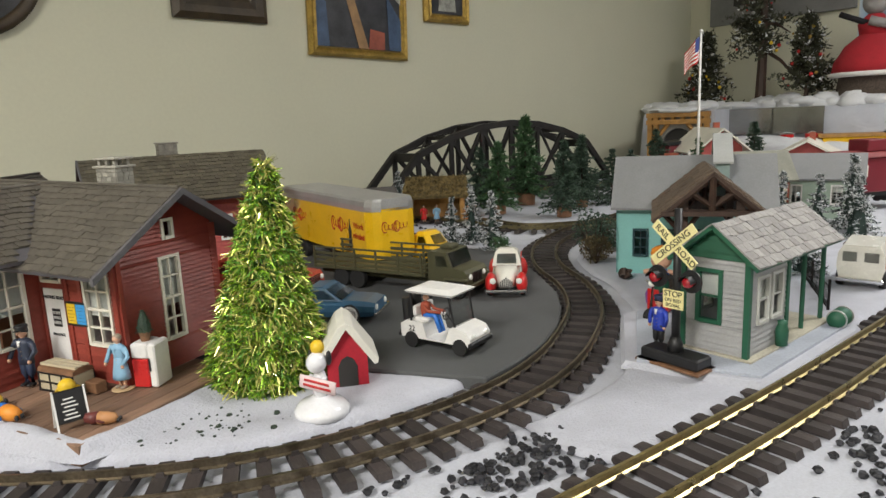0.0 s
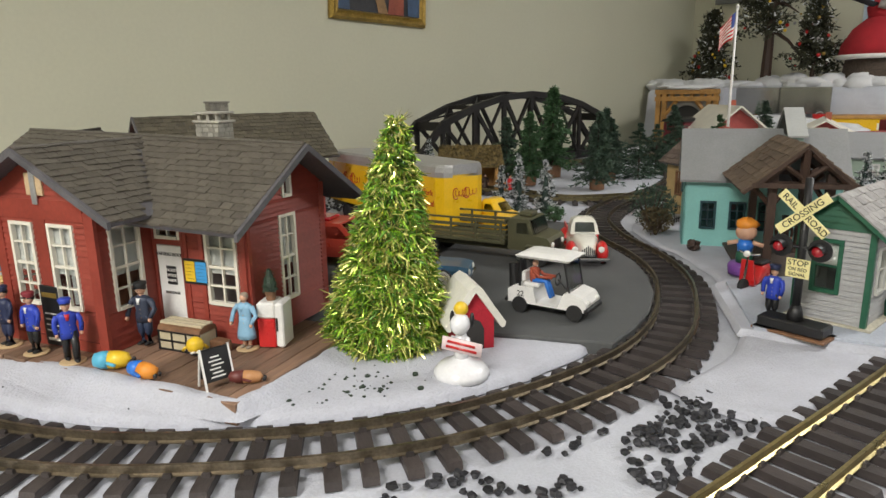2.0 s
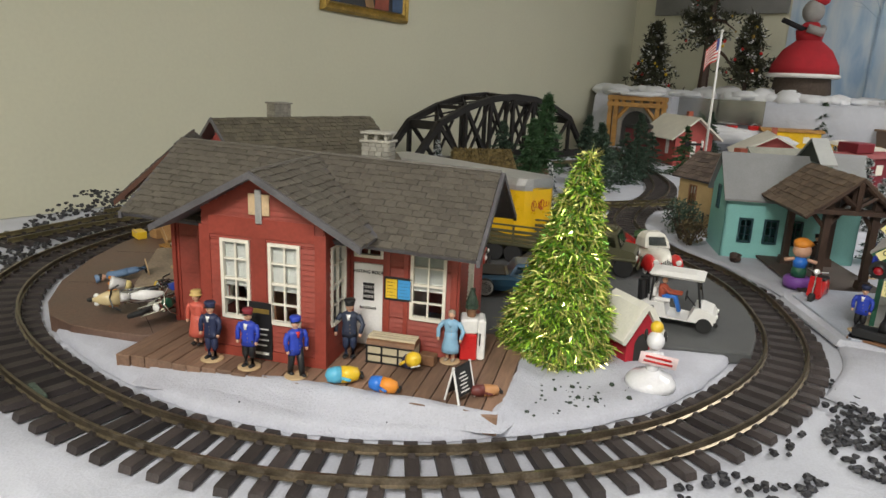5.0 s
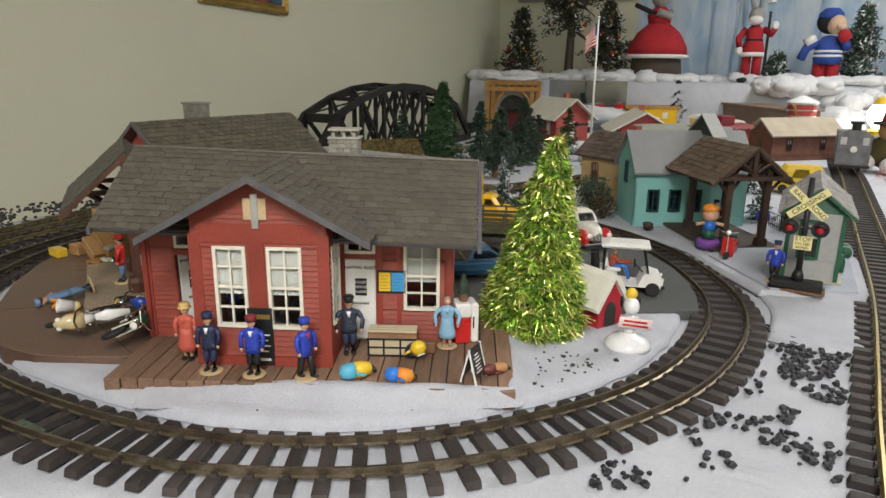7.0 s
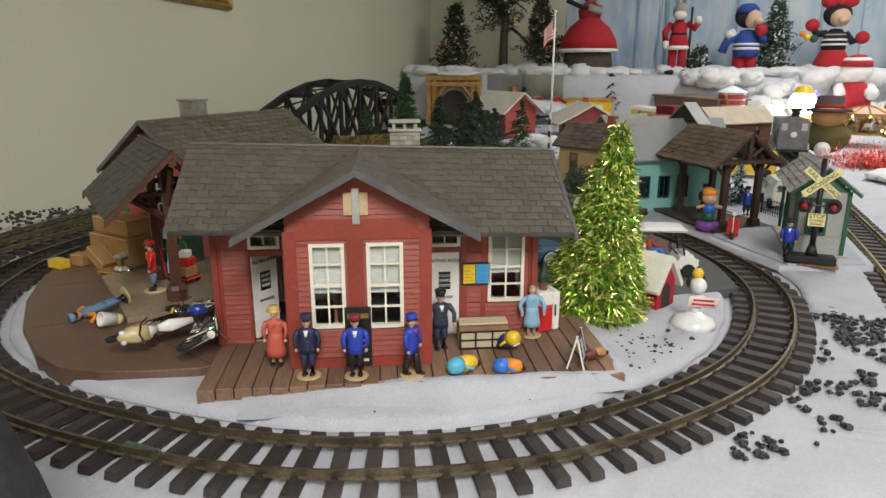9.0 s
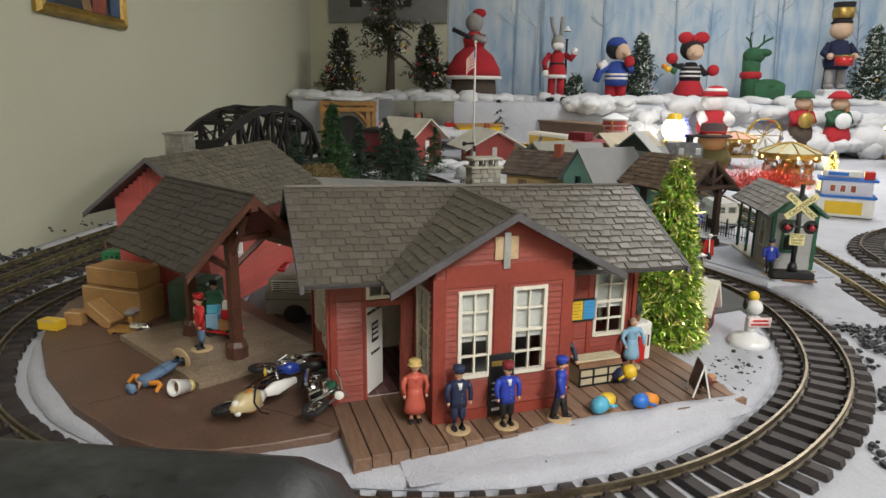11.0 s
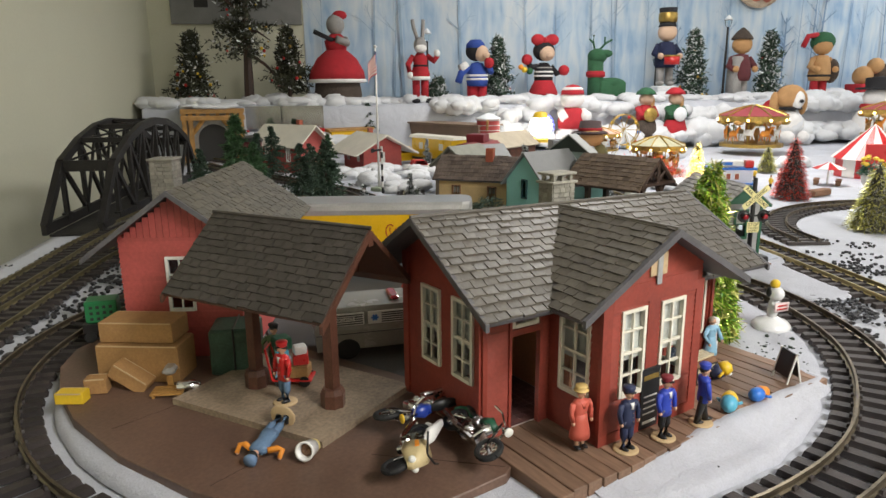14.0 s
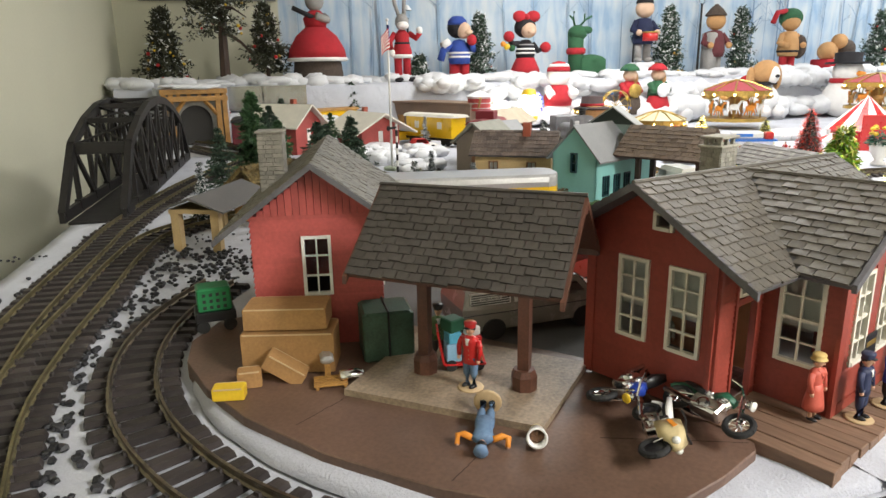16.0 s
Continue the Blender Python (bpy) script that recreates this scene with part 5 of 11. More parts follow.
# ambulance van
VAN = sized(-0.4514, 1.0586, 0.0145, -43.5, 0.965) @ Matrix.Diagonal((1, 1, 0.88, 1))
van = thing("ambulance_van", "taupe toy ambulance van with striped window decals", "van", VAN)
bm = bmesh.new()
vs = [(-0.108, 0.016), (-0.11, 0.05), (-0.104, 0.074), (-0.094, 0.080), (0.05, 0.080), (0.074, 0.052), (0.102, 0.046), (0.108, 0.036), (0.108, 0.016)]
a = [bm.verts.new((x, -0.040 + (0.006 if z > 0.06 else 0), z)) for x, z in vs]
b = [bm.verts.new((x, 0.040 - (0.006 if z > 0.06 else 0), z)) for x, z in vs]
skin(bm, [a, b])
part("body", bm, M_VAN, van)
bm = bmesh.new()
side(bm, [(0.0525, 0.078), (0.054, 0.079), (0.0755, 0.054), (0.074, 0.053)], -0.031, 0.031)
part("windscreen", bm, M_TINT, van)
for s in (-1, 1):
    q = frame_of(Matrix(), (1, 0, 0), (0, s, 0), (0, s * 0.0385, 0))
    for k, (x0, x1) in enumerate(((-0.1, -0.045), (-0.04, 0.012))):
        bm = bmesh.new()
        box(bm, x0, x1, -0.002, 0.0004, 0.053, 0.072, q)
        decal = part("window_decal", bm, M_WHITE, van, "white striped decal in the window")
        bm = bmesh.new()
        for i in range(5):
            if k == 0 or i != 9:
                box(bm, x0 + (0.002 if k == 0 else 0.018), x1 - 0.002, 0.0004, 0.0007, 0.0545 + i * 0.0034, 0.0563 + i * 0.0034, q)
        part("stripe", bm, M_DARK, decal)
        if k == 0:
            bm = bmesh.new()
            box(bm, -0.087, -0.058, 0.0007, 0.0009, 0.0595, 0.0655, q)
            part("name_strip", bm, M_WHITE, decal)
            if s < 0:
                word("AMBULANCE", 0.0052, on_wall(q, -0.0725, 0.0625, 0.001), M_DARK, decal, squeeze=0.85)
        else:
            bm = bmesh.new()
            for ang in (0, 60, 120):
                box(bm, -0.005, 0.005, 0.0006, 0.0009, -0.0014, 0.0014, q @ Matrix.Translation((-0.031, 0, 0.0625)) @ pose(0, 0, 0, 0, ang, 0))
            part("star", bm, M_TOYBLUE, decal)
    bm = bmesh.new()
    side(bm, [(0.02, 0.054), (0.02, 0.071), (0.048, 0.071), (0.062, 0.054)], s * 0.0378 - 0.0012, s * 0.0378 + 0.0012)
    part("side_window", bm, M_TINT, van)
    bm = bmesh.new()
    box(bm, -0.108, 0.106, s * 0.0402 - 0.0008, s * 0.0402 + 0.0008, 0.0405, 0.0415)
    part("trim_line", bm, M_BLACK, van)
for x in (0.0, -0.09):
    bm = bmesh.new()
    rbox(bm, x - 0.006, x + 0.006, -0.02, 0.02, 0.080, 0.0865, 0.002)
    part("light_bar", bm, M_LAMPRED, van)
four_wheels(van, (-0.068, 0.06), 0.036, 0.0165, 0.011, hub=M_SILVER)

# golf cart
CART = sized(0.003, 0.793, 0.0145, -35, 0.87)
cart = thing("golf_cart", "white toy golf cart with a driver and black trim", "golf cart", CART)
bm = bmesh.new()
side(bm, [(-0.055, 0.014), (-0.055, 0.032), (-0.045, 0.038), (-0.018, 0.037), (-0.012, 0.017), (0.018, 0.015), (0.026, 0.035), (0.034, 0.038), (0.052, 0.033), (0.058, 0.024), (0.057, 0.014)], -0.025, 0.025)
part("body", bm, M_WHITE, cart)
bm = bmesh.new()
loft(bm, [[(-0.040, -0.026, 0.0775), (0.032, -0.026, 0.0775), (0.032, 0.026, 0.0775), (-0.040, 0.026, 0.0775)], [(-0.043, -0.029, 0.081), (0.035, -0.029, 0.081), (0.035, 0.029, 0.081), (-0.043, 0.029, 0.081)], [(-0.03, -0.018, 0.085), (0.022, -0.018, 0.085), (0.022, 0.018, 0.085), (-0.03, 0.018, 0.085)]])
part("canopy", bm, M_WHITE, cart)
for s in (-1, 1):
    for p0, p1 in (((0.034, s * 0.023, 0.036), (0.026, s * 0.024, 0.078)), ((-0.038, s * 0.023, 0.036), (-0.036, s * 0.024, 0.078))):
        bm = bmesh.new()
        cyl(bm, p0, p1, 0.0016)
        part("roof_post", bm, M_BLACK, cart)
    lamp_disc(cart, 0.0575, s * 0.016, 0.026, 0.0035, M_LENS)
bm = bmesh.new()
loft(bm, [[(0.0335, -0.022, 0.038), (0.0335, 0.022, 0.038), (0.0262, 0.022, 0.076), (0.0262, -0.022, 0.076)], [(0.0345, -0.022, 0.038), (0.0345, 0.022, 0.038), (0.0272, 0.022, 0.076), (0.0272, -0.022, 0.076)]])
part("windscreen", bm, clear("cart_screen", (0.72, 0.74, 0.74)), cart)
bm = bmesh.new()
rbox(bm, -0.034, -0.01, -0.022, 0.022, 0.037, 0.043, 0.002)
part("seat", bm, M_WHITE, cart)
bm = bmesh.new()
rbox(bm, -0.037, -0.031, -0.021, 0.021, 0.043, 0.058, 0.002)
part("seat_back", bm, M_WHITE, cart)
bm = bmesh.new()
rbox(bm, 0.055, 0.061, -0.027, 0.027, 0.012, 0.020, 0.002)
part("bumper", bm, M_BLACK, cart)
bm = bmesh.new()
rbox(bm, -0.060, -0.054, -0.026, 0.026, 0.013, 0.020, 0.002)
part("rear_bumper", bm, M_BLACK, cart)
bm = bmesh.new()
for y in (-0.012, 0.01):
    cyl(bm, (-0.05, y, 0.03), (-0.053, y, 0.066), 0.008, 0.007, 10)
part("golf_bag", bm, M_BLACK, cart)
bm = bmesh.new()
tube(bm, [(0.012 + 0.0, -0.010 + 0.008 * math.cos(a), 0.05 + 0.008 * math.sin(a)) for a in [k * 0.6283 for k in range(11)]], 0.001, 5)
cyl(bm, (0.012, -0.01, 0.05), (0.026, -0.01, 0.036), 0.0012)
part("steering_wheel", bm, M_BLACK, cart)
for s in (-1, 1):
    word("22", 0.011, frame_of(Matrix(), (-s, 0, 0), (0, s, 0), (0, s * 0.0252, 0)) @ Matrix(((1, 0, 0, s * 0.036), (0, 0, 1, 0), (0, 1, 0, 0.027), (0, 0, 0, 1))), M_BLACK, cart)
four_wheels(cart, (-0.037, 0.042), 0.0225, 0.0115, 0.009, hub=M_SILVER)

# ---- figures: plain painted dolls, one mesh each ----
def figure(name, m, label, coat, legs, hat=None, skirt=False, hair=None, base=True, extra=None, tall=0.063, arms=(12, 12), stride=0.0, thin=1.0, sleeve=None, spread=0.0):
    """A plain standing figurine with painted clothes."""
    k = tall / 0.063
    mats = [M_SKIN, coat, legs, hat or coat, hair or M_BLACK, paint("figure_base", (0.5, 0.36, 0.2), 0.6), extra or M_WHITE, sleeve or coat]
    bm = bmesh.new()
    q = m @ Matrix.Diagonal((k * thin * 1.15, k * 1.15, k, 1))
    if base:
        lathe(bm, [(0.0105, 0.0), (0.0105, 0.001), (0.009, 0.0016), (0, 0.0016)], 14, q, 5)
    for s in (-1, 1):
        dx = s * stride
        if not skirt:
            tube(bm, [(dx, s * 0.0032, 0.002), (dx * 0.6, s * 0.0033, 0.014), (0, s * 0.003, 0.031)], [0.0026, 0.003, 0.0038], 8, 2, q)
        else:
            tube(bm, [(0, s * 0.003, 0.002), (0, s * 0.003, 0.014)], 0.0018, 6, 0, q)
        ball(bm, (dx + 0.002, s * 0.0034, 0.003), 0.0046, 0.0024, 0.0018, 8, 4, 4, q)
    if skirt:
        lathe(bm, [(0.0092, 0.012), (0.0088, 0.018), (0.0066, 0.030), (0.0058, 0.036), (0, 0.036)], 12, q @ Matrix.Diagonal((0.8, 1, 1, 1)), 1)
    lathe(bm, [(0, 0.0245), (0.0072, 0.0245), (0.0069, 0.032), (0.0062, 0.037), (0.0078, 0.045), (0.0074, 0.0485), (0.003, 0.051), (0, 0.051)], 12, q @ Matrix.Diagonal((0.62, 1, 1, 1)), 1)
    if not skirt:
        loft(bm, [[(0.0044, -0.0012, 0.043), (0.0044, 0.0012, 0.043), (0.0038, 0.0022, 0.049), (0.0038, -0.0022, 0.049)], [(0.0052, -0.0008, 0.043), (0.0052, 0.0008, 0.043), (0.0046, 0.0018, 0.049), (0.0046, -0.0018, 0.049)]], q, 6)
    for s, bend in zip((-1, 1), arms):
        a = math.radians(bend)
        hx, hy, hz = 0.001 + 0.006 * math.sin(a), s * (0.0085 + 0.003 * math.sin(a) + 0.008 * spread), 0.0305 + 0.022 * spread
        tube(bm, [(0, s * 0.0072, 0.0475), (0.0006, s * (0.0086 + 0.002 * math.sin(a) + 0.004 * spread), 0.0425), (0.001, s * (0.0092 + 0.004 * math.sin(a) + 0.007 * spread), 0.038 + 0.006 * spread), (hx, hy, hz)], [0.0024, 0.0025, 0.0021, 0.0019], 8, 7, q)
        ball(bm, (hx + 0.0005, hy, hz - 0.0017), 0.0018, 0.0014, 0.0023, 8, 5, 0, q)
        for k in range(3):
            ball(bm, (0.0047, 0.0015, 0.030 + 0.0042 * k), 0.0005, n=6, k=3, mi=5, m=q)
        tube(bm, [(0.0042, s * 0.0002, 0.0425), (0.0044, s * 0.0022, 0.0475), (0.002, s * 0.0034, 0.0502)], 0.0007, 5, 1, q)
    cyl(bm, (0, 0, 0.050), (0, 0, 0.053), 0.0019, n=8, mi=0, m=q)
    ball(bm, (0.0042, 0, 0.0558), 0.001, 0.0007, 0.0012, 6, 4, 0, q)
    ball(bm, (0, 0, 0.0563), 0.0041, 0.0036, 0.0047, 10, 6, 0, q)
    ball(bm, (-0.0008, 0, 0.0577), 0.0043, 0.0039, 0.0042, 10, 6, 4, q)
    if hat:
        lathe(bm, [(0.0062 if skirt else 0.0042, 0.0588), (0.006 if skirt else 0.0044, 0.0593), (0.0043, 0.0598), (0.0052, 0.0628), (0.0046, 0.0641), (0, 0.0643)], 12, q, 3)
        if not skirt:
            ball(bm, (0.0042, 0, 0.0591), 0.0026, 0.0032, 0.0006, 8, 4, 4, q)
    ob = solid(name, bm, mats, label, "figurine", group="station figurines", smooth=True)
    return ob


def at(x, y, z, deg):
    return turned(x, y, z, deg)


DK = 0.0237
FACING = -110
figure("figurine", at(-0.597, 0.742, DK, -120), "painted figurine in a coral red coat and straw hat", M_CORAL, M_CORAL, paint("straw", (0.6, 0.42, 0.15), 0.6), True, base=False)
figure("figurine", at(-0.577, 0.704, DK, -118), "painted figurine in navy conductor uniform on the deck", M_NAVY, M_NAVY, M_NAVY)
figure("figurine", at(-0.537, 0.680, DK, -115), "painted figurine in royal blue jacket and black trousers", M_ROYAL, M_BLACK, paint("cap_red", (0.2, 0.02, 0.03), 0.5))
figure("figurine", at(-0.489, 0.655, DK, -60), "painted figurine striding in royal blue jacket with red sash", M_ROYAL, M_BLACK, M_ROYAL, extra=M_RED, stride=0.005)
figure("figurine", at(-0.434, 0.695, DK, -105), "painted stout figurine in a dark blue suit by the door", paint("suit_blue", (0.035, 0.045, 0.075), 0.5), paint("suit_trousers", (0.03, 0.045, 0.09), 0.5), M_BLACK, base=False, tall=0.066, arms=(50, 50), thin=1.15)
figure("figurine", at(-0.327, 0.677, DK, -115), "painted figurine in a pale blue dress and apron", M_SKY, M_SKY, None, True, hair=paint("grey_hair", (0.3, 0.24, 0.18), 0.7), tall=0.060, arms=(60, 60))
figure("figurine", at(-0.673, 1.040, 0.0276, 170), "painted figurine in a red coat under the shed", M_RED, M_DENIM, M_RED, tall=0.068)
figure("figurine", at(-0.628, 1.098, 0.0276, -150), "painted figurine in a green shirt pushing a luggage cart", paint("shirt_green", (0.09, 0.16, 0.06), 0.6), paint("work_trousers", (0.06, 0.05, 0.04), 0.6), M_BLACK, base=False, arms=(70, 70))
figure("figurine", at(0.243, 0.746, 0.0150, -150), "painted figurine in blue uniform beside the crossing signal", M_ROYAL, M_BLACK, M_NAVY)
figure("figurine", ST @ turned(-0.108, 0.02, 0.0250, -100), "painted figurine with blue trousers inside the doorway", paint("shirt_cream", (0.5, 0.45, 0.33), 0.6), M_ROYAL, None, base=False)
# seated driver of the cart
bm = bmesh.new()
dm = CART
for s in (-1, 1):
    tube(bm, [(-0.022, -0.010 + s * 0.003, 0.045), (-0.004, -0.010 + s * 0.0035, 0.046), (0.004, -0.010 + s * 0.0035, 0.024)], [0.004, 0.0034, 0.003], 8, 2, dm)
lathe(bm, [(0.006, 0.043), (0.0072, 0.052), (0.0066, 0.061), (0.0025, 0.063), (0, 0.063)], 10, dm @ Matrix.Translation((-0.022, -0.010, 0)), 1)
for s in (-1, 1):
    tube(bm, [(-0.022, -0.010 + s * 0.0068, 0.06), (-0.012, -0.010 + s * 0.0075, 0.052), (0.006, -0.010 + s * 0.005, 0.052)], 0.0021, 7, 1, dm)
ball(bm, (-0.021, -0.010, 0.0685), 0.0044, n=10, k=6, mi=0, m=dm)
solid("seated_figurine", bm, [M_SKIN, paint("rust_shirt", (0.35, 0.07, 0.035), 0.6), M_TOYBLUE], "painted figurine in rust shirt seated in the golf cart", "figurine", smooth=True)
# figurine lying on its back
figure("fallen_figurine", pose(-0.710, 1.006, 0.0375, 0, 0, 198) @ pose(0, 0, 0, 0, 99, 0), "toppled figurine in orange shirt and blue overalls", M_DENIM, M_DENIM, paint("cap_blue", (0.15, 0.24, 0.38), 0.6), arms=(30, 30), tall=0.068, sleeve=M_ORANGE, spread=0.9)
mug = thing("toy_pail", "tiny white pail with brown inside lying on its side", "toy pail", pose(-0.736, 0.950, 0.0305, 0, 74, 200))
bm = bmesh.new()
lathe(bm, [(0.0072, -0.009), (0.0088, 0.007), (0.0092, 0.009), (0.0072, 0.009), (0.006, -0.004), (0, -0.004)], 18)
part("shell", bm, M_WHITE, mug, smooth=True)
bm = bmesh.new()
ball(bm, (0, 0, 0.0), 0.0064, 0.0064, 0.0045, 12, 6, rough=0.15)
part("filling", bm, M_MIDBROWN, mug)
bm = bmesh.new()
lathe(bm, [(0.0045, -0.017), (0.0066, -0.014), (0.0068, -0.0092), (0, -0.0092)], 14)
part("foot", bm, paint("pail_cream", (0.62, 0.50, 0.2), 0.5), mug, smooth=True)

# ---- deck clutter ----
trunk = thing("travel_chest", "cream steamer trunk with black straps and slats", "trunk", turned(-0.388, 0.684, DK, -24))
bm = bmesh.new()
rbox(bm, -0.026, 0.026, -0.012, 0.012, 0.0, 0.020, 0.001)
part("body", bm, paint("trunk_cream", (0.5, 0.44, 0.3), 0.6), trunk)
bm = bmesh.new()
prof(bm, [(-0.0125, 0.0205), (0.0125, 0.0205), (0.011, 0.0245), (0.004, 0.027), (-0.004, 0.027), (-0.011, 0.0245)], -0.0265, 0.0265)
part("lid", bm, M_MIDBROWN, trunk)
for y, z0, z1 in ((-0.0127, 0.0, 0.0205), (0.0115, 0.0, 0.0205)):
    for x in (-0.0265, -0.010, 0.008, 0.0245):
        bm = bmesh.new()
        box(bm, x, x + 0.002, y, y + 0.0012, z0, z1)
        part("strap", bm, M_BLACK, trunk)
for z in (0.0, 0.0092, 0.0188):
    bm = bmesh.new()
    box(bm, -0.0268, 0.0268, -0.0131, -0.012, z, z + 0.0017)
    part("strap", bm, M_BLACK, trunk)
for y in (-0.006, 0.0, 0.006):
    bm = bmesh.new()
    box(bm, -0.0262, 0.0262, y - 0.0022, y + 0.0022, 0.0258, 0.0282)
    part("lid_slat", bm, paint("slat_cream", (0.55, 0.48, 0.33), 0.6), trunk)
bm = bmesh.new()
rbox(bm, -0.009, 0.009, -0.006, 0.006, 0, 0.012, 0.0008, turned(-0.352, 0.672, DK, -30))
solid("wooden_crate", bm, M_MIDBROWN, "small brown box beside the trunk", "box")


def capsule_toy(name, m, label, top, low, eye=True):
    """A plain rounded toy with overalls in another colour."""
    bm = bmesh.new()
    lathe(bm, [(0.0, -0.017), (0.008, -0.014), (0.0105, -0.006), (0.0105, 0.002)], 14, m, 1)
    lathe(bm, [(0.0105, 0.002), (0.0105, 0.008), (0.008, 0.0145), (0.0, 0.017)], 14, m, 0)
    for s in (-1, 1):
        tube(bm, [(0, s * 0.0105, 0.002), (0.002, s * 0.0145, -0.006)], 0.002, 6, 0, m)
        ball(bm, (0.002, s * 0.004, -0.018), 0.004, 0.003, 0.002, 8, 4, 2, m)
        if eye:
            lathe(bm, [(0.0036, 0.0), (0.0036, 0.0015), (0, 0.002)], 10, m @ pose(0.0092, s * 0.0032, 0.008, 0, 90, 0), 3)
    solid(name, bm, [top, low, M_BLACK, M_WHITE], label, "toy figure", smooth=True)


capsule_toy("toy_figure", pose(-0.372, 0.657, DK + 0.0115, 0, 58, -70) @ Matrix.Diagonal((0.78, 0.78, 0.82, 1)), "small yellow rounded toy in blue overalls leaning over", M_TOYYEL, M_NAVY)
capsule_toy("toy_figure", pose(-0.443, 0.636, DK + 0.0085, 0, 88, -175) @ Matrix.Diagonal((0.8, 0.8, 1.05, 1)), "aqua and yellow rounded toy lying on the deck", M_AQUA, M_TOYYEL, False)
capsule_toy("toy_figure", pose(-0.405, 0.612, DK + 0.0075, 0, 84, 160) @ Matrix.Diagonal((0.72, 0.72, 0.9, 1)), "bright blue toy with orange legs lying at the deck edge", M_TOYBLUE, M_ORANGE, False)
capsule_toy("toy_figure", pose(-0.308, 0.594, DK + 0.006, 0, 86, 185) @ Matrix.Diagonal((0.55, 0.55, 0.9, 1)), "brown and tan toy lying behind the chalkboard", paint("toy_maroon", (0.13, 0.03, 0.025), 0.5), paint("toy_tan", (0.45, 0.22, 0.09), 0.5), False)

chalk = thing("chalkboard_easel", "black chalkboard on a small white easel", "chalkboard", turned(-0.333, 0.592, DK, 41))
for s, tilt in ((-1, -14), (1, 14)):
    q = Matrix.Translation((0, s * 0.0085, 0)) @ pose(0, 0, 0, tilt, 0, 0)
    for x in (-0.0135, 0.012):
        bm = bmesh.new()
        box(bm, x, x + 0.0016, -0.0008, 0.0008, 0, 0.037, q)
        part("leg", bm, M_WHITE, chalk)
    bm = bmesh.new()
    box(bm, -0.0119, 0.0119, -0.0006, 0.0006, 0.007, 0.036, q)
    bd = part("board", bm, M_BLACK, chalk)
    if s < 0:
        for i in range(6):
            bm = bmesh.new()
            box(bm, -0.007 + 0.002 * (i % 2), 0.006 - 0.0015 * (i % 3), -0.0009, -0.0006, 0.010 + i * 0.0035, 0.0112 + i * 0.0035, q)
            part("chalk_line", bm, M_WHITE, bd, "white chalk line")

cooler = thing("drinks_cooler", "red and white enamelled drinks cooler", "drinks machine", turned(-0.300, 0.689, DK, -10))
bm = bmesh.new()
rbox(bm, -0.014, 0.004, -0.013, 0.013, 0.0, 0.030, 0.0012)
part("red_body", bm, M_RED, cooler)
bm = bmesh.new()
rbox(bm, -0.0142, 0.0045, -0.0132, 0.0132, 0.0302, 0.047, 0.002)
part("white_top", bm, M_WHITE, cooler)
bm = bmesh.new()
rbox(bm, 0.0047, 0.013, -0.0132, 0.0132, 0.0, 0.047, 0.002)
dr = part("door", bm, M_WHITE, cooler)
bm = bmesh.new()
rbox(bm, 0.006, 0.0075, -0.0148, -0.0133, 0.018, 0.032, 0.0004)
part("handle", bm, M_BLACK, dr)
bm = bmesh.new()
lathe(bm, [(0.0045, 0.0), (0.0062, 0.011), (0.0055, 0.011), (0, 0.010)], 12)
pot = thing("potted_tree", "tiny conical evergreen in a brown pot", "potted plant", turned(-0.303, 0.688, DK + 0.0471, 0))
part("pot", bm, M_MIDBROWN, pot)


def needles(bm, z0, z1, r0, r1, count, length, width, seed, droop=0.3, mi=0, power=1.0):
    """Short blades round a cone."""
    rnd = random.Random(seed)
    for _ in range(count):
        t = 1 - math.sqrt(rnd.random()) if power == 1 else rnd.random()
        z = z0 + (z1 - z0) * t
        r = (r0 + (r1 - r0) * t) * rnd.uniform(0.62, 1.0)
        a = rnd.uniform(0, 2 * math.pi)
        p = Vector((r * math.cos(a), r * math.sin(a), z))
        d = Vector((math.cos(a + rnd.uniform(-0.7, 0.7)), math.sin(a + rnd.uniform(-0.7, 0.7)), rnd.uniform(-droop - 0.35, 0.45 - droop))).normalized() * length * rnd.uniform(0.6, 1.25)
        w = d.cross(Vector((rnd.uniform(-1, 1), rnd.uniform(-1, 1), 1))).normalized() * width
        v = [bm.verts.new(p - w), bm.verts.new(p + w), bm.verts.new(p + d + w * 0.3)]
        face(bm, v, mi)


bm = bmesh.new()
lathe(bm, [(0.0068, 0.010), (0.006, 0.018), (0.002, 0.031), (0, 0.033)], 10)
needles(bm, 0.010, 0.034, 0.008, 0.001, 260, 0.003, 0.0007, 5)
part("foliage", bm, M_NEEDLE, pot)

# ---- the tinsel tree ----
tinsel = thing("tinsel_tree", "shiny green and gold tinsel Christmas tree on the snow", "Christmas tree", pose(-0.191, 0.730, 0.010, 3.6, 4.6, 0) @ Matrix.Diagonal((1.05, 1.05, 1.05, 1)))
bm = bmesh.new()
lathe(bm, [(0.048, 0.004), (0.045, 0.02), (0.026, 0.11), (0.006, 0.2), (0, 0.208)], 20)
part("core", bm, paint("tree_core", (0.02, 0.06, 0.01), 0.6), tinsel, smooth=True)


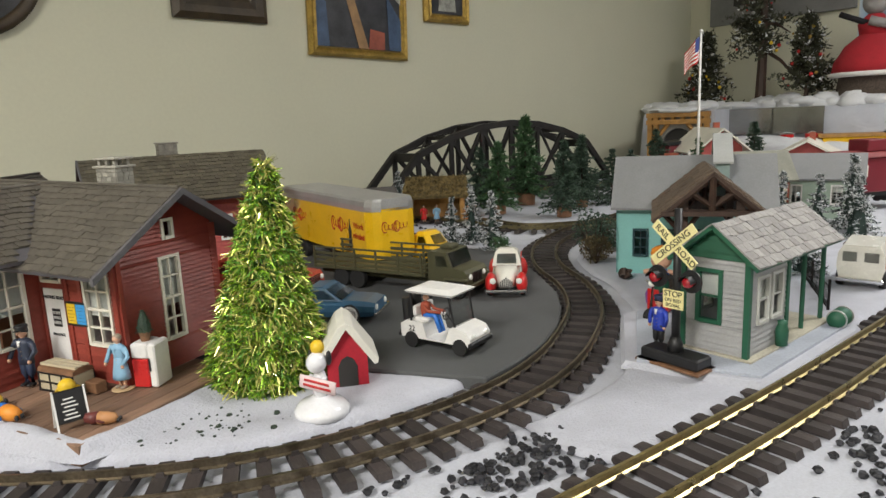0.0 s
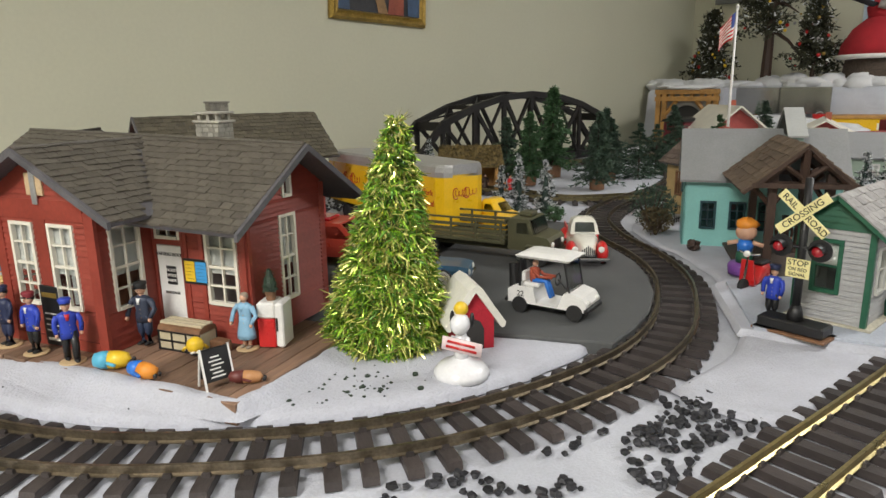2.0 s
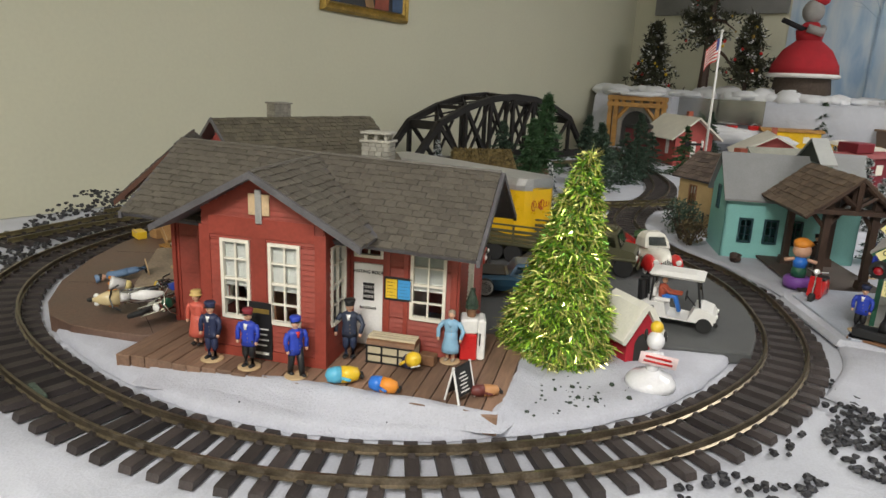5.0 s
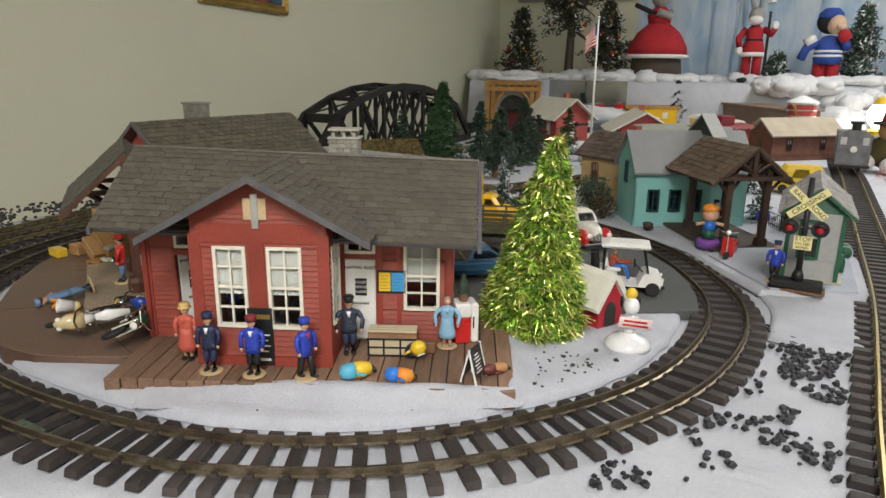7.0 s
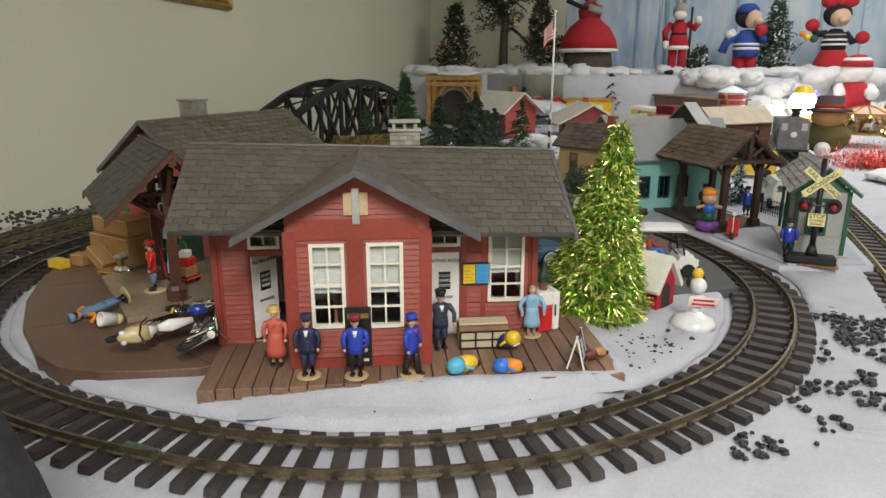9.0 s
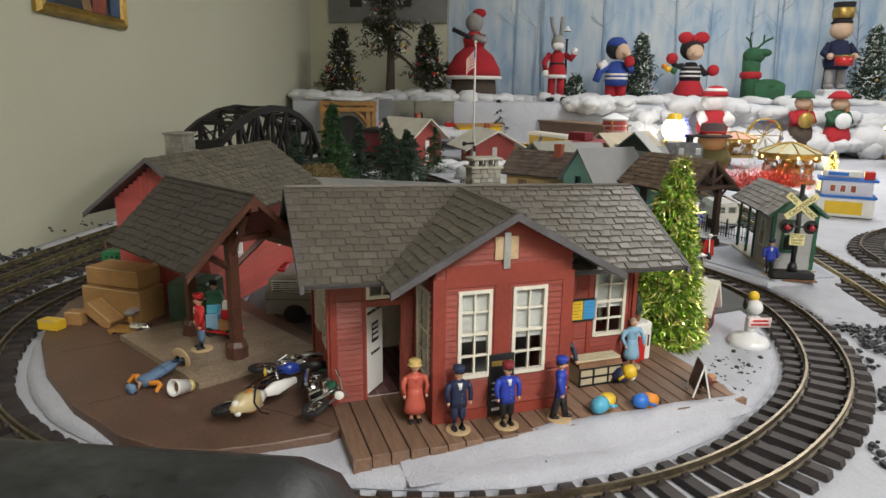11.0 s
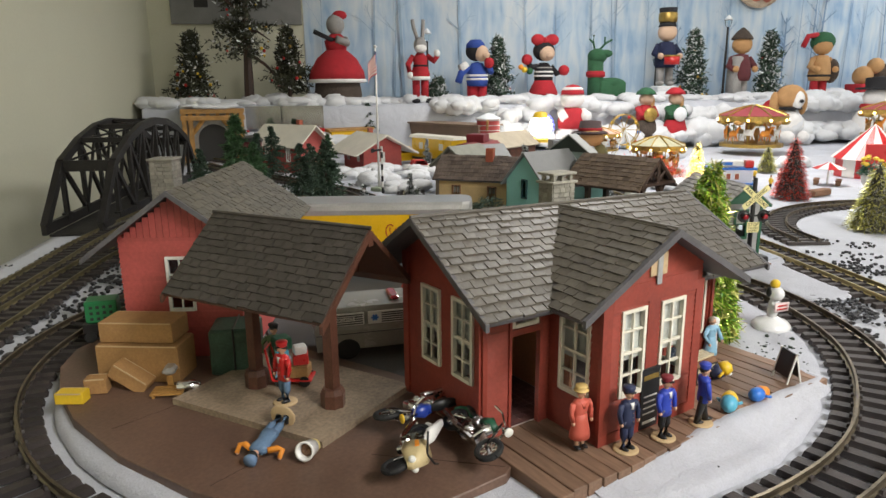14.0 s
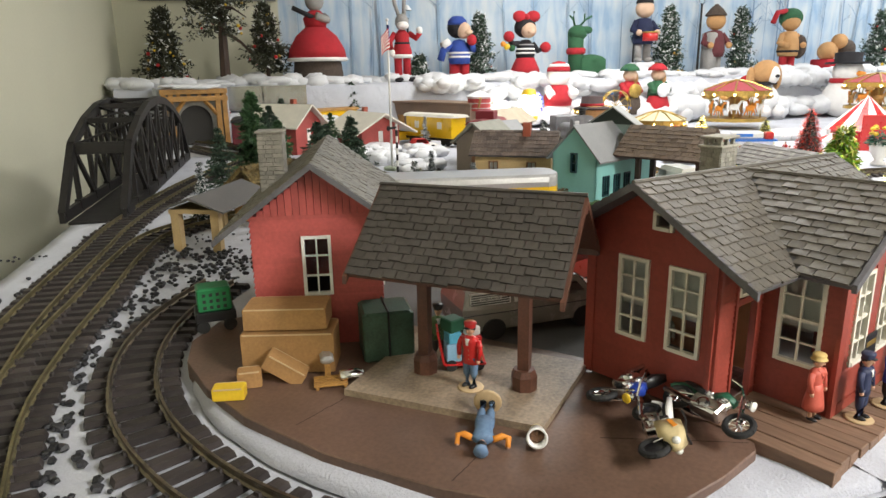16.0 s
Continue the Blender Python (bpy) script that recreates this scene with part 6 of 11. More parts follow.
def garland(material, count, seed, wide=0.0011, long=0.0125, loose=1.0, droop=0.05):
    """Foil blades standing out of the cone in every direction, in uneven tufts."""
    rnd = random.Random(seed)
    bm = bmesh.new()
    for _ in range(count):
        f = 1 - math.sqrt(rnd.random()) if rnd.random() < 0.88 else rnd.random()
        a = rnd.uniform(0, 2 * math.pi)
        z = 0.008 + 0.218 * f + 0.004 * math.sin(a * 2 + f * 70)
        tuft = noise.noise(Vector((math.cos(a) * 4, math.sin(a) * 4, z * 60)))
        r = (0.054 * (1 - f) ** 0.95 + 0.005) * (1 + 0.10 * tuft)
        o, w0 = Vector((math.cos(a), math.sin(a), 0)), Vector((-math.sin(a), math.cos(a), 0))
        p = o * r * rnd.uniform(0.82, 1.02) + UP * z
        d = (o * rnd.uniform(0.25, 1.0) + UP * rnd.gauss(-droop, 0.55) * loose + w0 * rnd.gauss(0, 0.7) * loose).normalized()
        ln = long * rnd.uniform(0.4, 1.2) * (1 - 0.35 * f)
        side_ = d.cross(Vector((rnd.uniform(-1, 1), rnd.uniform(-1, 1), rnd.uniform(-1, 1)))).normalized() * wide * rnd.uniform(0.6, 1.4)
        side2 = (side_ + Vector((rnd.uniform(-1, 1), rnd.uniform(-1, 1), rnd.uniform(-1, 1))) * 0.0006).normalized() * wide * 0.85
        q1, q2 = p + d * ln * 0.55, p + d * ln + Vector((rnd.uniform(-1, 1), rnd.uniform(-1, 1), rnd.uniform(-1.6, 0.4))) * ln * 0.22
        v = [bm.verts.new(p - side_), bm.verts.new(p + side_), bm.verts.new(q1 + side2), bm.verts.new(q1 - side2), bm.verts.new(q2 + side2 * 0.4), bm.verts.new(q2 - side2 * 0.4)]
        face(bm, v[:4])
        face(bm, (v[3], v[2], v[4], v[5]))
    tagged(part("tinsel", bm, material, tinsel), kind="stuff")


garland(M_TINSEL, 8000, 21, long=0.014, droop=0.4)
garland(mat("deep_green_tinsel", (0.10, 0.24, 0.03), 0.35, metal=0.4, var=0.3, scale=60, bump=0.0, piece=0.6), 7500, 24, long=0.013, droop=0.3)
garland(M_TINSELG, 2600, 22, wide=0.0008, long=0.019, loose=1.3)
garland(M_TINSELG, 2200, 25, wide=0.0011, long=0.018, loose=0.7, droop=0.9)
garland(mat("bright_foil", (0.86, 0.88, 0.5), 0.14, metal=1.0, var=0.1, bump=0.0, piece=0.3), 3000, 23, wide=0.0017, long=0.007, loose=2.0)
bm = bmesh.new()
rnd = random.Random(4)
for _ in range(14):
    d = Vector((rnd.uniform(-1, 1), rnd.uniform(-1, 1), rnd.uniform(0.1, 1.1))).normalized()
    cyl(bm, (0, 0, 0.222), Vector((0, 0, 0.222)) + d * 0.017, 0.0006, 0.0001, 4)
part("topper", bm, M_TINSELG, tinsel)

# ---- doghouse and white figurine ----
dog = thing("toy_doghouse", "red toy doghouse with a snow covered roof", "doghouse", turned(-0.103, 0.716, 0.0105, 12))
bm = bmesh.new()
a = [(-0.021, 0.0), (0.021, 0.0), (0.021, 0.034), (0.0, 0.063), (-0.021, 0.034)]
side(bm, a, -0.026, 0.026)
part("wall", bm, mat("red_felt", (0.42, 0.015, 0.03), 0.85, var=0.12, bump=0.6), dog)
# No opening is cut: a black arch panel paints the shade of the entrance.
bm = bmesh.new()
arch = [(-0.010, 0.0), (0.010, 0.0), (0.010, 0.022), (0.006, 0.030), (0.0, 0.033), (-0.006, 0.030), (-0.010, 0.022)]
side(bm, arch, -0.0268, -0.0255)
part("doorway", bm, M_DARK, dog)
for s in (-1, 1):
    bm = bmesh.new()
    roll = []
    for y in (-0.0325, -0.031, 0.031, 0.0325):
        k = 0.8 if abs(y) > 0.032 else 1.0
        roll.append([(s * 0.0275, y, 0.0235), (s * 0.031, y, 0.0245), (s * (0.0275 + 0.005 * k), y, 0.029), (s * 0.019, y, 0.0445 + 0.004 * k), (s * 0.008, y, 0.0625 + 0.003 * k), (0, y, 0.0675 + 0.003 * k), (0, y, 0.0635)])
    loft(bm, roll)
    part("snow_roof", bm, mat("felt_snow", (0.72, 0.70, 0.62), 0.9, var=0.06, bump=0.8), dog)
bm = bmesh.new()
q = sized(-0.115, 0.630, 0.0095, -112, 1.0)
rnd = random.Random(9)
lathe(bm, [(0.027, 0.0), (0.0265, 0.006), (0.021, 0.012), (0.012, 0.015), (0.008, 0.018), (0, 0.018)], 18, q, 0)
lathe(bm, [(0.006, 0.016), (0.0075, 0.024), (0.0068, 0.036), (0.0045, 0.043), (0, 0.043)], 14, q, 0)
ball(bm, (0.003, 0, 0.052), 0.0115, 0.0095, 0.0105, 14, 8, 0, q)
for s in (-1, 1):
    tube(bm, [(0.002, s * 0.0068, 0.038), (0.008, s * 0.009, 0.034)], 0.0028, 7, 0, q)
    ball(bm, (-0.003, s * 0.0098, 0.055), 0.0042, 0.0022, 0.0075, 8, 5, 1, q)
ball(bm, (0.0, 0, 0.066), 0.007, n=10, k=6, mi=2, m=q)
rbox(bm, 0.0095, 0.0115, -0.0195, 0.0195, 0.0265, 0.040, 0.0008, q @ pose(0, 0, 0, -7, 0, 0), 3)
for i in range(2):
    box(bm, 0.0115, 0.0119, -0.015 + i * 0.001, 0.015 - i * 0.002, 0.0295 + i * 0.005, 0.032 + i * 0.005, q @ pose(0, 0, 0, -7, 0, 0), 4)
solid("white_figurine", bm, [paint("glossy_white", (0.8, 0.8, 0.82), 0.2, coat=0.5), M_BLACK, M_TOYYEL, paint("sign_pink", (0.75, 0.6, 0.6), 0.4), M_RED], "glossy white figurine on a snow mound holding a banner", "figurine", smooth=True)

# ---- motorbikes ----
def motorbike(m, label, body, metal=M_CHROME, sport=False):
    """A toy motorcycle, standing along x; m may lay it down."""
    bike = thing("motorcycle", label, "motorcycle", m, "motorcycles")
    for x in (-0.031, 0.034):
        q = Matrix.Translation((x, 0, 0.0145)) @ pose(0, 0, 0, 90, 0, 0)
        bm = bmesh.new()
        tube(bm, [(0.0115 * math.cos(a), 0.0115 * math.sin(a), 0) for a in [k * math.pi / 10 for k in range(21)]], 0.0031, 8, 0, q)
        wh = part("wheel", bm, M_RUBBER, bike)
        bm = bmesh.new()
        if sport:
            lathe(bm, [(0.0085, -0.001), (0.0085, 0.001), (0.003, 0.002), (0, 0.002)], 12, q)
        else:
            for k in range(9):
                a = k * 2 * math.pi / 9
                cyl(bm, (0, 0, 0), (0.0095 * math.cos(a), 0.0095 * math.sin(a), 0), 0.0005, n=4, m=q)
            tube(bm, [(0.0093 * math.cos(a), 0.0093 * math.sin(a), 0) for a in [k * math.pi / 8 for k in range(17)]], 0.0011, 6, 0, q)
            lathe(bm, [(0.0028, -0.003), (0.0028, 0.003), (0, 0.003)], 8, q)
        part("rim", bm, M_BLACK if sport else metal, wh)
    bm = bmesh.new()
    rbox(bm, -0.016, 0.015, -0.0075, 0.0075, 0.009, 0.025, 0.002)
    for s in (-1, 1):
        lathe(bm, [(0.0058, 0), (0.0058, 0.002), (0.003, 0.003), (0, 0.003)], 12, pose(-0.002, s * 0.0075, 0.015, -90 * s, 0, 0))
    for x in (-0.005, 0.006):
        cyl(bm, (x, 0, 0.018), (x * 1.8, 0, 0.032), 0.0062, 0.0054, 10)
    part("engine", bm, metal, bike)
    bm = bmesh.new()
    loft(bm, [ring_at(-0.004, 0.004, 0.029, 0.035), ring_at(0.006, 0.0065, 0.029, 0.040), ring_at(0.017, 0.003, 0.031, 0.037)])
    part("tank", bm, body, bike, smooth=True)
    bm = bmesh.new()
    loft(bm, [ring_at(-0.036, 0.003, 0.031, 0.036), ring_at(-0.02, 0.006, 0.028, 0.033), ring_at(-0.004, 0.004, 0.029, 0.033)])
    part("seat", bm, M_BLACK, bike, smooth=True)
    bm = bmesh.new()
    for s in (-1, 1):
        cyl(bm, (0.034, s * 0.0052, 0.0145), (0.020, s * 0.0045, 0.041), 0.0013, n=6)
    part("fork", bm, metal, bike)
    bm = bmesh.new()
    tube(bm, [(0.008, -0.017, 0.045), (0.017, -0.012, 0.046), (0.02, 0, 0.043), (0.017, 0.012, 0.046), (0.008, 0.017, 0.045)], 0.0011, 6)
    part("handlebar", bm, metal if not sport else M_BLACK, bike)
    bm = bmesh.new()
    for s in (-1, 1):
        tube(bm, [(0.01, s * 0.006, 0.014), (-0.01, s * 0.008, 0.009), (-0.042, s * 0.008, 0.011)], [0.0018, 0.0026, 0.0032], 8)
    part("exhaust", bm, metal, bike)
    bm = bmesh.new()
    tube(bm, [(-0.031 + 0.0165 * math.cos(a), 0, 0.0145 + 0.0165 * math.sin(a)) for a in [0.6 + k * 0.3 for k in range(8)]], 0.0026, 6)
    part("fender", bm, body, bike)
    if sport:
        bm = bmesh.new()
        loft(bm, [ring_at(0.008, 0.011, 0.018, 0.042), ring_at(0.024, 0.010, 0.02, 0.043), ring_at(0.034, 0.006, 0.027, 0.039), ring_at(0.041, 0.0025, 0.03, 0.035)])
        part("fairing", bm, paint("fairing_cream", (0.62, 0.50, 0.27), 0.3, coat=0.5), bike, "cream racing fairing", smooth=True)
        for s in (-1, 1):
            bm = bmesh.new()
            loft(bm, [[(0.010, s * 0.0112, 0.030), (0.022, s * 0.0104, 0.034), (0.020, s * 0.0102, 0.038), (0.010, s * 0.0108, 0.034)], [(0.010, s * 0.0118, 0.030), (0.022, s * 0.011, 0.034), (0.020, s * 0.0108, 0.038), (0.010, s * 0.0114, 0.034)]])
            part("flash", bm, M_ORANGE, bike, "orange painted flash")
        for s in (-1, 1):
            bm = bmesh.new()
            ball(bm, (0.0355, s * 0.005, 0.034), 0.0038)
            part("headlight", bm, M_LENS, bike)
        bm = bmesh.new()
        loft(bm, [ring_at(-0.046, 0.0035, 0.036, 0.040), ring_at(-0.02, 0.0075, 0.032, 0.037), ring_at(-0.006, 0.004, 0.03, 0.035)])
        part("tail", bm, M_WHITE, bike, smooth=True)
    else:
        bm = bmesh.new()
        ball(bm, (0.027, 0, 0.04), 0.0048)
        lamp = part("headlight", bm, metal, bike)
        bm = bmesh.new()
        lathe(bm, [(0.0046, 0.0), (0.0046, 0.0012), (0.002, 0.0022), (0, 0.0024)], 12, pose(0.030, 0, 0.04, 0, 90, 0))
        part("lens", bm, M_TOYYEL if body.name.startswith("bike_blue") else M_LENS, lamp)
        bm = bmesh.new()
        for p0, p1 in (((0.020, 0.0, 0.040), (-0.004, 0.0, 0.030)), ((-0.004, 0.0, 0.030), (-0.031, 0.006, 0.0145)), ((-0.012, 0.006, 0.012), (0.012, 0.006, 0.012)), ((0.016, 0, 0.036), (0.012, 0, 0.012))):
            for s in (-1, 1):
                cyl(bm, (p0[0], s * p0[1], p0[2]), (p1[0], s * p1[1], p1[2]), 0.0011, n=6)
        part("frame", bm, metal, bike)
        for x in (-0.005, 0.006):
            for k in range(5):
                bm = bmesh.new()
                lathe(bm, [(0.0066, 0.0), (0.0072, 0.0004), (0.0066, 0.0008)], 12, pose(x * (1 + k * 0.12), 0, 0.020 + 0.0024 * k))
                part("cooling_fin", bm, metal, bike)
    return bike


LAY = lambda x, y, z, yaw, lean, k=1.0: turned(x, y, z, yaw) @ pose(0, 0, 0, lean, 0, 0) @ Matrix.Diagonal((k, k, k, 1))
motorbike(LAY(-0.7056, 0.8755, 0.0375, 196, -74, 0.9), "cream and white toy racing motorcycle lying on its side", M_WHITE, sport=True)
motorbike(LAY(-0.626, 0.910, 0.0395, 152, -78, 1.0), "blue toy dirt motorcycle lying on its side", paint("bike_blue", (0.02, 0.05, 0.3), 0.3))
motorbike(LAY(-0.6645, 0.832, 0.0375, -122, -68, 0.95), "black and chrome toy chopper motorcycle tipped over", M_GREEN)

# ---- freight yard ----
def carton(m, sx, sy, sz, label="brown cardboard carton with pale worn edges", material=None):
    box_ = thing("carton", label, "carton", m, "cartons")
    bm = bmesh.new()
    rbox(bm, -sx / 2, sx / 2, -sy / 2, sy / 2, 0, sz, 0.0009)
    part("body", bm, material or M_CARD, box_)
    bm = bmesh.new()
    for s in (-1, 1):
        box(bm, -sx / 2 + 0.002, sx / 2 - 0.002, s * sy / 2 - 0.0006, s * sy / 2 + 0.0002, sz - 0.0012, sz + 0.0002)
    part("worn_edge", bm, paint("card_edge", (0.58, 0.42, 0.24), 0.8), box_)
    return box_


YB = 0.0208
carton(turned(-0.692, 1.245, YB, -62), 0.098, 0.045, 0.044)
carton(turned(-0.688, 1.250, YB + 0.0455, -62), 0.088, 0.042, 0.024)
carton(turned(-0.727, 1.232, YB + 0.006, -62) @ pose(0, 0, 0, 0, 33, 0), 0.045, 0.022, 0.017)
carton(turned(-0.752, 1.252, YB, -50), 0.024, 0.015, 0.018)
carton(turned(-0.781, 1.252, YB, -58), 0.031, 0.016, 0.013, "small yellow carton on the brown board", M_TOYYEL)
tarp = thing("tarp_bundle", "large crate wrapped in dark green tarp with rope", "crate", turned(-0.622, 1.168, YB, -50))
bm = bmesh.new()
rbox(bm, -0.028, 0.028, -0.026, 0.026, 0, 0.057, 0.003)
part("cover", bm, M_TARP, tarp)
bm = bmesh.new()
for p0, p1 in (((0, -0.0265, 0.002), (0, -0.0268, 0.0575)), ((0, -0.0268, 0.0575), (0, 0.0268, 0.0575)), ((0, 0.0268, 0.0575), (0, 0.0265, 0.002))):
    cyl(bm, p0, p1, 0.0012, n=6)
part("rope", bm, M_BLACK, tarp)
pallet = thing("pallet", "small yellowish wooden pallet on the board", "pallet", turned(-0.715, 1.178, YB, -52))
for i in range(4):
    bm = bmesh.new()
    box(bm, -0.017, 0.017, -0.011 + i * 0.006, -0.0065 + i * 0.006, 0.003, 0.005)
    part("slat", bm, M_TIMBER, pallet)
for x in (-0.015, 0.013):
    bm = bmesh.new()
    box(bm, x, x + 0.003, -0.011, 0.012, 0, 0.003)
    part("bearer", bm, M_TIMBER, pallet)
bm = bmesh.new()
q = turned(-0.700, 1.163, YB + 0.007, -45) @ pose(0, 0, 0, 0, 90, 0)
lathe(bm, [(0.0055, -0.012), (0.0068, -0.011), (0.0068, 0.007), (0.0042, 0.010), (0.0045, 0.013), (0, 0.013)], 14, q)
solid("milk_can", bm, M_CHROME, "shiny metal milk can lying on its side", "milk can", smooth=True)
bm = bmesh.new()
for s in (-1, 1):
    box(bm, -0.003, 0.003, s * 0.010 - 0.002, s * 0.010 + 0.002, 0, 0.016, turned(-0.694, 1.198, YB, -50))
rbox(bm, -0.007, 0.007, -0.016, 0.016, 0.0155, 0.024, 0.003, turned(-0.694, 1.198, YB, -50), 1)
solid("saddle_stand", bm, [M_TIMBER, M_SILVER], "small wooden trestle with a grey bundle", "trestle")
stall = thing("baggage_cart", "black wheeled cart with green box on top", "cart", turned(-0.645, 1.405, 0.0208, -40))
bm = bmesh.new()
rbox(bm, -0.024, 0.024, -0.018, 0.018, 0.014, 0.026, 0.001)
part("bed", bm, M_BLACK, stall)
four_wheels(stall, (-0.016, 0.016), 0.016, 0.008, 0.004, hub=M_BLACK)
gbox = thing("green_box", "bright green slatted plastic box on the cart", "box", turned(-0.645, 1.405, 0.0472, -40))
bm = bmesh.new()
rbox(bm, -0.02, 0.02, -0.016, 0.016, 0, 0.03, 0.002)
part("body", bm, paint("box_green", (0.02, 0.2, 0.07), 0.4), gbox)
bm = bmesh.new()
for i in range(4):
    for j in range(3):
        box(bm, -0.014 + i * 0.008, -0.010 + i * 0.008, -0.0164, -0.0159, 0.004 + j * 0.008, 0.008 + j * 0.008)
part("slot", bm, M_DARK, gbox)
luggage = thing("luggage_cart", "red hand cart piled with coloured parcels", "cart", turned(-0.632, 1.066, 0.0276, -60))
bm = bmesh.new()
rbox(bm, -0.022, 0.022, -0.013, 0.013, 0.006, 0.009, 0.001)
part("platform", bm, M_RED, luggage)
bm = bmesh.new()
tube(bm, [(-0.022, -0.011, 0.008), (-0.028, -0.011, 0.044), (-0.028, 0.011, 0.044), (-0.022, 0.011, 0.008)], 0.0013, 6)
part("handle", bm, M_RED, luggage)
four_wheels(luggage, (-0.014, 0.014), 0.011, 0.006, 0.003)
for k, (x, y, z, sx, sy, sz, material) in enumerate(((0.008, 0.0, 0.0092, 0.02, 0.02, 0.014, M_CARD), (-0.012, 0.0, 0.0092, 0.016, 0.02, 0.02, M_SKY), (0.008, 0.002, 0.0234, 0.017, 0.017, 0.012, M_RED), (-0.012, -0.002, 0.0294, 0.014, 0.015, 0.012, M_AQUA), (0.008, 0.0, 0.0356, 0.014, 0.012, 0.010, M_WHITE), (-0.012, 0.0, 0.0416, 0.018, 0.018, 0.014, M_GREEN))):
    bm = bmesh.new()
    rbox(bm, -sx / 2, sx / 2, -sy / 2, sy / 2, 0, sz, 0.0012, turned(-0.632, 1.066, 0.0276, -60) @ turned(x, y, z, k * 7))
    solid("parcel", bm, material, "small coloured parcel on the luggage cart", "parcel", group="parcels")
bm = bmesh.new()
rbox(bm, -0.03, 0.03, -0.005, 0.005, 0, 0.0025, 0.0005, turned(-0.53, 0.955, 0.0146, -15))
solid("white_strip", bm, M_WHITE, "thin white strip on the road beside the station", "strip")

# ---- crossing signal ----
SIG = sized(0.2495, 0.710, 0.0148, -143, 0.96)
signal = thing("crossing_signal", "railroad crossing signal with crossbuck and red lamps", "railroad signal", SIG)
bm = bmesh.new()
rbox(bm, -0.014, 0.014, -0.036, 0.036, 0.0, 0.013, 0.002)
part("base", bm, M_BLACK, signal)
bm = bmesh.new()
rbox(bm, -0.018, 0.018, -0.04, 0.04, -0.003, 0.0, 0.0005)
part("base_plate", bm, M_MIDBROWN, signal)
bm = bmesh.new()
cyl(bm, (0, 0, 0.013), (0, 0, 0.172), 0.0048, 0.004, 12)
lathe(bm, [(0.009, 0.013), (0.008, 0.022), (0.005, 0.03), (0, 0.03)], 12)
part("mast", bm, M_BLACK, signal, smooth=True)
FRONT = frame_of(Matrix(), (0, 1, 0), (1, 0, 0), (0.0055, 0, 0))
M_INK = paint("sign_ink", (0.02, 0.02, 0.015), 0.6)
for k, ang in enumerate((40, -40)):
    q = FRONT @ Matrix.Translation((0, 0.0015 * k, 0.134)) @ pose(0, 0, 0, 0, ang, 0)
    bm = bmesh.new()
    box(bm, -0.0325, 0.0325, 0, 0.0014, -0.0056, 0.0056, q)
    arm = part("crossbuck_arm", bm, M_SIGN, signal, "cream yellow board with black capitals")
    o = 0.0016
    if k == 0:
        word("RAIL", 0.0098, on_wall(q, -0.0188, 0, o), M_INK, arm)
        word("ROAD", 0.0098, on_wall(q, 0.0188, 0, o), M_INK, arm)
    else:
        word("CROSSING", 0.0098, on_wall(q, 0, 0, o), M_INK, arm, squeeze=1.08)
bm = bmesh.new()
cyl(bm, (0.002, -0.02, 0.096), (0.002, 0.02, 0.096), 0.002, n=8)
part("crossarm", bm, M_BLACK, signal)
for s in (-1, 1):
    bm = bmesh.new()
    lathe(bm, [(0.0125, 0.0), (0.0125, 0.0016), (0.006, 0.0018), (0, 0.0018)], 20, pose(0.004, s * 0.0205, 0.096, 0, 90, 0))
    disc = part("lamp_disc", bm, M_BLACK, signal)
    bm = bmesh.new()
    lathe(bm, [(0.0062, 0.0018), (0.0062, 0.008), (0.005, 0.0105), (0.002, 0.0118), (0, 0.012)], 16, pose(0.004, s * 0.0205, 0.096, 0, 90, 0))
    part("red_lamp", bm, M_LAMPRED, disc, "glossy red lamp lens", smooth=True)
    bm = bmesh.new()
    pts = []
    for r, x in ((0.0078, 0.0018), (0.0074, 0.014)):
        pts.append([(0.004 + x, s * 0.0205 + r * math.cos(a), 0.096 + r * math.sin(a)) for a in [math.pi * k / 8 for k in range(9)]])
    skin(bm, [[bm.verts.new(p) for p in r] for r in pts], False, False)
    part("hood", bm, M_BLACK, disc)
bm = bmesh.new()
box(bm, -0.0125, 0.0125, 0.0, 0.0012, 0.0625, 0.0835, FRONT)
sg = part("stop_sign", bm, M_SIGN, signal, "cream yellow plate with black lettering")
for text, z, size in (("STOP", 0.0789, 0.0092), ("ON RED", 0.0718, 0.0054), ("SIGNAL", 0.0662, 0.0054)):
    word(text, size, on_wall(FRONT, 0, z, 0.0014), M_INK, sg)

# ---- snow pads and boards on the right ----
pad = [(0.075, 0.60), (0.11, 0.545), (0.155, 0.525), (0.20, 0.57), (0.33, 0.67), (0.50, 0.815), (0.70, 0.985), (0.9, 1.17), (0.86, 1.35), (0.55, 1.45), (0.36, 1.44), (0.275, 1.35), (0.258, 1.22), (0.276, 1.07), (0.268, 0.93), (0.235, 0.81), (0.185, 0.70), (0.125, 0.64)]
mx, my = sum(p[0] for p in pad) / len(pad), sum(p[1] for p in pad) / len(pad)
ring = [p for p, d in spline(pad + [pad[0]], 0.03)]
bm = bmesh.new()
rings = []
turn = sum(a.x * b.y - b.x * a.y for a, b in zip(ring, ring[1:] + ring[:1]))
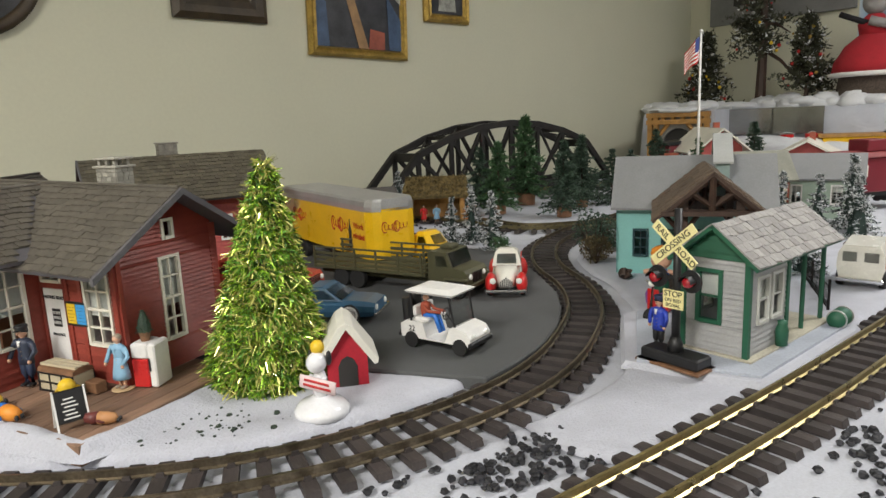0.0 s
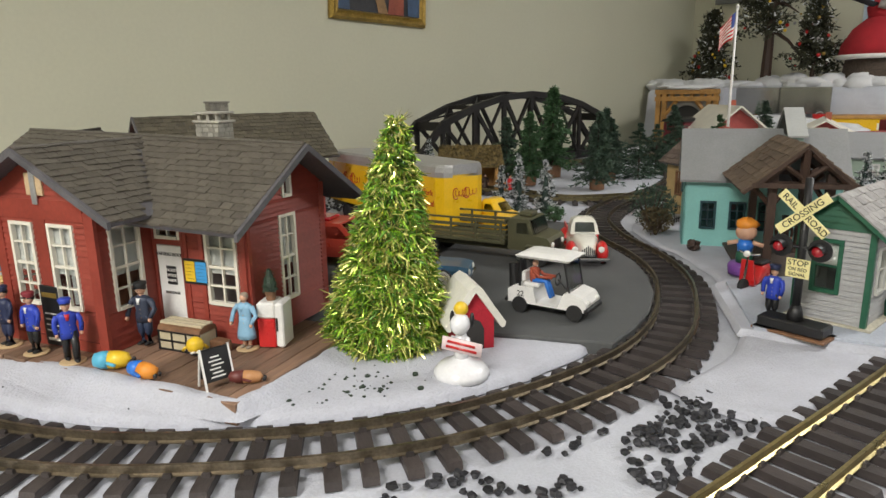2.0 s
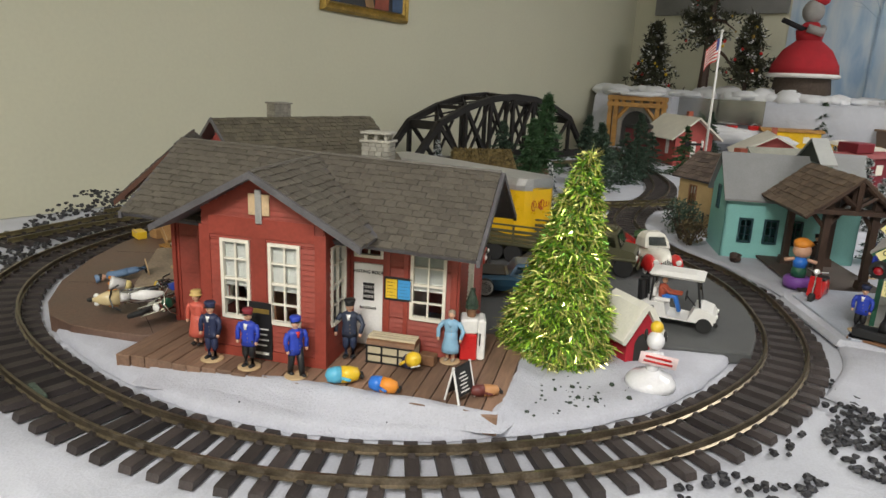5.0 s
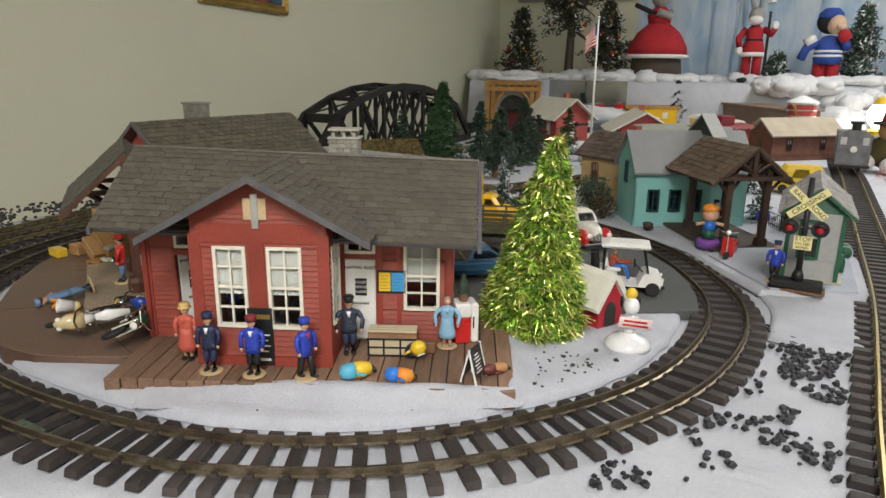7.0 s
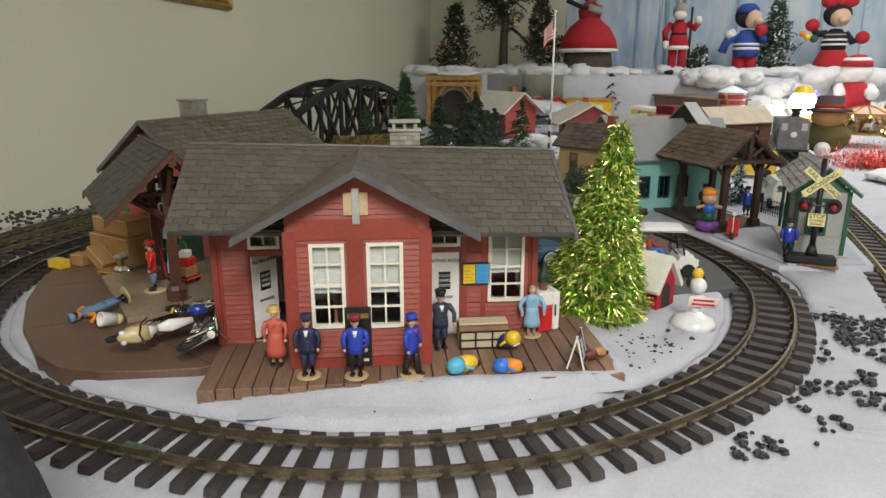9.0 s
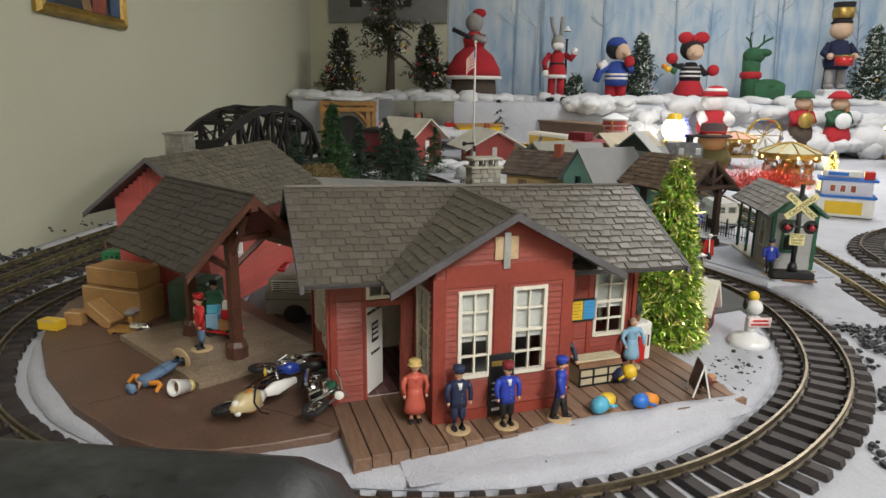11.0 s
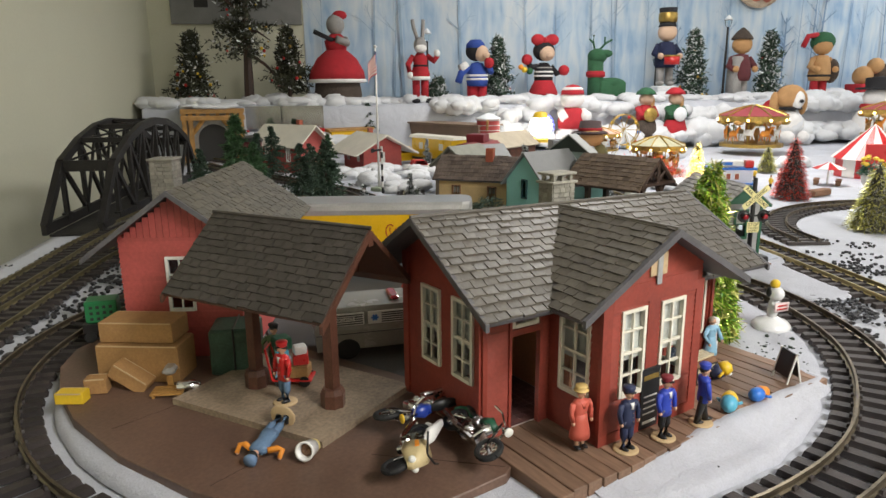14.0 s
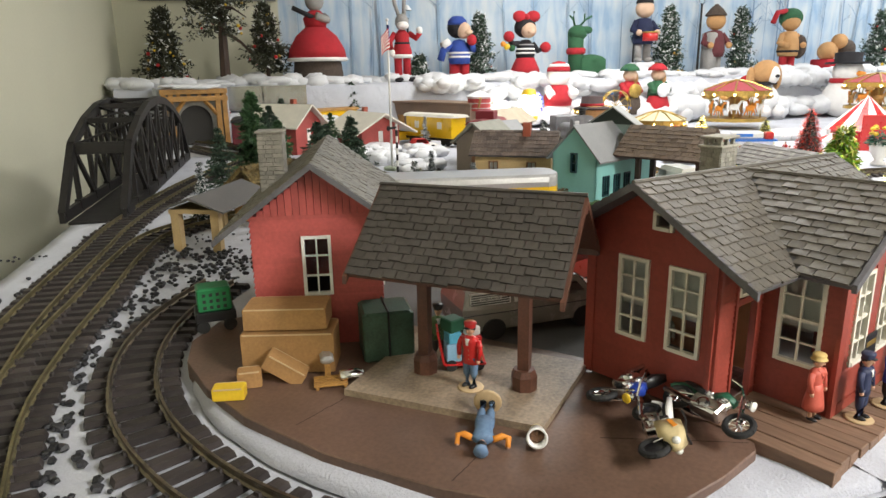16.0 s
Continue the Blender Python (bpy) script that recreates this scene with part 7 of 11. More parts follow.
for k, z in ((0.0, 0.0003), (0.003, 0.0040), (0.010, 0.0055), (0.022, 0.0050)):
    r = []
    for i, p in enumerate(ring):
        d = ring[(i + 2) % len(ring)] - ring[i - 2]
        d = Vector((-d.y, d.x, 0)).normalized() * (1 if turn > 0 else -1) * (k + 0.003 * noise.noise(p * 22))
        r.append(bm.verts.new((p.x + d.x, p.y + d.y, z + 0.0012 * noise.noise(p * 15 + Vector((0, 0, k * 40))))))
    rings.append(r)
skin(bm, rings, True, False)
face(bm, rings[-1])
solid("snow_pad", bm, M_BATT, "flat white snow batting between the tracks", "snow", kind="structure", smooth=True)
plate("crossing_board", [(0.212, 0.722), (0.32, 0.662), (0.49, 0.808), (0.455, 0.88), (0.34, 0.92), (0.262, 0.90)], 0.0115, 0.0148, mat("pale_board", (0.40, 0.43, 0.49), 0.8, var=0.12, scale=12, bump=0.3), "thin grey board under the gatehouse", "board", bevel=0.0006)

# ---- gatehouse ----
plate("snow_pad", [(0.196, 0.726), (0.225, 0.706), (0.31, 0.648), (0.335, 0.652), (0.50, 0.795), (0.512, 0.815), (0.468, 0.895), (0.34, 0.938), (0.252, 0.915), (0.24, 0.90)], 0.003, 0.0116, M_BATT, "white snow batting raising the gatehouse board", "snow", bevel=0.006)
GH = turned(0.2985, 0.731, 0.0148, 40.0)
gate = thing("gatehouse", "small grey and green crossing gatehouse with shingle roof", "model building", GH)
GF = frame_of(Matrix(), (0, -1, 0), (-1, 0, 0), (0, 0, 0))
GS = frame_of(Matrix(), (1, 0, 0), (0, -1, 0), (0, -0.036, 0))
GN = frame_of(Matrix(), (-1, 0, 0), (0, 1, 0), (0, 0.036, 0))
GB = frame_of(Matrix(), (0, 1, 0), (1, 0, 0), (0.09, 0, 0))
GW = (-0.0215, 0.009, 0.034, 0.095)
bm = bmesh.new()
siding(bm, GF, -0.036, 0.036, 0, 0.106, (GW,), row=0.0062, lap=0.0016)
part("front_wall", bm, M_GREYSIDE, gate)
bm = bmesh.new()
siding(bm, GF, -0.036, 0.036, 0.106, 0.139, (), row=0.007, limit=lambda z: (0.0, max(0.0005, (0.141 - z) * 1.12)))
part("gable", bm, M_GREEN, gate)
for q, w in ((GS, ((0.018, 0.045, 0.035, 0.088), (0.05, 0.077, 0.035, 0.088))), (GN, ((0.035, 0.06, 0.035, 0.088),))):
    bm = bmesh.new()
    siding(bm, q, 0.0 if q is GS else -0.09, 0.09 if q is GS else 0.0, 0, 0.108, w if q is GS else [(-a[1], -a[0], a[2], a[3]) for a in w], row=0.0062, lap=0.0016)
    part("side_wall", bm, M_GREYSIDE, gate)
    for one in (w if q is GS else [(-a[1], -a[0], a[2], a[3]) for a in w]):
        window(gate, q, *one, cols=1, rows=2, blind=0.5, material=paint("pale_grey_frame", (0.5, 0.5, 0.46), 0.5), label="pale grey sash window")
bm = bmesh.new()
siding(bm, GB, -0.036, 0.036, 0, 0.139, (), row=0.008, limit=lambda z: (0.0, 0.036 if z < 0.108 else max(0.0005, (0.141 - z) * 1.12)))
part("back_wall", bm, M_GREYSIDE, gate)
window(gate, GF, *GW, cols=1, rows=2, blind=0.5, material=M_GREEN, label="green framed sash window", frame_w=0.0045)
for x, y in ((0, -0.036), (0, 0.036), (0.09, -0.036), (0.09, 0.036)):
    bm = bmesh.new()
    box(bm, x - 0.003, x + 0.003, y - 0.003, y + 0.003, 0, 0.107)
    part("corner_board", bm, M_GREEN, gate)
GSL = math.hypot(0.052, 0.042)
for s in (-1, 1):
    slope(gate, ((-0.012, -0.052, 0.1025) if s < 0 else (0.205, 0.052, 0.1025)), (1 if s < 0 else -1, 0, 0), (0, -s * 0.052, 0.042), 0.217, GSL, w=0.012, h=0.0115, material=mat("pale_grey_shingle", (0.34, 0.325, 0.31), 0.65, var=0.2, scale=30, bump=0.5, piece=0.2), loose=(s < 0), seed=20 + s, trim=M_GREEN)
for x in (0.14, 0.195):
    for s in (-1, 1):
        bm = bmesh.new()
        cyl(bm, (x, s * 0.034, 0), (x, s * 0.034, 0.112), 0.0028, n=8)
        part("awning_post", bm, M_GREEN, gate)
bm = bmesh.new()
rbox(bm, -0.006, 0.2, -0.045, 0.045, -0.0003, 0.0025, 0.0005)
part("floor_slab", bm, mat("pale_planks", (0.45, 0.42, 0.33), 0.7, var=0.2, scale=20), gate)
barrel = thing("green_barrel", "small green barrel lying by the gatehouse", "barrel", turned(0.484, 0.812, 0.0225, 42) @ pose(0, 0, 0, 0, 90, 0))
bm = bmesh.new()
lathe(bm, [(0.009, -0.018), (0.0112, -0.008), (0.0115, 0.0), (0.0112, 0.008), (0.009, 0.018), (0, 0.018)], 16)
part("cask", bm, M_GREEN, barrel, smooth=True)
for z in (-0.012, 0.011):
    bm = bmesh.new()
    lathe(bm, [(0.0108, z), (0.0118, z), (0.0118, z + 0.002), (0.0108, z + 0.002)], 16)
    part("hoop", bm, M_SILVER, barrel)
milk = thing("milk_can", "green milk can standing by the gatehouse wall", "milk can", GH @ turned(0.066, -0.044, 0.0027, 0))
bm = bmesh.new()
lathe(bm, [(0.0065, 0), (0.007, 0.018), (0.0045, 0.024), (0.0052, 0.028), (0, 0.029)], 14)
part("body", bm, M_GREEN, milk, smooth=True)


def fence(p0, p1, n, label, h=0.036):
    a, b = Vector((*p0, 0.005)), Vector((*p1, 0.005))
    f = thing("picket_fence", label, "fence", None, "iron fences")
    d = (b - a).normalized()
    for z in (0.008, h - 0.005):
        bm = bmesh.new()
        cyl(bm, a + UP * z, b + UP * z, 0.0009, n=6)
        part("rail", bm, M_IRON, f)
    for i in range(n + 1):
        p = a + (b - a) * i / n
        bm = bmesh.new()
        post = i % 8 == 0
        cyl(bm, p, p + UP * (h + 0.006 if post else h), 0.0021 if post else 0.0008, 0.0021 if post else 0.0003, n=6)
        part("post" if post else "picket", bm, M_IRON, f)


fence((0.60, 1.13), (0.52, 0.90), 32, "black iron picket fence behind the gatehouse")
fence((0.44, 1.42), (0.36, 1.35), 12, "black iron picket fence by the tan house")

# ---- teal depot with canopy ----
TE = turned(0.302, 1.165, 0.004, -20)
teal = thing("teal_depot", "teal walled model depot with plain grey roof", "model building", TE)
TF = frame_of(Matrix(), (1, 0, 0), (0, -1, 0), (0, 0, 0))
TL = frame_of(Matrix(), (0, -1, 0), (-1, 0, 0), (0, 0, 0))
TR = frame_of(Matrix(), (0, 1, 0), (1, 0, 0), (0.24, 0, 0))
TB = frame_of(Matrix(), (-1, 0, 0), (0, 1, 0), (0, 0.125, 0))


def flat_wall(bm, q, s0, s1, z0, z1, holes=(), limit=None):
    siding(bm, q, s0, s1, z0, z1, holes, row=0.03 if limit is None else 0.005, limit=limit, lap=0.0)


TWIN = ((0.027, 0.053, 0.031, 0.079), (0.073, 0.099, 0.031, 0.079), (0.118, 0.143, 0.031, 0.079))
bm = bmesh.new()
flat_wall(bm, TF, 0, 0.24, 0, 0.124, TWIN)
part("front_wall", bm, M_TEAL, teal)
tl = lambda z: (-0.0625, 0.0625 if z < 0.124 else max(0.0005, 0.190 - z))
TLW = ((-0.072, -0.053, 0.085, 0.132),)
bm = bmesh.new()
flat_wall(bm, TL, -0.125, 0.0, 0, 0.186, TLW, limit=tl)
part("west_gable", bm, M_TEAL, teal)
bm = bmesh.new()
flat_wall(bm, TR, 0, 0.125, 0, 0.186, (), limit=lambda z: (0.0625, 0.0625 if z < 0.124 else max(0.0005, (0.190 - z))))
part("east_gable", bm, M_TEAL, teal)
bm = bmesh.new()
flat_wall(bm, TB, -0.24, 0, 0, 0.124)
part("back_wall", bm, M_TEAL, teal)
NAVYTEAL = paint("dark_teal_frame", (0.012, 0.05, 0.06), 0.5)
for w in TWIN:
    window(teal, TF, *w, cols=2, rows=3, blind=0, material=NAVYTEAL, label="dark blue-green window with six panes")
window(teal, TL, *TLW[0], cols=1, rows=2, blind=0, material=NAVYTEAL, label="narrow dark window in the gable")
bm = bmesh.new()
box(bm, 0.003, 0.237, 0.003, 0.122, 0.001, 0.003)
part("floor_plate", bm, M_DARK, teal)
for s in (0, 1):
    bm = bmesh.new()
    y0, y1 = (-0.015, 0.0625) if s == 0 else (0.14, 0.0625)
    loft(bm, [[(-0.008, y0, 0.112), (0.25, y0, 0.112), (0.25, y1, 0.1925), (-0.008, y1, 0.1925)], [(-0.008, y0, 0.116), (0.25, y0, 0.116), (0.25, y1, 0.197), (-0.008, y1, 0.197)]])
    part("roof", bm, M_GREYROOF, teal)

# the high false front across the depot
bm = bmesh.new()
box(bm, 0.156, 0.176, 0.001, 0.124, 0.120, 0.189)
front = part("false_front", bm, paint("dull_teal", (0.27, 0.36, 0.34), 0.6), teal, "dull teal raised cross wall")
bm = bmesh.new()
loft(bm, [[(x, -0.002, 0.189), (x, 0.127, 0.189), (x, 0.0625, 0.2285)] for x in (0.154, 0.178)])
part("gable", bm, paint("blackish_green", (0.018, 0.03, 0.025), 0.5), front, "blackish green gable")
for y0, y1 in ((-0.007, 0.0625), (0.132, 0.0625)):
    bm = bmesh.new()
    loft(bm, [[(0.151, y0, 0.1865), (0.181, y0, 0.1865), (0.181, y1, 0.2290), (0.151, y1, 0.2290)], [(0.151, y0, 0.1895), (0.181, y0, 0.1895), (0.181, y1, 0.2325), (0.151, y1, 0.2325)]])
    part("coping", bm, paint("pale_grey_coping", (0.36, 0.37, 0.36), 0.6), front)

CN = turned(0.4025, 1.028, 0.008, 252.5)
canopy = thing("depot_canopy", "dark timber platform canopy with brown shingle roof", "canopy", CN)
CSL = math.hypot(0.078, 0.066)
for s in (-1, 1):
    slope(canopy, ((-0.095, -0.078, 0.121) if s < 0 else (0.115, 0.078, 0.121)), (1 if s < 0 else -1, 0, 0), (0, -s * 0.078, 0.066), 0.21, CSL, w=0.017, h=0.0125, t=0.002, material=mat("brown_shingle", (0.135, 0.095, 0.065), 0.7, var=0.25, scale=22, bump=0.6, piece=0.28), loose=True, seed=30 + s, trim=M_BROWN)
for x in (-0.05, 0.095):
    for s in (-1, 1):
        bm = bmesh.new()
        box(bm, x - 0.0055, x + 0.0055, s * 0.036 - 0.0055, s * 0.036 + 0.0055, 0.016, 0.147)
        pst = part("post", bm, M_BROWN, canopy)
        bm = bmesh.new()
        box(bm, x - 0.0095, x + 0.0095, s * 0.036 - 0.0095, s * 0.036 + 0.0095, 0.0, 0.018, taper=0.85)
        part("pedestal", bm, M_BROWN, pst)
        bm = bmesh.new()
        cyl(bm, (x, s * 0.036, 0.10), (x, s * 0.012, 0.135), 0.0035, n=4)
        cyl(bm, (x, s * 0.036, 0.10), (x, s * 0.062, 0.128), 0.0035, n=4)
        part("brace", bm, M_BROWN, pst)
for x in (-0.05, 0.095, 0.112):
    bm = bmesh.new()
    box(bm, x - 0.004, x + 0.004, -0.066, 0.066, 0.128, 0.135)
    part("tie_beam", bm, M_BROWN, canopy)
    bm = bmesh.new()
    cyl(bm, (x, 0, 0.134), (x, 0, 0.18), 0.0042, n=4)
    for s in (-1, 1):
        cyl(bm, (x, s * 0.055, 0.133), (x, s * 0.008, 0.175), 0.0035, n=4)
        cyl(bm, (x, s * 0.004, 0.142), (x, s * 0.028, 0.16), 0.003, n=4)
    part("king_post", bm, M_BROWN, canopy)
bm = bmesh.new()
rbox(bm, -0.1, 0.14, -0.07, 0.07, 0.0, 0.004, 0.001, CN)
solid("canopy_platform", bm, mat("dark_brown_platform", (0.06, 0.042, 0.033), 0.7, var=0.25, scale=14, bump=0.4), "dark brown platform board under the canopy", "platform")
# toys under the canopy
bm = bmesh.new()
q = sized(0.313, 0.958, 0.0085, -120, 1.2)
lathe(bm, [(0.017, 0), (0.018, 0.01), (0.016, 0.014), (0, 0.014)], 16, q, 0)
lathe(bm, [(0.009, 0.014), (0.010, 0.022), (0.008, 0.03), (0, 0.03)], 12, q, 1)
lathe(bm, [(0.0085, 0.028), (0.0095, 0.036), (0.006, 0.042), (0, 0.042)], 12, q, 2)
ball(bm, (0, 0, 0.051), 0.0105, 0.012, 0.0105, 14, 8, 3, q)
ball(bm, (-0.002, 0, 0.060), 0.0115, 0.0125, 0.008, 12, 6, 4, q, 0.18)
for s in (-1, 1):
    tube(bm, [(0, s * 0.008, 0.039), (0.001, s * 0.02, 0.036)], 0.0028, 7, 3, q)
solid("toy_figure", bm, [M_PURPLE, M_GREEN, M_TOYBLUE, M_SKIN, M_ORANGE], "orange haired toy figure on a purple stand", "toy figure", smooth=True)
sc = thing("toy_scooter", "glossy red toy motor scooter on the board", "scooter", sized(0.293, 0.886, 0.0068, 215, 1.3))
for x in (-0.019, 0.021):
    wheel(sc, Matrix.Translation((x, 0, 0.0075)), 0.0075, 0.005)
bm = bmesh.new()
loft(bm, [ring_at(-0.026, 0.004, 0.012, 0.020), ring_at(-0.016, 0.0075, 0.010, 0.026), ring_at(-0.004, 0.006, 0.009, 0.024), ring_at(0.002, 0.006, 0.007, 0.011), ring_at(0.014, 0.006, 0.007, 0.011)])
part("body", bm, M_RED, sc, smooth=True)
bm = bmesh.new()
loft(bm, [[(0.012, -0.008, 0.009), (0.012, 0.008, 0.009), (0.0145, 0.008, 0.009), (0.0145, -0.008, 0.009)], [(0.015, -0.006, 0.034), (0.015, 0.006, 0.034), (0.017, 0.006, 0.034), (0.017, -0.006, 0.034)]])
part("leg_shield", bm, M_RED, sc)
bm = bmesh.new()
rbox(bm, -0.022, -0.003, -0.0055, 0.0055, 0.025, 0.029, 0.0015)
part("seat", bm, M_BLACK, sc)
bm = bmesh.new()
tube(bm, [(0.013, -0.011, 0.041), (0.016, 0, 0.039), (0.013, 0.011, 0.041)], 0.001, 6)
cyl(bm, (0.021, 0, 0.008), (0.0155, 0, 0.039), 0.0013, n=6)
part("handlebar", bm, M_CHROME, sc)
bm = bmesh.new()
ball(bm, (0.0185, 0, 0.0405), 0.0035)
part("headlight", bm, M_LENS, sc)
bm = bmesh.new()
ball(bm, (0.306, 1.118, 0.014), 0.011, 0.011, 0.009, 10, 6, rough=0.3)
solid("pine_cone", bm, M_BROWN, "dark brown cone lying by the depot wall", "cone")
figure("figurine", turned(0.50, 1.01, 0.0045, -130), "painted figurine in blue standing by the fence", M_ROYAL, M_NAVY, M_NAVY)
figure("figurine", turned(0.425, 1.06, 0.0085, -110), "dark painted figurine seated under the canopy", M_BROWN, M_BLACK, M_BLACK)

# cream delivery van by the fence
DV = turned(0.652, 1.035, 0.004, 50)
dv = thing("delivery_van", "cream toy delivery van parked behind the fence", "van", DV)
bm = bmesh.new()
loft(bm, [ring_at(-0.05, 0.031, 0.014, 0.066, 0.004), ring_at(0.02, 0.032, 0.014, 0.07, 0.004), ring_at(0.034, 0.031, 0.014, 0.066, 0.004), ring_at(0.046, 0.029, 0.014, 0.043, 0.004), ring_at(0.07, 0.026, 0.015, 0.036, 0.004)])
part("body", bm, M_CREAMCAR, dv)
for s in (-1, 1):
    bm = bmesh.new()
    box(bm, 0.004, 0.03, s * 0.0312 - 0.0012, s * 0.0312 + 0.0012, 0.042, 0.058)
    part("side_window", bm, M_TINT, dv)
    bm = bmesh.new()
    box(bm, -0.0515, -0.0495, s * 0.014 - 0.009, s * 0.014 + 0.009, 0.042, 0.056)
    part("rear_window", bm, M_TINT, dv)
bm = bmesh.new()
rbox(bm, -0.056, -0.051, -0.031, 0.031, 0.011, 0.017, 0.0015)
part("bumper", bm, M_CHROME, dv)
bm = bmesh.new()
box(bm, -0.04, -0.008, -0.0328, -0.0315, 0.032, 0.037)
part("lettering_bar", bm, M_RED, dv)
four_wheels(dv, (-0.03, 0.05), 0.028, 0.0125, 0.009)

# ---- trees ----
def pine(x, y, z, h, r, label, material, tub=True, seed=1, count=900, frost=0.0, group="model pine trees"):
    t = thing("pine_tree", label, "pine tree", turned(x, y, z, seed * 40), group)
    rnd = random.Random(seed)
    bm = bmesh.new()
    tube(bm, [(0, 0, 0), (0.002, 0, h * 0.5), (0, 0, h * 0.97)], [h * 0.022, h * 0.014, h * 0.004], 7)
    part("trunk", bm, M_BROWN, t)
    if tub:
        bm = bmesh.new()
        lathe(bm, [(h * 0.1, 0), (h * 0.105, h * 0.13), (h * 0.09, h * 0.135), (0, h * 0.135)], 14)
        part("tub", bm, M_MIDBROWN, t, "round wooden stump base")
    z0 = h * (0.16 if tub else 0.04)
    if frost:
        bm = bmesh.new()
        lathe(bm, [(r * 0.4, z0), (r * 0.25, h * 0.5), (r * 0.05, h * 0.85), (0, h * 0.86)], 8)
        part("bristle_core", bm, material, t)
    bm = bmesh.new()
    tiers = max(7, int(h / 0.011))
    for k in range(tiers):
        f = k / (tiers - 1)
        zz = z0 + (h - z0) * f
        rr = r * 1.1 * (1 - f) + r * 0.06 if frost else (r * 1.45 * (1 - f) ** 0.7 + r * 0.06) * rnd.uniform(0.75, 1.2)
        n = max(4, int(9 * (1 - f) + 4))
        for j in range(n):
            a = rnd.uniform(0, 6.283)
            ln = rr * (rnd.uniform(0.8, 1.1) if frost else rnd.uniform(0.45, 1.15))
            tip = Vector((ln * math.cos(a), ln * math.sin(a), -ln * rnd.uniform(0.05, 0.4)))
            base = Vector((0, 0, zz + rnd.uniform(-0.3, 0.3) * h / tiers))
            m = max(5, int(count / (tiers * n)))
            for i in range(m):
                s = rnd.uniform(0.15, 1.0)
                p = base + tip * s
                d = (tip.normalized() * rnd.uniform(0.2, 1) + Vector((rnd.uniform(-1, 1), rnd.uniform(-1, 1), rnd.uniform(-0.4, 0.8)))).normalized() * rnd.uniform(0.5, 1.1) * max(0.007, h * 0.06)
                w = d.cross(Vector((rnd.uniform(-1, 1), rnd.uniform(-1, 1), rnd.uniform(-1, 1)))).normalized() * max(0.0014, h * 0.0105)
                v = [bm.verts.new(p - w), bm.verts.new(p + w), bm.verts.new(p + d + w * 0.25), bm.verts.new(p + d - w * 0.25)]
                face(bm, v, 1 if frost and rnd.random() < frost else 0)
    part("crown", bm, [material, M_FLOCK], t)
    return t


PINE, FROSTED = "green artificial pine on a wooden stump base", "dark bottle brush tree dusted with snow"
for k, (x, y, h, r, tub, mt) in enumerate(((0.267, 2.15, 0.27, 0.05, True, M_NEEDLE2), (0.335, 1.86, 0.20, 0.055, True, M_NEEDLE), (0.165, 1.97, 0.20, 0.045, True, M_NEEDLE2), (0.42, 2.04, 0.18, 0.05, True, M_NEEDLE), (0.52, 2.08, 0.16, 0.055, False, M_NEEDLE), (0.60, 2.16, 0.15, 0.05, False, M_NEEDLE), (0.47, 2.28, 0.2, 0.05, False, M_NEEDLE), (0.12, 2.14, 0.18, 0.045, False, M_NEEDLE), (0.70, 2.26, 0.15, 0.05, False, M_NEEDLE), (0.80, 2.55, 0.2, 0.055, False, M_NEEDLE), (0.87, 2.32, 0.17, 0.045, False, M_NEEDLE2), (1.35, 2.95, 0.2, 0.05, False, M_NEEDLE), (1.95, 2.95, 0.26, 0.07, False, M_NEEDLE))):
    pine(x, y, 0.001, h, r, PINE if tub else "dense green artificial pine on the snow", mt, tub, seed=40 + k, count=5200)
for k, (x, y, h, r) in enumerate(((0.022, 1.458, 0.105, 0.026), (0.066, 1.51, 0.125, 0.029), (0.104, 1.385, 0.112, 0.03), (-0.125, 1.96, 0.13, 0.03), (0.72, 1.44, 0.13, 0.03), (0.782, 1.41, 0.125, 0.036), (0.848, 1.38, 0.122, 0.048), (0.598, 1.105, 0.088, 0.036), (0.90, 1.49, 0.155, 0.04), (1.4, 2.2, 0.12, 0.03), (0.55, 1.46, 0.07, 0.016), (0.62, 1.76, 0.08, 0.018))):
    pine(x, y, 0.0146 if k == 2 else 0.004, h, r, FROSTED, M_FROST, False, seed=60 + k, count=4600, frost=0.46, group="frosted bottle brush trees")


def bush(x, y, z, r, h, label, material, seed, n=700):
    b = thing("bush", label, "bush", turned(x, y, z, 0), "scrub bushes")
    rnd = random.Random(seed)
    bm = bmesh.new()
    for _ in range(9):
        a = rnd.uniform(0, 6.28)
        tube(bm, [(0, 0, 0), (r * 0.4 * math.cos(a), r * 0.4 * math.sin(a), h * 0.45), (r * 0.8 * math.cos(a), r * 0.8 * math.sin(a), h * rnd.uniform(0.6, 0.95))], [0.002, 0.0014, 0.0006], 5)
    part("stem", bm, M_BROWN, b)
    bm = bmesh.new()
    for _ in range(n):
        a, t = rnd.uniform(0, 6.28), rnd.random()
        rr = r * math.sqrt(rnd.random()) * (0.6 + 0.4 * math.sin(t * 3.1))
        p = Vector((rr * math.cos(a), rr * math.sin(a), h * (0.15 + 0.85 * t)))
        d = Vector((rnd.uniform(-1, 1), rnd.uniform(-1, 1), rnd.uniform(-0.6, 1))).normalized() * 0.007
        w = d.cross(Vector((rnd.uniform(-1, 1), rnd.uniform(-1, 1), rnd.uniform(-1, 1)))).normalized() * 0.0018
        face(bm, [bm.verts.new(p - w), bm.verts.new(p + w), bm.verts.new(p + d)])
    part("foliage", bm, material, b)


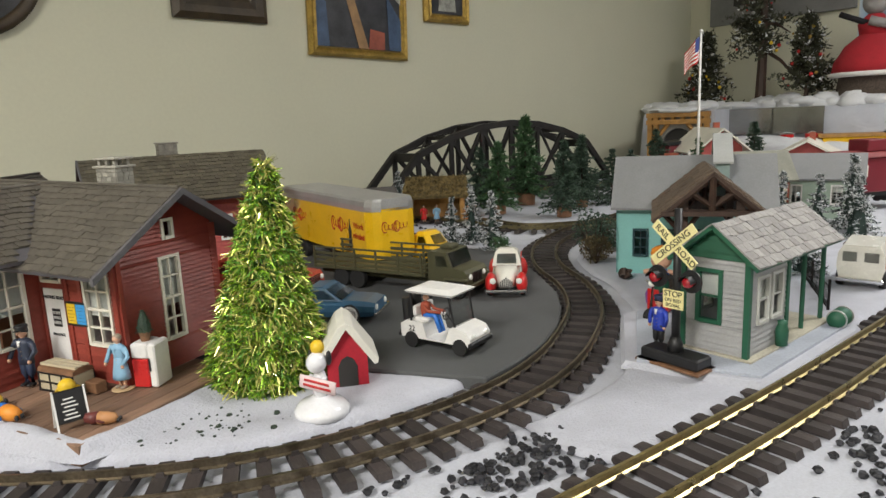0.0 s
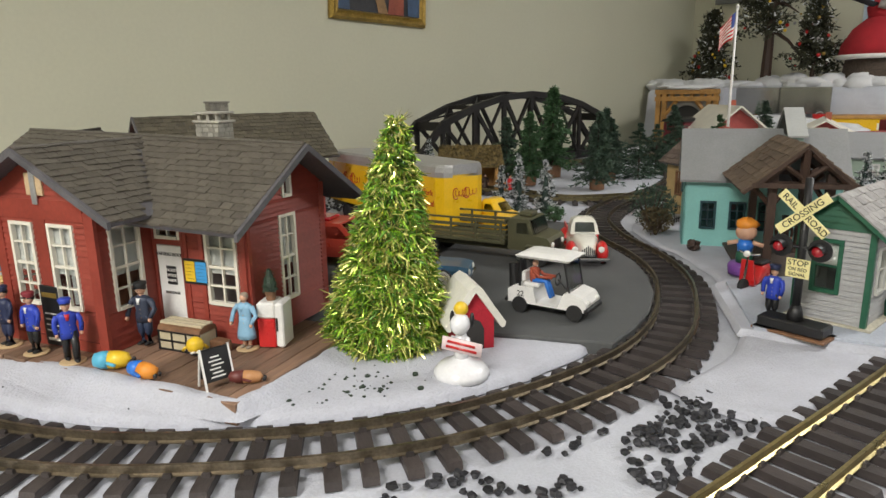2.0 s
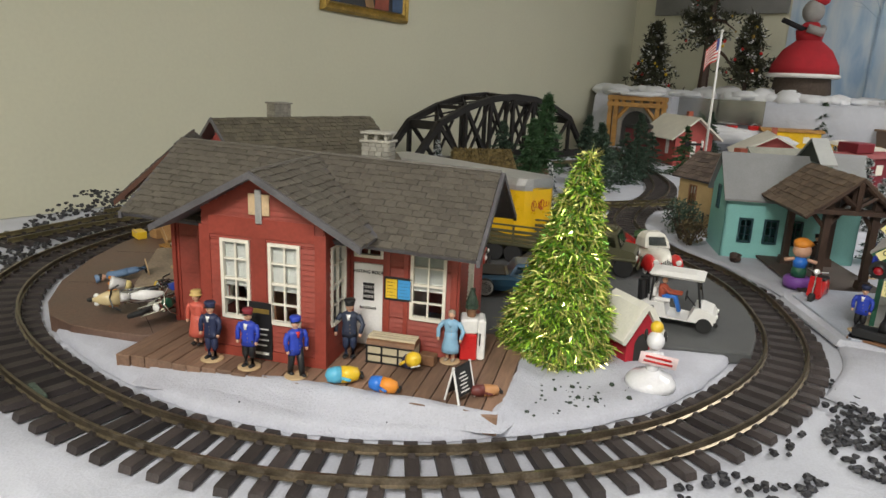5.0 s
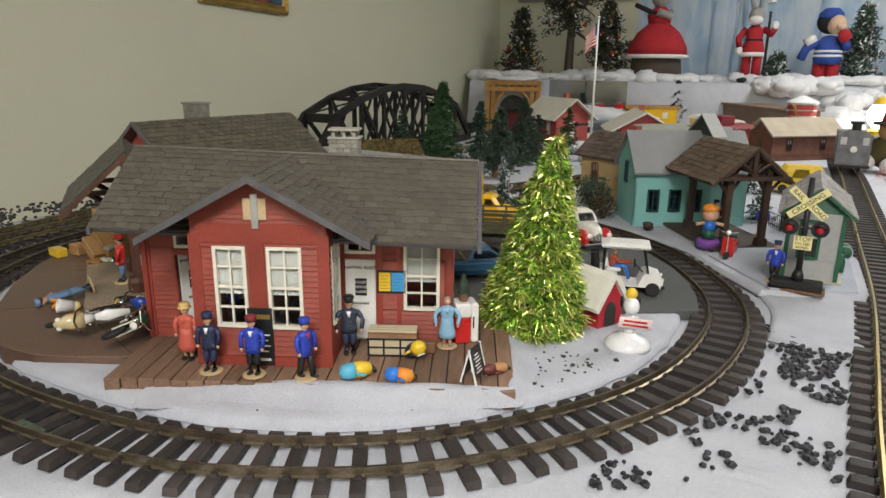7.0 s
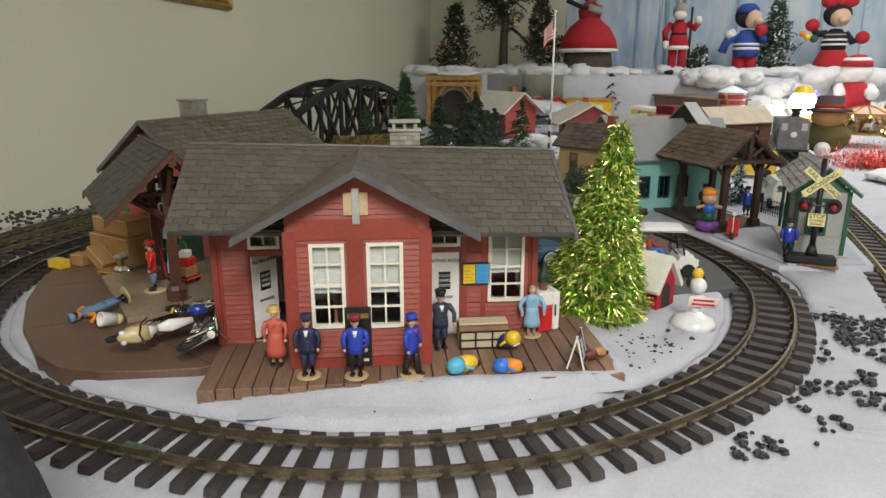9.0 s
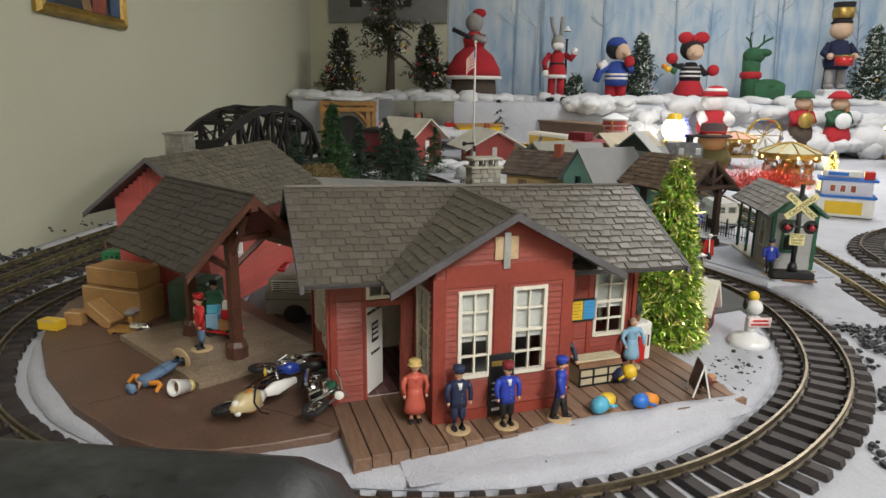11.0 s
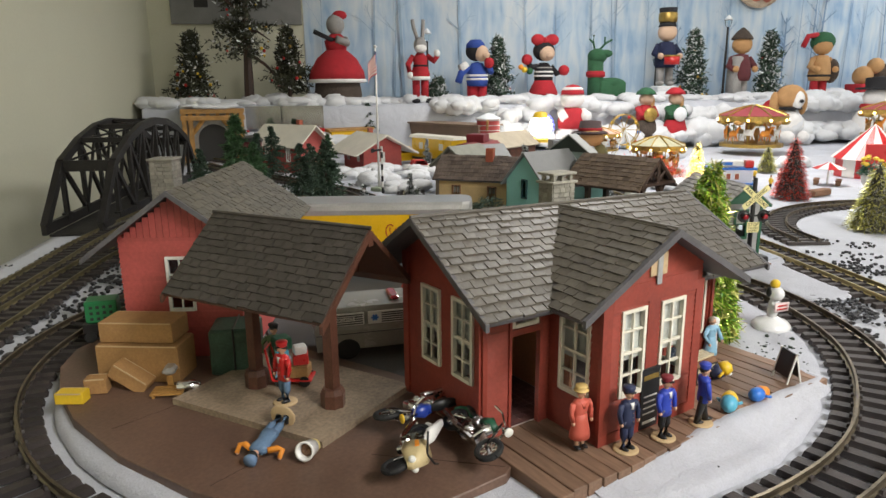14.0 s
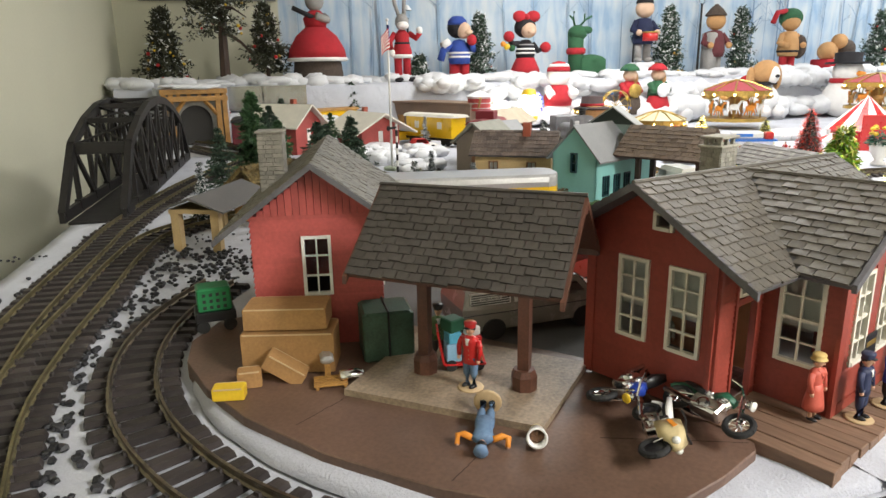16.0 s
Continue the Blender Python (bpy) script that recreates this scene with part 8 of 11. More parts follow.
M_SCRUB = mat("dry_scrub", (0.10, 0.075, 0.035), 0.8, var=0.4, piece=0.4)
bush(0.293, 1.30, 0.004, 0.042, 0.085, "tangled green and brown scrub beside the depot", M_NEEDLE, 5, 900)
bush(0.285, 1.245, 0.004, 0.032, 0.05, "low dry brown scrub beside the depot", M_SCRUB, 6, 600)
bush(0.335, 1.36, 0.004, 0.035, 0.06, "tangled green scrub behind the depot", M_NEEDLE, 7, 700)
bush(0.115, 1.34, 0.0146, 0.02, 0.03, "small green bush beside the frosted trees", M_NEEDLE2, 8, 300)

# ---- truss bridge ----
BRG = turned(-0.229, 2.2, 0.0, 40)
bridge = thing("truss_bridge", "black model railway truss bridge with arched top chord", "bridge", BRG)
BL_, PN = 1.16, 8
TOPS = [0.022, 0.165, 0.215, 0.245, 0.255, 0.245, 0.215, 0.165, 0.022]


def member(p0, p1, w, name, t=0.006):
    p0, p1 = Vector(p0), Vector(p1)
    bm = bmesh.new()
    d = (p1 - p0).normalized()
    yv = Vector((0, 1, 0))
    if abs(d.y) > 0.9:
        yv = Vector((1, 0, 0))
    n = d.cross(yv).normalized()
    o = n.cross(d).normalized()
    ring = lambda p: [p + n * w / 2 + o * t / 2, p - n * w / 2 + o * t / 2, p - n * w / 2 - o * t / 2, p + n * w / 2 - o * t / 2]
    loft(bm, [ring(p0), ring(p1)])
    part(name, bm, M_IRON, bridge)


for s in (-1, 1):
    y = s * 0.066
    xs = [BL_ * i / PN for i in range(PN + 1)]
    member((-0.01, y, 0.016), (BL_ + 0.01, y, 0.016), 0.026, "bottom_chord", 0.012)
    for i in range(PN):
        member((xs[i], y, TOPS[i]), (xs[i + 1], y, TOPS[i + 1]), 0.022, "top_chord", 0.016)
    for i in range(1, PN):
        member((xs[i], y, 0.02), (xs[i], y, TOPS[i]), 0.016, "hanger", 0.01)
    for i in range(1, PN - 1):
        a, b = (i, i + 1) if i < PN / 2 else (i + 1, i)
        member((xs[a], y, TOPS[a]), (xs[b], y, 0.02), 0.014, "diagonal", 0.008)
        if 1 < i < PN - 2:
            member((xs[b], y, TOPS[b]), (xs[a], y, 0.02), 0.009, "counter_brace")
    for x in xs[1:-1]:
        bm = bmesh.new()
        box(bm, x - 0.016, x + 0.016, y - 0.008, y + 0.008, 0.012, 0.034)
        part("gusset", bm, M_IRON, bridge)
for i in range(1, PN):
    x = BL_ * i / PN
    member((x, -0.066, TOPS[i]), (x, 0.066, TOPS[i]), 0.014, "top_strut", 0.01)
    if i < PN - 1:
        x2 = BL_ * (i + 1) / PN
        member((x, -0.066, TOPS[i]), (x2, 0.066, TOPS[i + 1]), 0.005, "lateral_brace", 0.004)
        member((x, 0.066, TOPS[i]), (x2, -0.066, TOPS[i + 1]), 0.005, "lateral_brace", 0.004)
for i in (1, PN - 1):
    x = BL_ * i / PN
    bm = bmesh.new()
    box(bm, x - 0.004, x + 0.004, -0.066, 0.066, TOPS[i] - 0.022, TOPS[i])
    part("portal_plate", bm, M_IRON, bridge)
bm = bmesh.new()
box(bm, -0.01, BL_ + 0.01, -0.055, 0.055, -0.001, 0.004)
part("deck_plate", bm, M_IRON, bridge)

# ---- thatched cabin and open shelter ----
CB = turned(-0.015, 1.86, 0.002, -4)
cabin = thing("thatched_cabin", "rustic wooden stable with shaggy moss thatch roof", "model building", CB)
bm = bmesh.new()
for x in (-0.07, 0.07):
    for y in (-0.035, 0.035):
        cyl(bm, (x, y, 0), (x, y, 0.082), 0.006, 0.005, 7)
    box(bm, x - 0.003, x + 0.003, -0.035, 0.035, 0.0, 0.08)
part("log_frame", bm, M_TIMBER, cabin)
bm = bmesh.new()
siding(bm, frame_of(Matrix(), (1, 0, 0), (0, -1, 0), (0, 0.036, 0)), -0.07, 0.07, 0, 0.082, (), row=0.01)
part("back_wall", bm, M_TIMBER, cabin)
rnd = random.Random(3)
for s in (-1, 1):
    bm = bmesh.new()
    loft(bm, [[(-0.088, s * 0.055, 0.070), (0.088, s * 0.055, 0.070), (0.08, 0, 0.116), (-0.08, 0, 0.116)], [(-0.09, s * 0.058, 0.078), (0.09, s * 0.058, 0.078), (0.082, 0, 0.126), (-0.082, 0, 0.126)]])
    for _ in range(700):
        u, v = rnd.uniform(-0.085, 0.085), rnd.random()
        p = Vector((u, s * 0.057 * (1 - v), 0.078 + 0.047 * v))
        d = Vector((rnd.uniform(-0.6, 0.6), s * rnd.uniform(0.3, 1), rnd.uniform(-0.5, 0.5))).normalized() * 0.012
        w = d.cross(UP).normalized() * 0.0014
        face(bm, [bm.verts.new(p - w), bm.verts.new(p + w), bm.verts.new(p + d + UP * 0.002)])
    part("thatch", bm, M_THATCH, cabin)
for k, (x, c) in enumerate(((-0.035, M_RED), (0.0, M_SKY), (0.04, M_BROWN), (0.085, M_ORANGE), (0.105, M_RED))):
    figure("figurine", CB @ turned(x, -0.02 if k < 3 else -0.05, 0.001, -90 + k * 12), "small painted figurine at the thatched stable", c, M_BROWN, None, True, base=False, tall=0.05)
SH = turned(-0.236, 1.80, 0.0, 18)
shelter = thing("open_shelter", "tan post shelter with a flat grey gable roof", "shelter", SH)
for x in (-0.09, 0.09):
    for y in (-0.04, 0.04):
        bm = bmesh.new()
        box(bm, x - 0.008, x + 0.008, y - 0.008, y + 0.008, 0, 0.08)
        part("post", bm, M_TANWALL, shelter)
bm = bmesh.new()
box(bm, -0.1, 0.1, -0.05, 0.05, 0.075, 0.083)
part("beam", bm, M_TANWALL, shelter)
for s in (-1, 1):
    bm = bmesh.new()
    loft(bm, [[(-0.115, s * 0.068, 0.079), (0.115, s * 0.068, 0.079), (0.115, 0, 0.104), (-0.115, 0, 0.104)], [(-0.115, s * 0.068, 0.082), (0.115, s * 0.068, 0.082), (0.115, 0, 0.108), (-0.115, 0, 0.108)]])
    part("roof", bm, mat("dark_roof_felt", (0.09, 0.085, 0.08), 0.7, var=0.15, scale=16, bump=0.3), shelter)

# ---- coal ----
TRACKS = [[p for p, d in spline(t, 0.03)] for t in (LOOP, BRIDGEWAY, SIDING, MAIN, RIGHTLOOP)]
INNER = Vector((-0.35, 1.03, 0))


def off_track(p, keep=0.05):
    return all((q - p).length > keep for t in TRACKS for q in t)


def lump(bm, p, r, rnd):
    """A rough stone of eight sides."""
    turn = rnd.uniform(0, 6.28)
    rows = []
    for f, h in ((0.55, -0.5), (1.0, 0.0), (0.72, 0.55)):
        rows.append([bm.verts.new(p + Vector((math.cos(turn + a * 1.2566) * r * f * rnd.uniform(0.7, 1.15), math.sin(turn + a * 1.2566) * r * f * rnd.uniform(0.7, 1.15), h * r * rnd.uniform(0.7, 1.2)))) for a in range(5)])
    skin(bm, rows)


def scatter(name, label, count, x0, x1, y0, y1, test, seed, r0=0.0023, r1=0.0052, clump=0.0, keep=0.052):
    rnd = random.Random(seed)
    bm = bmesh.new()
    done = tries = 0
    while done < count and tries < count * 40:
        tries += 1
        p = Vector((rnd.uniform(x0, x1), rnd.uniform(y0, y1), 0))
        if not test(p) or noise.noise(p * 16 + Vector((0, 0, seed))) < clump or not off_track(p, keep):
            continue
        r = rnd.uniform(r0, r1)
        lump(bm, Vector((p.x, p.y, r * 0.45)), r, rnd)
        done += 1
    solid(name, bm, M_COAL, label, "coal", kind="stuff")


scatter("coal", "scattered black coal chunks on the white sheet", 700, -0.32, 0.40, 0.20, 0.68, lambda p: (p - INNER).length > 0.53 and p.y < 0.585 + 0.0 * p.x and not (p.x > 0.09 and p.y > 0.54 + (p.x - 0.15) * 0.75) and (p.x > -0.12 or p.y > 0.40), 3, clump=0.02)
scatter("coal", "coal chunks in a line beside the curved track", 150, 0.02, 0.2, 0.5, 0.66, lambda p: p.y < 0.53 + p.x * 0.7 + 0.06 and p.y > 0.47, 4, keep=0.05)
scatter("coal", "coal chunks beyond the straight track", 230, 0.15, 0.62, 0.22, 0.62, lambda p: p.y < 0.62 - (0.34 - p.x) * 0.76, 5, clump=-0.02)
scatter("coal", "coal chunks between the old tracks by the wall", 900, -1.05, -0.3, 1.05, 1.85, lambda p: (p - INNER).length > 0.55 and p.y > 1.0, 6, 0.003, 0.0065, clump=-0.3, keep=0.043)
scatter("coal", "coal dust along the wall track", 160, -0.6, 0.1, 1.6, 2.1, lambda p: True, 7, 0.002, 0.005, keep=0.043)
rnd = random.Random(11)
bm = bmesh.new()
for _ in range(70):
    a = rnd.uniform(0, 6.28)
    p = Vector((rnd.gauss(-0.225, 0.05), rnd.gauss(0.605, 0.022), 0.0112))
    if off_track(p, 0.07):
        lump(bm, p, rnd.choice((0.0012, 0.0015, 0.002, 0.0035)), rnd)
solid("fallen_greenery", bm, mat("dark_green_crumbs", (0.03, 0.045, 0.03), 0.8, var=0.3), "dark green crumbs shed on the snow by the tree", "crumbs", kind="stuff")
rnd = random.Random(12)
bm = bmesh.new()
for _ in range(60):
    p = Vector((rnd.uniform(-0.62, -0.05), rnd.uniform(0.55, 0.64), 0.0112))
    if off_track(p, 0.07):
        lump(bm, p, rnd.uniform(0.0006, 0.0014), rnd)
solid("snow_grit", bm, M_COAL, "tiny dark specks of grit on the snow", "grit", kind="stuff")

# ---- pictures on the north wall ----
def picture(x0, x1, z0, z1, material, art, label, frame_w=0.03, oval=False, tilt=0.0):
    """A framed picture on the north wall; x runs along the wall from the corner."""
    w, h = x1 - x0, z1 - z0
    pic = thing("framed_picture", label, "picture", ROOM @ Matrix.Translation(((x0 + x1) / 2, -0.002, (z0 + z1) / 2)) @ pose(0, 0, 0, 0, tilt, 0), "framed pictures")
    if oval:
        bm = bmesh.new()
        q = pose(0, 0, 0, 90, 0, 0) @ Matrix.Diagonal((w / 2, h / 2, 1, 1))
        lathe(bm, [(1.0, 0.0), (1.0, 0.02), (0.93, 0.028), (0.86, 0.02), (0.84, 0.01), (0.84, 0.0)], 36, q)
        part("frame", bm, material, pic, smooth=True)
        bm = bmesh.new()
        lathe(bm, [(0.85, 0.004), (0.85, 0.008), (0, 0.008)], 36, q)
        part("canvas", bm, art, pic)
        return
    steps = ((0.0, 0.012), (0.25, 0.026), (0.55, 0.02), (0.8, 0.024), (1.0, 0.012))
    for sx, sz, horizontal in ((0, 1, True), (0, -1, True), (1, 0, False), (-1, 0, False)):
        bm = bmesh.new()
        rings = []
        for f, dpt in steps:
            k = f * frame_w
            a, b = w / 2 - k, h / 2 - k
            if horizontal:
                rings.append([(-a, -dpt, sz * b), (a, -dpt, sz * b)])
            else:
                rings.append([(sx * a, -dpt, -b), (sx * a, -dpt, b)])
        vs = [[bm.verts.new(p) for p in r] for r in rings]
        back = [bm.verts.new((p.co.x, 0.0, p.co.z)) for p in vs[0]]
        vs = [back] + vs
        for r0, r1 in zip(vs, vs[1:]):
            face(bm, (r0[0], r0[1], r1[1], r1[0]))
        part("frame_side", bm, material, pic)
    bm = bmesh.new()
    box(bm, -w / 2 + frame_w * 0.95, w / 2 - frame_w * 0.95, -0.012, -0.004, -h / 2 + frame_w * 0.95, h / 2 - frame_w * 0.95)
    part("canvas", bm, art[0] if isinstance(art, tuple) else art, pic)
    if isinstance(art, tuple):
        for k, (pts, c) in enumerate(art[1]):
            bm = bmesh.new()
            side(bm, [(p[0] * w, p[1] * h) for p in pts], -0.0135 - 0.0004 * k, -0.0125 - 0.0004 * k)
            part("painted_shape", bm, c, pic)


M_ART = mat("dark_oil_paint", (0.035, 0.034, 0.038), 0.35, var=0.5, scale=14, bump=0.2)
M_ART2 = mat("blue_oil_paint", (0.05, 0.09, 0.17), 0.4, var=0.3, scale=18)
M_ART3 = mat("brick_oil_paint", (0.33, 0.08, 0.045), 0.4, var=0.25, scale=20)
M_ART4 = mat("ochre_oil_paint", (0.33, 0.19, 0.08), 0.4, var=0.25, scale=20)
M_ART5 = mat("pale_sketch", (0.36, 0.36, 0.32), 0.5, var=0.4, scale=30)
shapes = [([(-0.44, -0.43), (-0.31, -0.43), (-0.33, -0.12), (-0.44, -0.02)], M_ART2), ([(-0.43, 0.02), (-0.08, 0.1), (-0.1, 0.17), (-0.42, 0.13)], M_ART3), ([(-0.02, -0.43), (0.08, -0.43), (-0.1, 0.05), (-0.16, 0.0)], M_ART4), ([(0.08, -0.43), (0.25, -0.43), (0.25, -0.3), (0.1, -0.28)], M_ART3), ([(0.3, -0.43), (0.43, -0.43), (0.43, -0.2), (0.28, -0.02)], M_ART2), ([(0.15, 0.12), (0.43, -0.08), (0.43, 0.3), (0.2, 0.35)], M_ART5)]
picture(-2.65, -2.205, 0.521, 1.02, M_GOLD, (M_ART, shapes), "gilt framed dark figure painting on the wall", 0.034, tilt=1.8)
picture(-3.13, -2.81, 0.628, 0.98, M_DKFRAME, (M_ART5, []), "dark and gold framed pale print", 0.075, tilt=0.8)
picture(-2.11, -1.865, 0.672, 0.98, M_GOLD, (M_ART, [([(-0.2, -0.35), (0.2, -0.35), (0.12, 0.3), (-0.1, 0.3)], M_ART5)]), "small gilt framed sketch", 0.035, tilt=0.5)
picture(-3.86, -3.47, 0.545, 0.99, M_DKFRAME, M_ART, "dark oval frame hanging on the wall", oval=True)

# ---- winter backdrop on the east wall ----
def backdrop_print():
    m = bpy.data.materials.new("winter_print")
    m.use_nodes = True
    N, L = m.node_tree.nodes, m.node_tree.links
    b = N["Principled BSDF"]
    tc, mp, mp2 = N.new("ShaderNodeTexCoord"), N.new("ShaderNodeMapping"), N.new("ShaderNodeMapping")
    L.new(tc.outputs["Object"], mp.inputs["Vector"])
    L.new(tc.outputs["Object"], mp2.inputs["Vector"])
    mp.inputs["Scale"].default_value, mp2.inputs["Scale"].default_value = (1, 7, 1.3), (1, 2.6, 2.2)
    n1, n2 = N.new("ShaderNodeTexNoise"), N.new("ShaderNodeTexNoise")
    n1.inputs["Scale"].default_value, n1.inputs["Detail"].default_value = 2.6, 12
    n2.inputs["Scale"].default_value, n2.inputs["Detail"].default_value = 1.6, 5
    n1.inputs["Distortion"].default_value, n2.inputs["Distortion"].default_value = 0.5, 0.6
    L.new(mp.outputs["Vector"], n1.inputs["Vector"])
    L.new(mp2.outputs["Vector"], n2.inputs["Vector"])
    r = N.new("ShaderNodeValToRGB")
    r.color_ramp.elements[0].position, r.color_ramp.elements[0].color = 0.37, (0.30, 0.44, 0.62, 1)
    r.color_ramp.elements[1].position, r.color_ramp.elements[1].color = 0.60, (0.60, 0.66, 0.71, 1)
    e = r.color_ramp.elements.new(0.47)
    e.color = (0.44, 0.56, 0.68, 1)
    add = N.new("ShaderNodeMath")
    add.operation = "MULTIPLY_ADD"
    add.inputs[1].default_value = 0.55
    L.new(n1.outputs["Fac"], add.inputs[0])
    half = N.new("ShaderNodeMath")
    half.operation = "MULTIPLY"
    half.inputs[1].default_value = 0.45
    L.new(n2.outputs["Fac"], half.inputs[0])
    L.new(half.outputs[0], add.inputs[2])
    L.new(add.outputs[0], r.inputs["Fac"])
    L.new(r.outputs["Color"], b.inputs["Base Color"])
    b.inputs["Roughness"].default_value = 0.55
    return m


print_ = thing("winter_backdrop", "hung plastic backdrop printed with a frosty blue forest", "backdrop", ROOM)
bm = bmesh.new()
cols = []
for i in range(241):
    y = -0.92 - 6.1 * i / 240
    x = -0.012 - 0.006 * math.sin(y * 9.0) - 0.004 * noise.noise(Vector((y * 6, 0, 0)))
    cols.append([bm.verts.new((x - 0.003 * math.sin(z * 8 + y), y, z)) for z in (-0.2, 0.1, 0.4, 0.7, 1.0, 1.3, 1.6)])
for a, b in zip(cols, cols[1:]):
    for j in range(6):
        face(bm, (a[j], b[j], b[j + 1], a[j + 1]))
part("sheet", bm, backdrop_print(), print_, smooth=True)
M_TRUNKP = mat("printed_trunk", (0.30, 0.42, 0.56), 0.6, var=0.2, scale=8)
M_TRUNKD = mat("printed_dark_trunk", (0.20, 0.30, 0.44), 0.6, var=0.2, scale=8)
rnd = random.Random(77)
for k in range(46):
    y = -0.98 - rnd.uniform(0.0, 5.9)
    bm = bmesh.new()
    w = rnd.choice((0.006, 0.008, 0.012, 0.02))
    x = -0.028
    lean = rnd.uniform(-0.06, 0.06)
    top = rnd.uniform(0.75, 1.5)

    def stroke(p, q, w0, w1):
        d = Vector((0, q[0] - p[0], q[1] - p[1])).normalized()
        n = Vector((0, -d.z, d.y))
        a, b2 = Vector((x, *p)), Vector((x, *q))
        face(bm, [bm.verts.new(a + n * w0), bm.verts.new(a - n * w0), bm.verts.new(b2 - n * w1), bm.verts.new(b2 + n * w1)])
    stroke((y, 0.24), (y + lean, top), w * 0.5, w * 0.25)
    for j in range(rnd.randint(4, 10)):
        f = rnd.uniform(0.35, 0.98)
        p = (y + lean * f, 0.24 + (top - 0.24) * f)
        ang = rnd.uniform(0.35, 1.0) * rnd.choice((-1, 1))
        ln = rnd.uniform(0.06, 0.2) * (1.15 - f * 0.6)
        q = (p[0] + ln * math.sin(ang), p[1] + ln * math.cos(ang))
        stroke(p, q, w * 0.2, w * 0.08)
        for i in range(2):
            f2 = rnd.uniform(0.4, 0.9)
            p2 = (p[0] + (q[0] - p[0]) * f2, p[1] + (q[1] - p[1]) * f2)
            a2 = ang + rnd.uniform(-0.8, 0.8)
            stroke(p2, (p2[0] + ln * 0.4 * math.sin(a2), p2[1] + ln * 0.4 * math.cos(a2)), w * 0.1, w * 0.05)
    part("printed_tree", bm, M_TRUNKP if k % 3 else M_TRUNKD, print_)
bm = bmesh.new()
box(bm, -0.03, -0.002, -0.91, -0.14, 0.74, 1.25, ROOM)
gp = solid("wall_panel", bm, mat("grey_panel_paint", (0.20, 0.20, 0.195), 0.6, var=0.15, scale=6), "grey panel fixed on the wall beside the backdrop", "wall panel")
for y0, y1 in ((-0.36, -0.28), (-0.58, -0.5), (-0.68, -0.6)):
    bm = bmesh.new()
    box(bm, -0.034, -0.0305, y0, y1, 0.835, 1.2, ROOM)
    part("dark_slot", bm, M_DARK, gp)
oval = thing("oval_plaque", "oval picture plaque hung on the backdrop", "plaque", ROOM @ Matrix.Translation((-0.04, -3.985, 0.985)) @ pose(0, 0, 0, 0, -90, 0))
bm = bmesh.new()
lathe(bm, [(1.0, 0.0), (1.0, 0.012), (0.9, 0.016), (0.86, 0.01), (0, 0.01)], 32, Matrix.Diagonal((0.12, 0.16, 1, 1)))
part("plate", bm, mat("plaque_tan", (0.42, 0.33, 0.24), 0.5, var=0.3, scale=20), oval)
bm = bmesh.new()
for x, y, r in ((-0.03, 0.02, 0.05), (-0.05, -0.06, 0.035), (0.02, 0.07, 0.03)):
    lathe(bm, [(r, 0.01), (r, 0.013), (0, 0.014)], 14, Matrix.Translation((x, y, 0)))
part("painted_shape", bm, M_ART3, oval)

# ---- snow shelf along the east wall ----
SZ = 0.262
shelf = thing("display_shelf", "raised shelf draped in white sheet behind the village", "shelf", ROOM, kind="structure")
bm = bmesh.new()
front = []
for i in range(181):
    y = -0.06 - 6.2 * i / 180
    k = 0.03 * noise.noise(Vector((y * 3, 1, 0)))
    sag = 0.018 * math.sin(y * 5) * math.sin(y * 1.7)
    front.append([bm.verts.new(p) for p in ((-0.03, y, SZ), (-0.55 + k, y, SZ), (-0.585 + k, y, SZ - 0.018 + sag * 0.3), (-0.60 + k * 1.5 + sag, y, 0.14), (-0.62 + k * 2 - sag, y, 0.0))])
for a, b in zip(front, front[1:]):
    for j in range(4):
        face(bm, (a[j], b[j], b[j + 1], a[j + 1]))
part("drape", bm, M_SHEET, shelf, smooth=True)
rnd = random.Random(31)


def drift(bm, c, r, seed):
    """A heap of cotton wool."""
    rr = random.Random(seed)
    for _ in range(17):
        o = Vector((rr.uniform(-1, 1) * r[0] * 0.75, rr.uniform(-1, 1) * r[1] * 0.75, rr.uniform(0, 0.45) * r[2]))
        s = rr.uniform(0.32, 0.6)
        rings = []
        for j in range(10):
            th = math.pi * (j + 0.05) / 9.1
            ring = []
            for i in range(15):
                ph = 2 * math.pi * i / 15
                d = Vector((math.sin(th) * math.cos(ph), math.sin(th) * math.sin(ph), -math.cos(th)))
                w = s * (1 + 0.2 * noise.noise(d * 2.3 + Vector((seed, o.x * 40, 0))) + 0.16 * noise.noise(d * 6.5 + Vector((seed, 3, o.y * 40))))
                ring.append(bm.verts.new(Vector(c) + o + Vector((d.x * r[0] * w, d.y * r[1] * w, d.z * r[2] * w))))
            rings.append(ring)
        skin(bm, rings)


for i in range(34):
    y = -0.15 - i * 0.178
    bm = bmesh.new()
    drift(bm, (rnd.uniform(-0.5, -0.25), y, SZ), (rnd.uniform(0.08, 0.12), rnd.uniform(0.1, 0.15), rnd.uniform(0.035, 0.07)), i)
    part("cotton_drift", bm, M_COTTON, shelf, smooth=True)
for i in range(22):
    y = -1.9 - i * 0.19
    bm = bmesh.new()
    drift(bm, (rnd.uniform(-0.78, -0.66), y, 0.05), (rnd.uniform(0.1, 0.16), rnd.uniform(0.12, 0.18), rnd.uniform(0.07, 0.13)), 50 + i)
    part("cotton_drift", bm, M_COTTON, shelf, smooth=True)


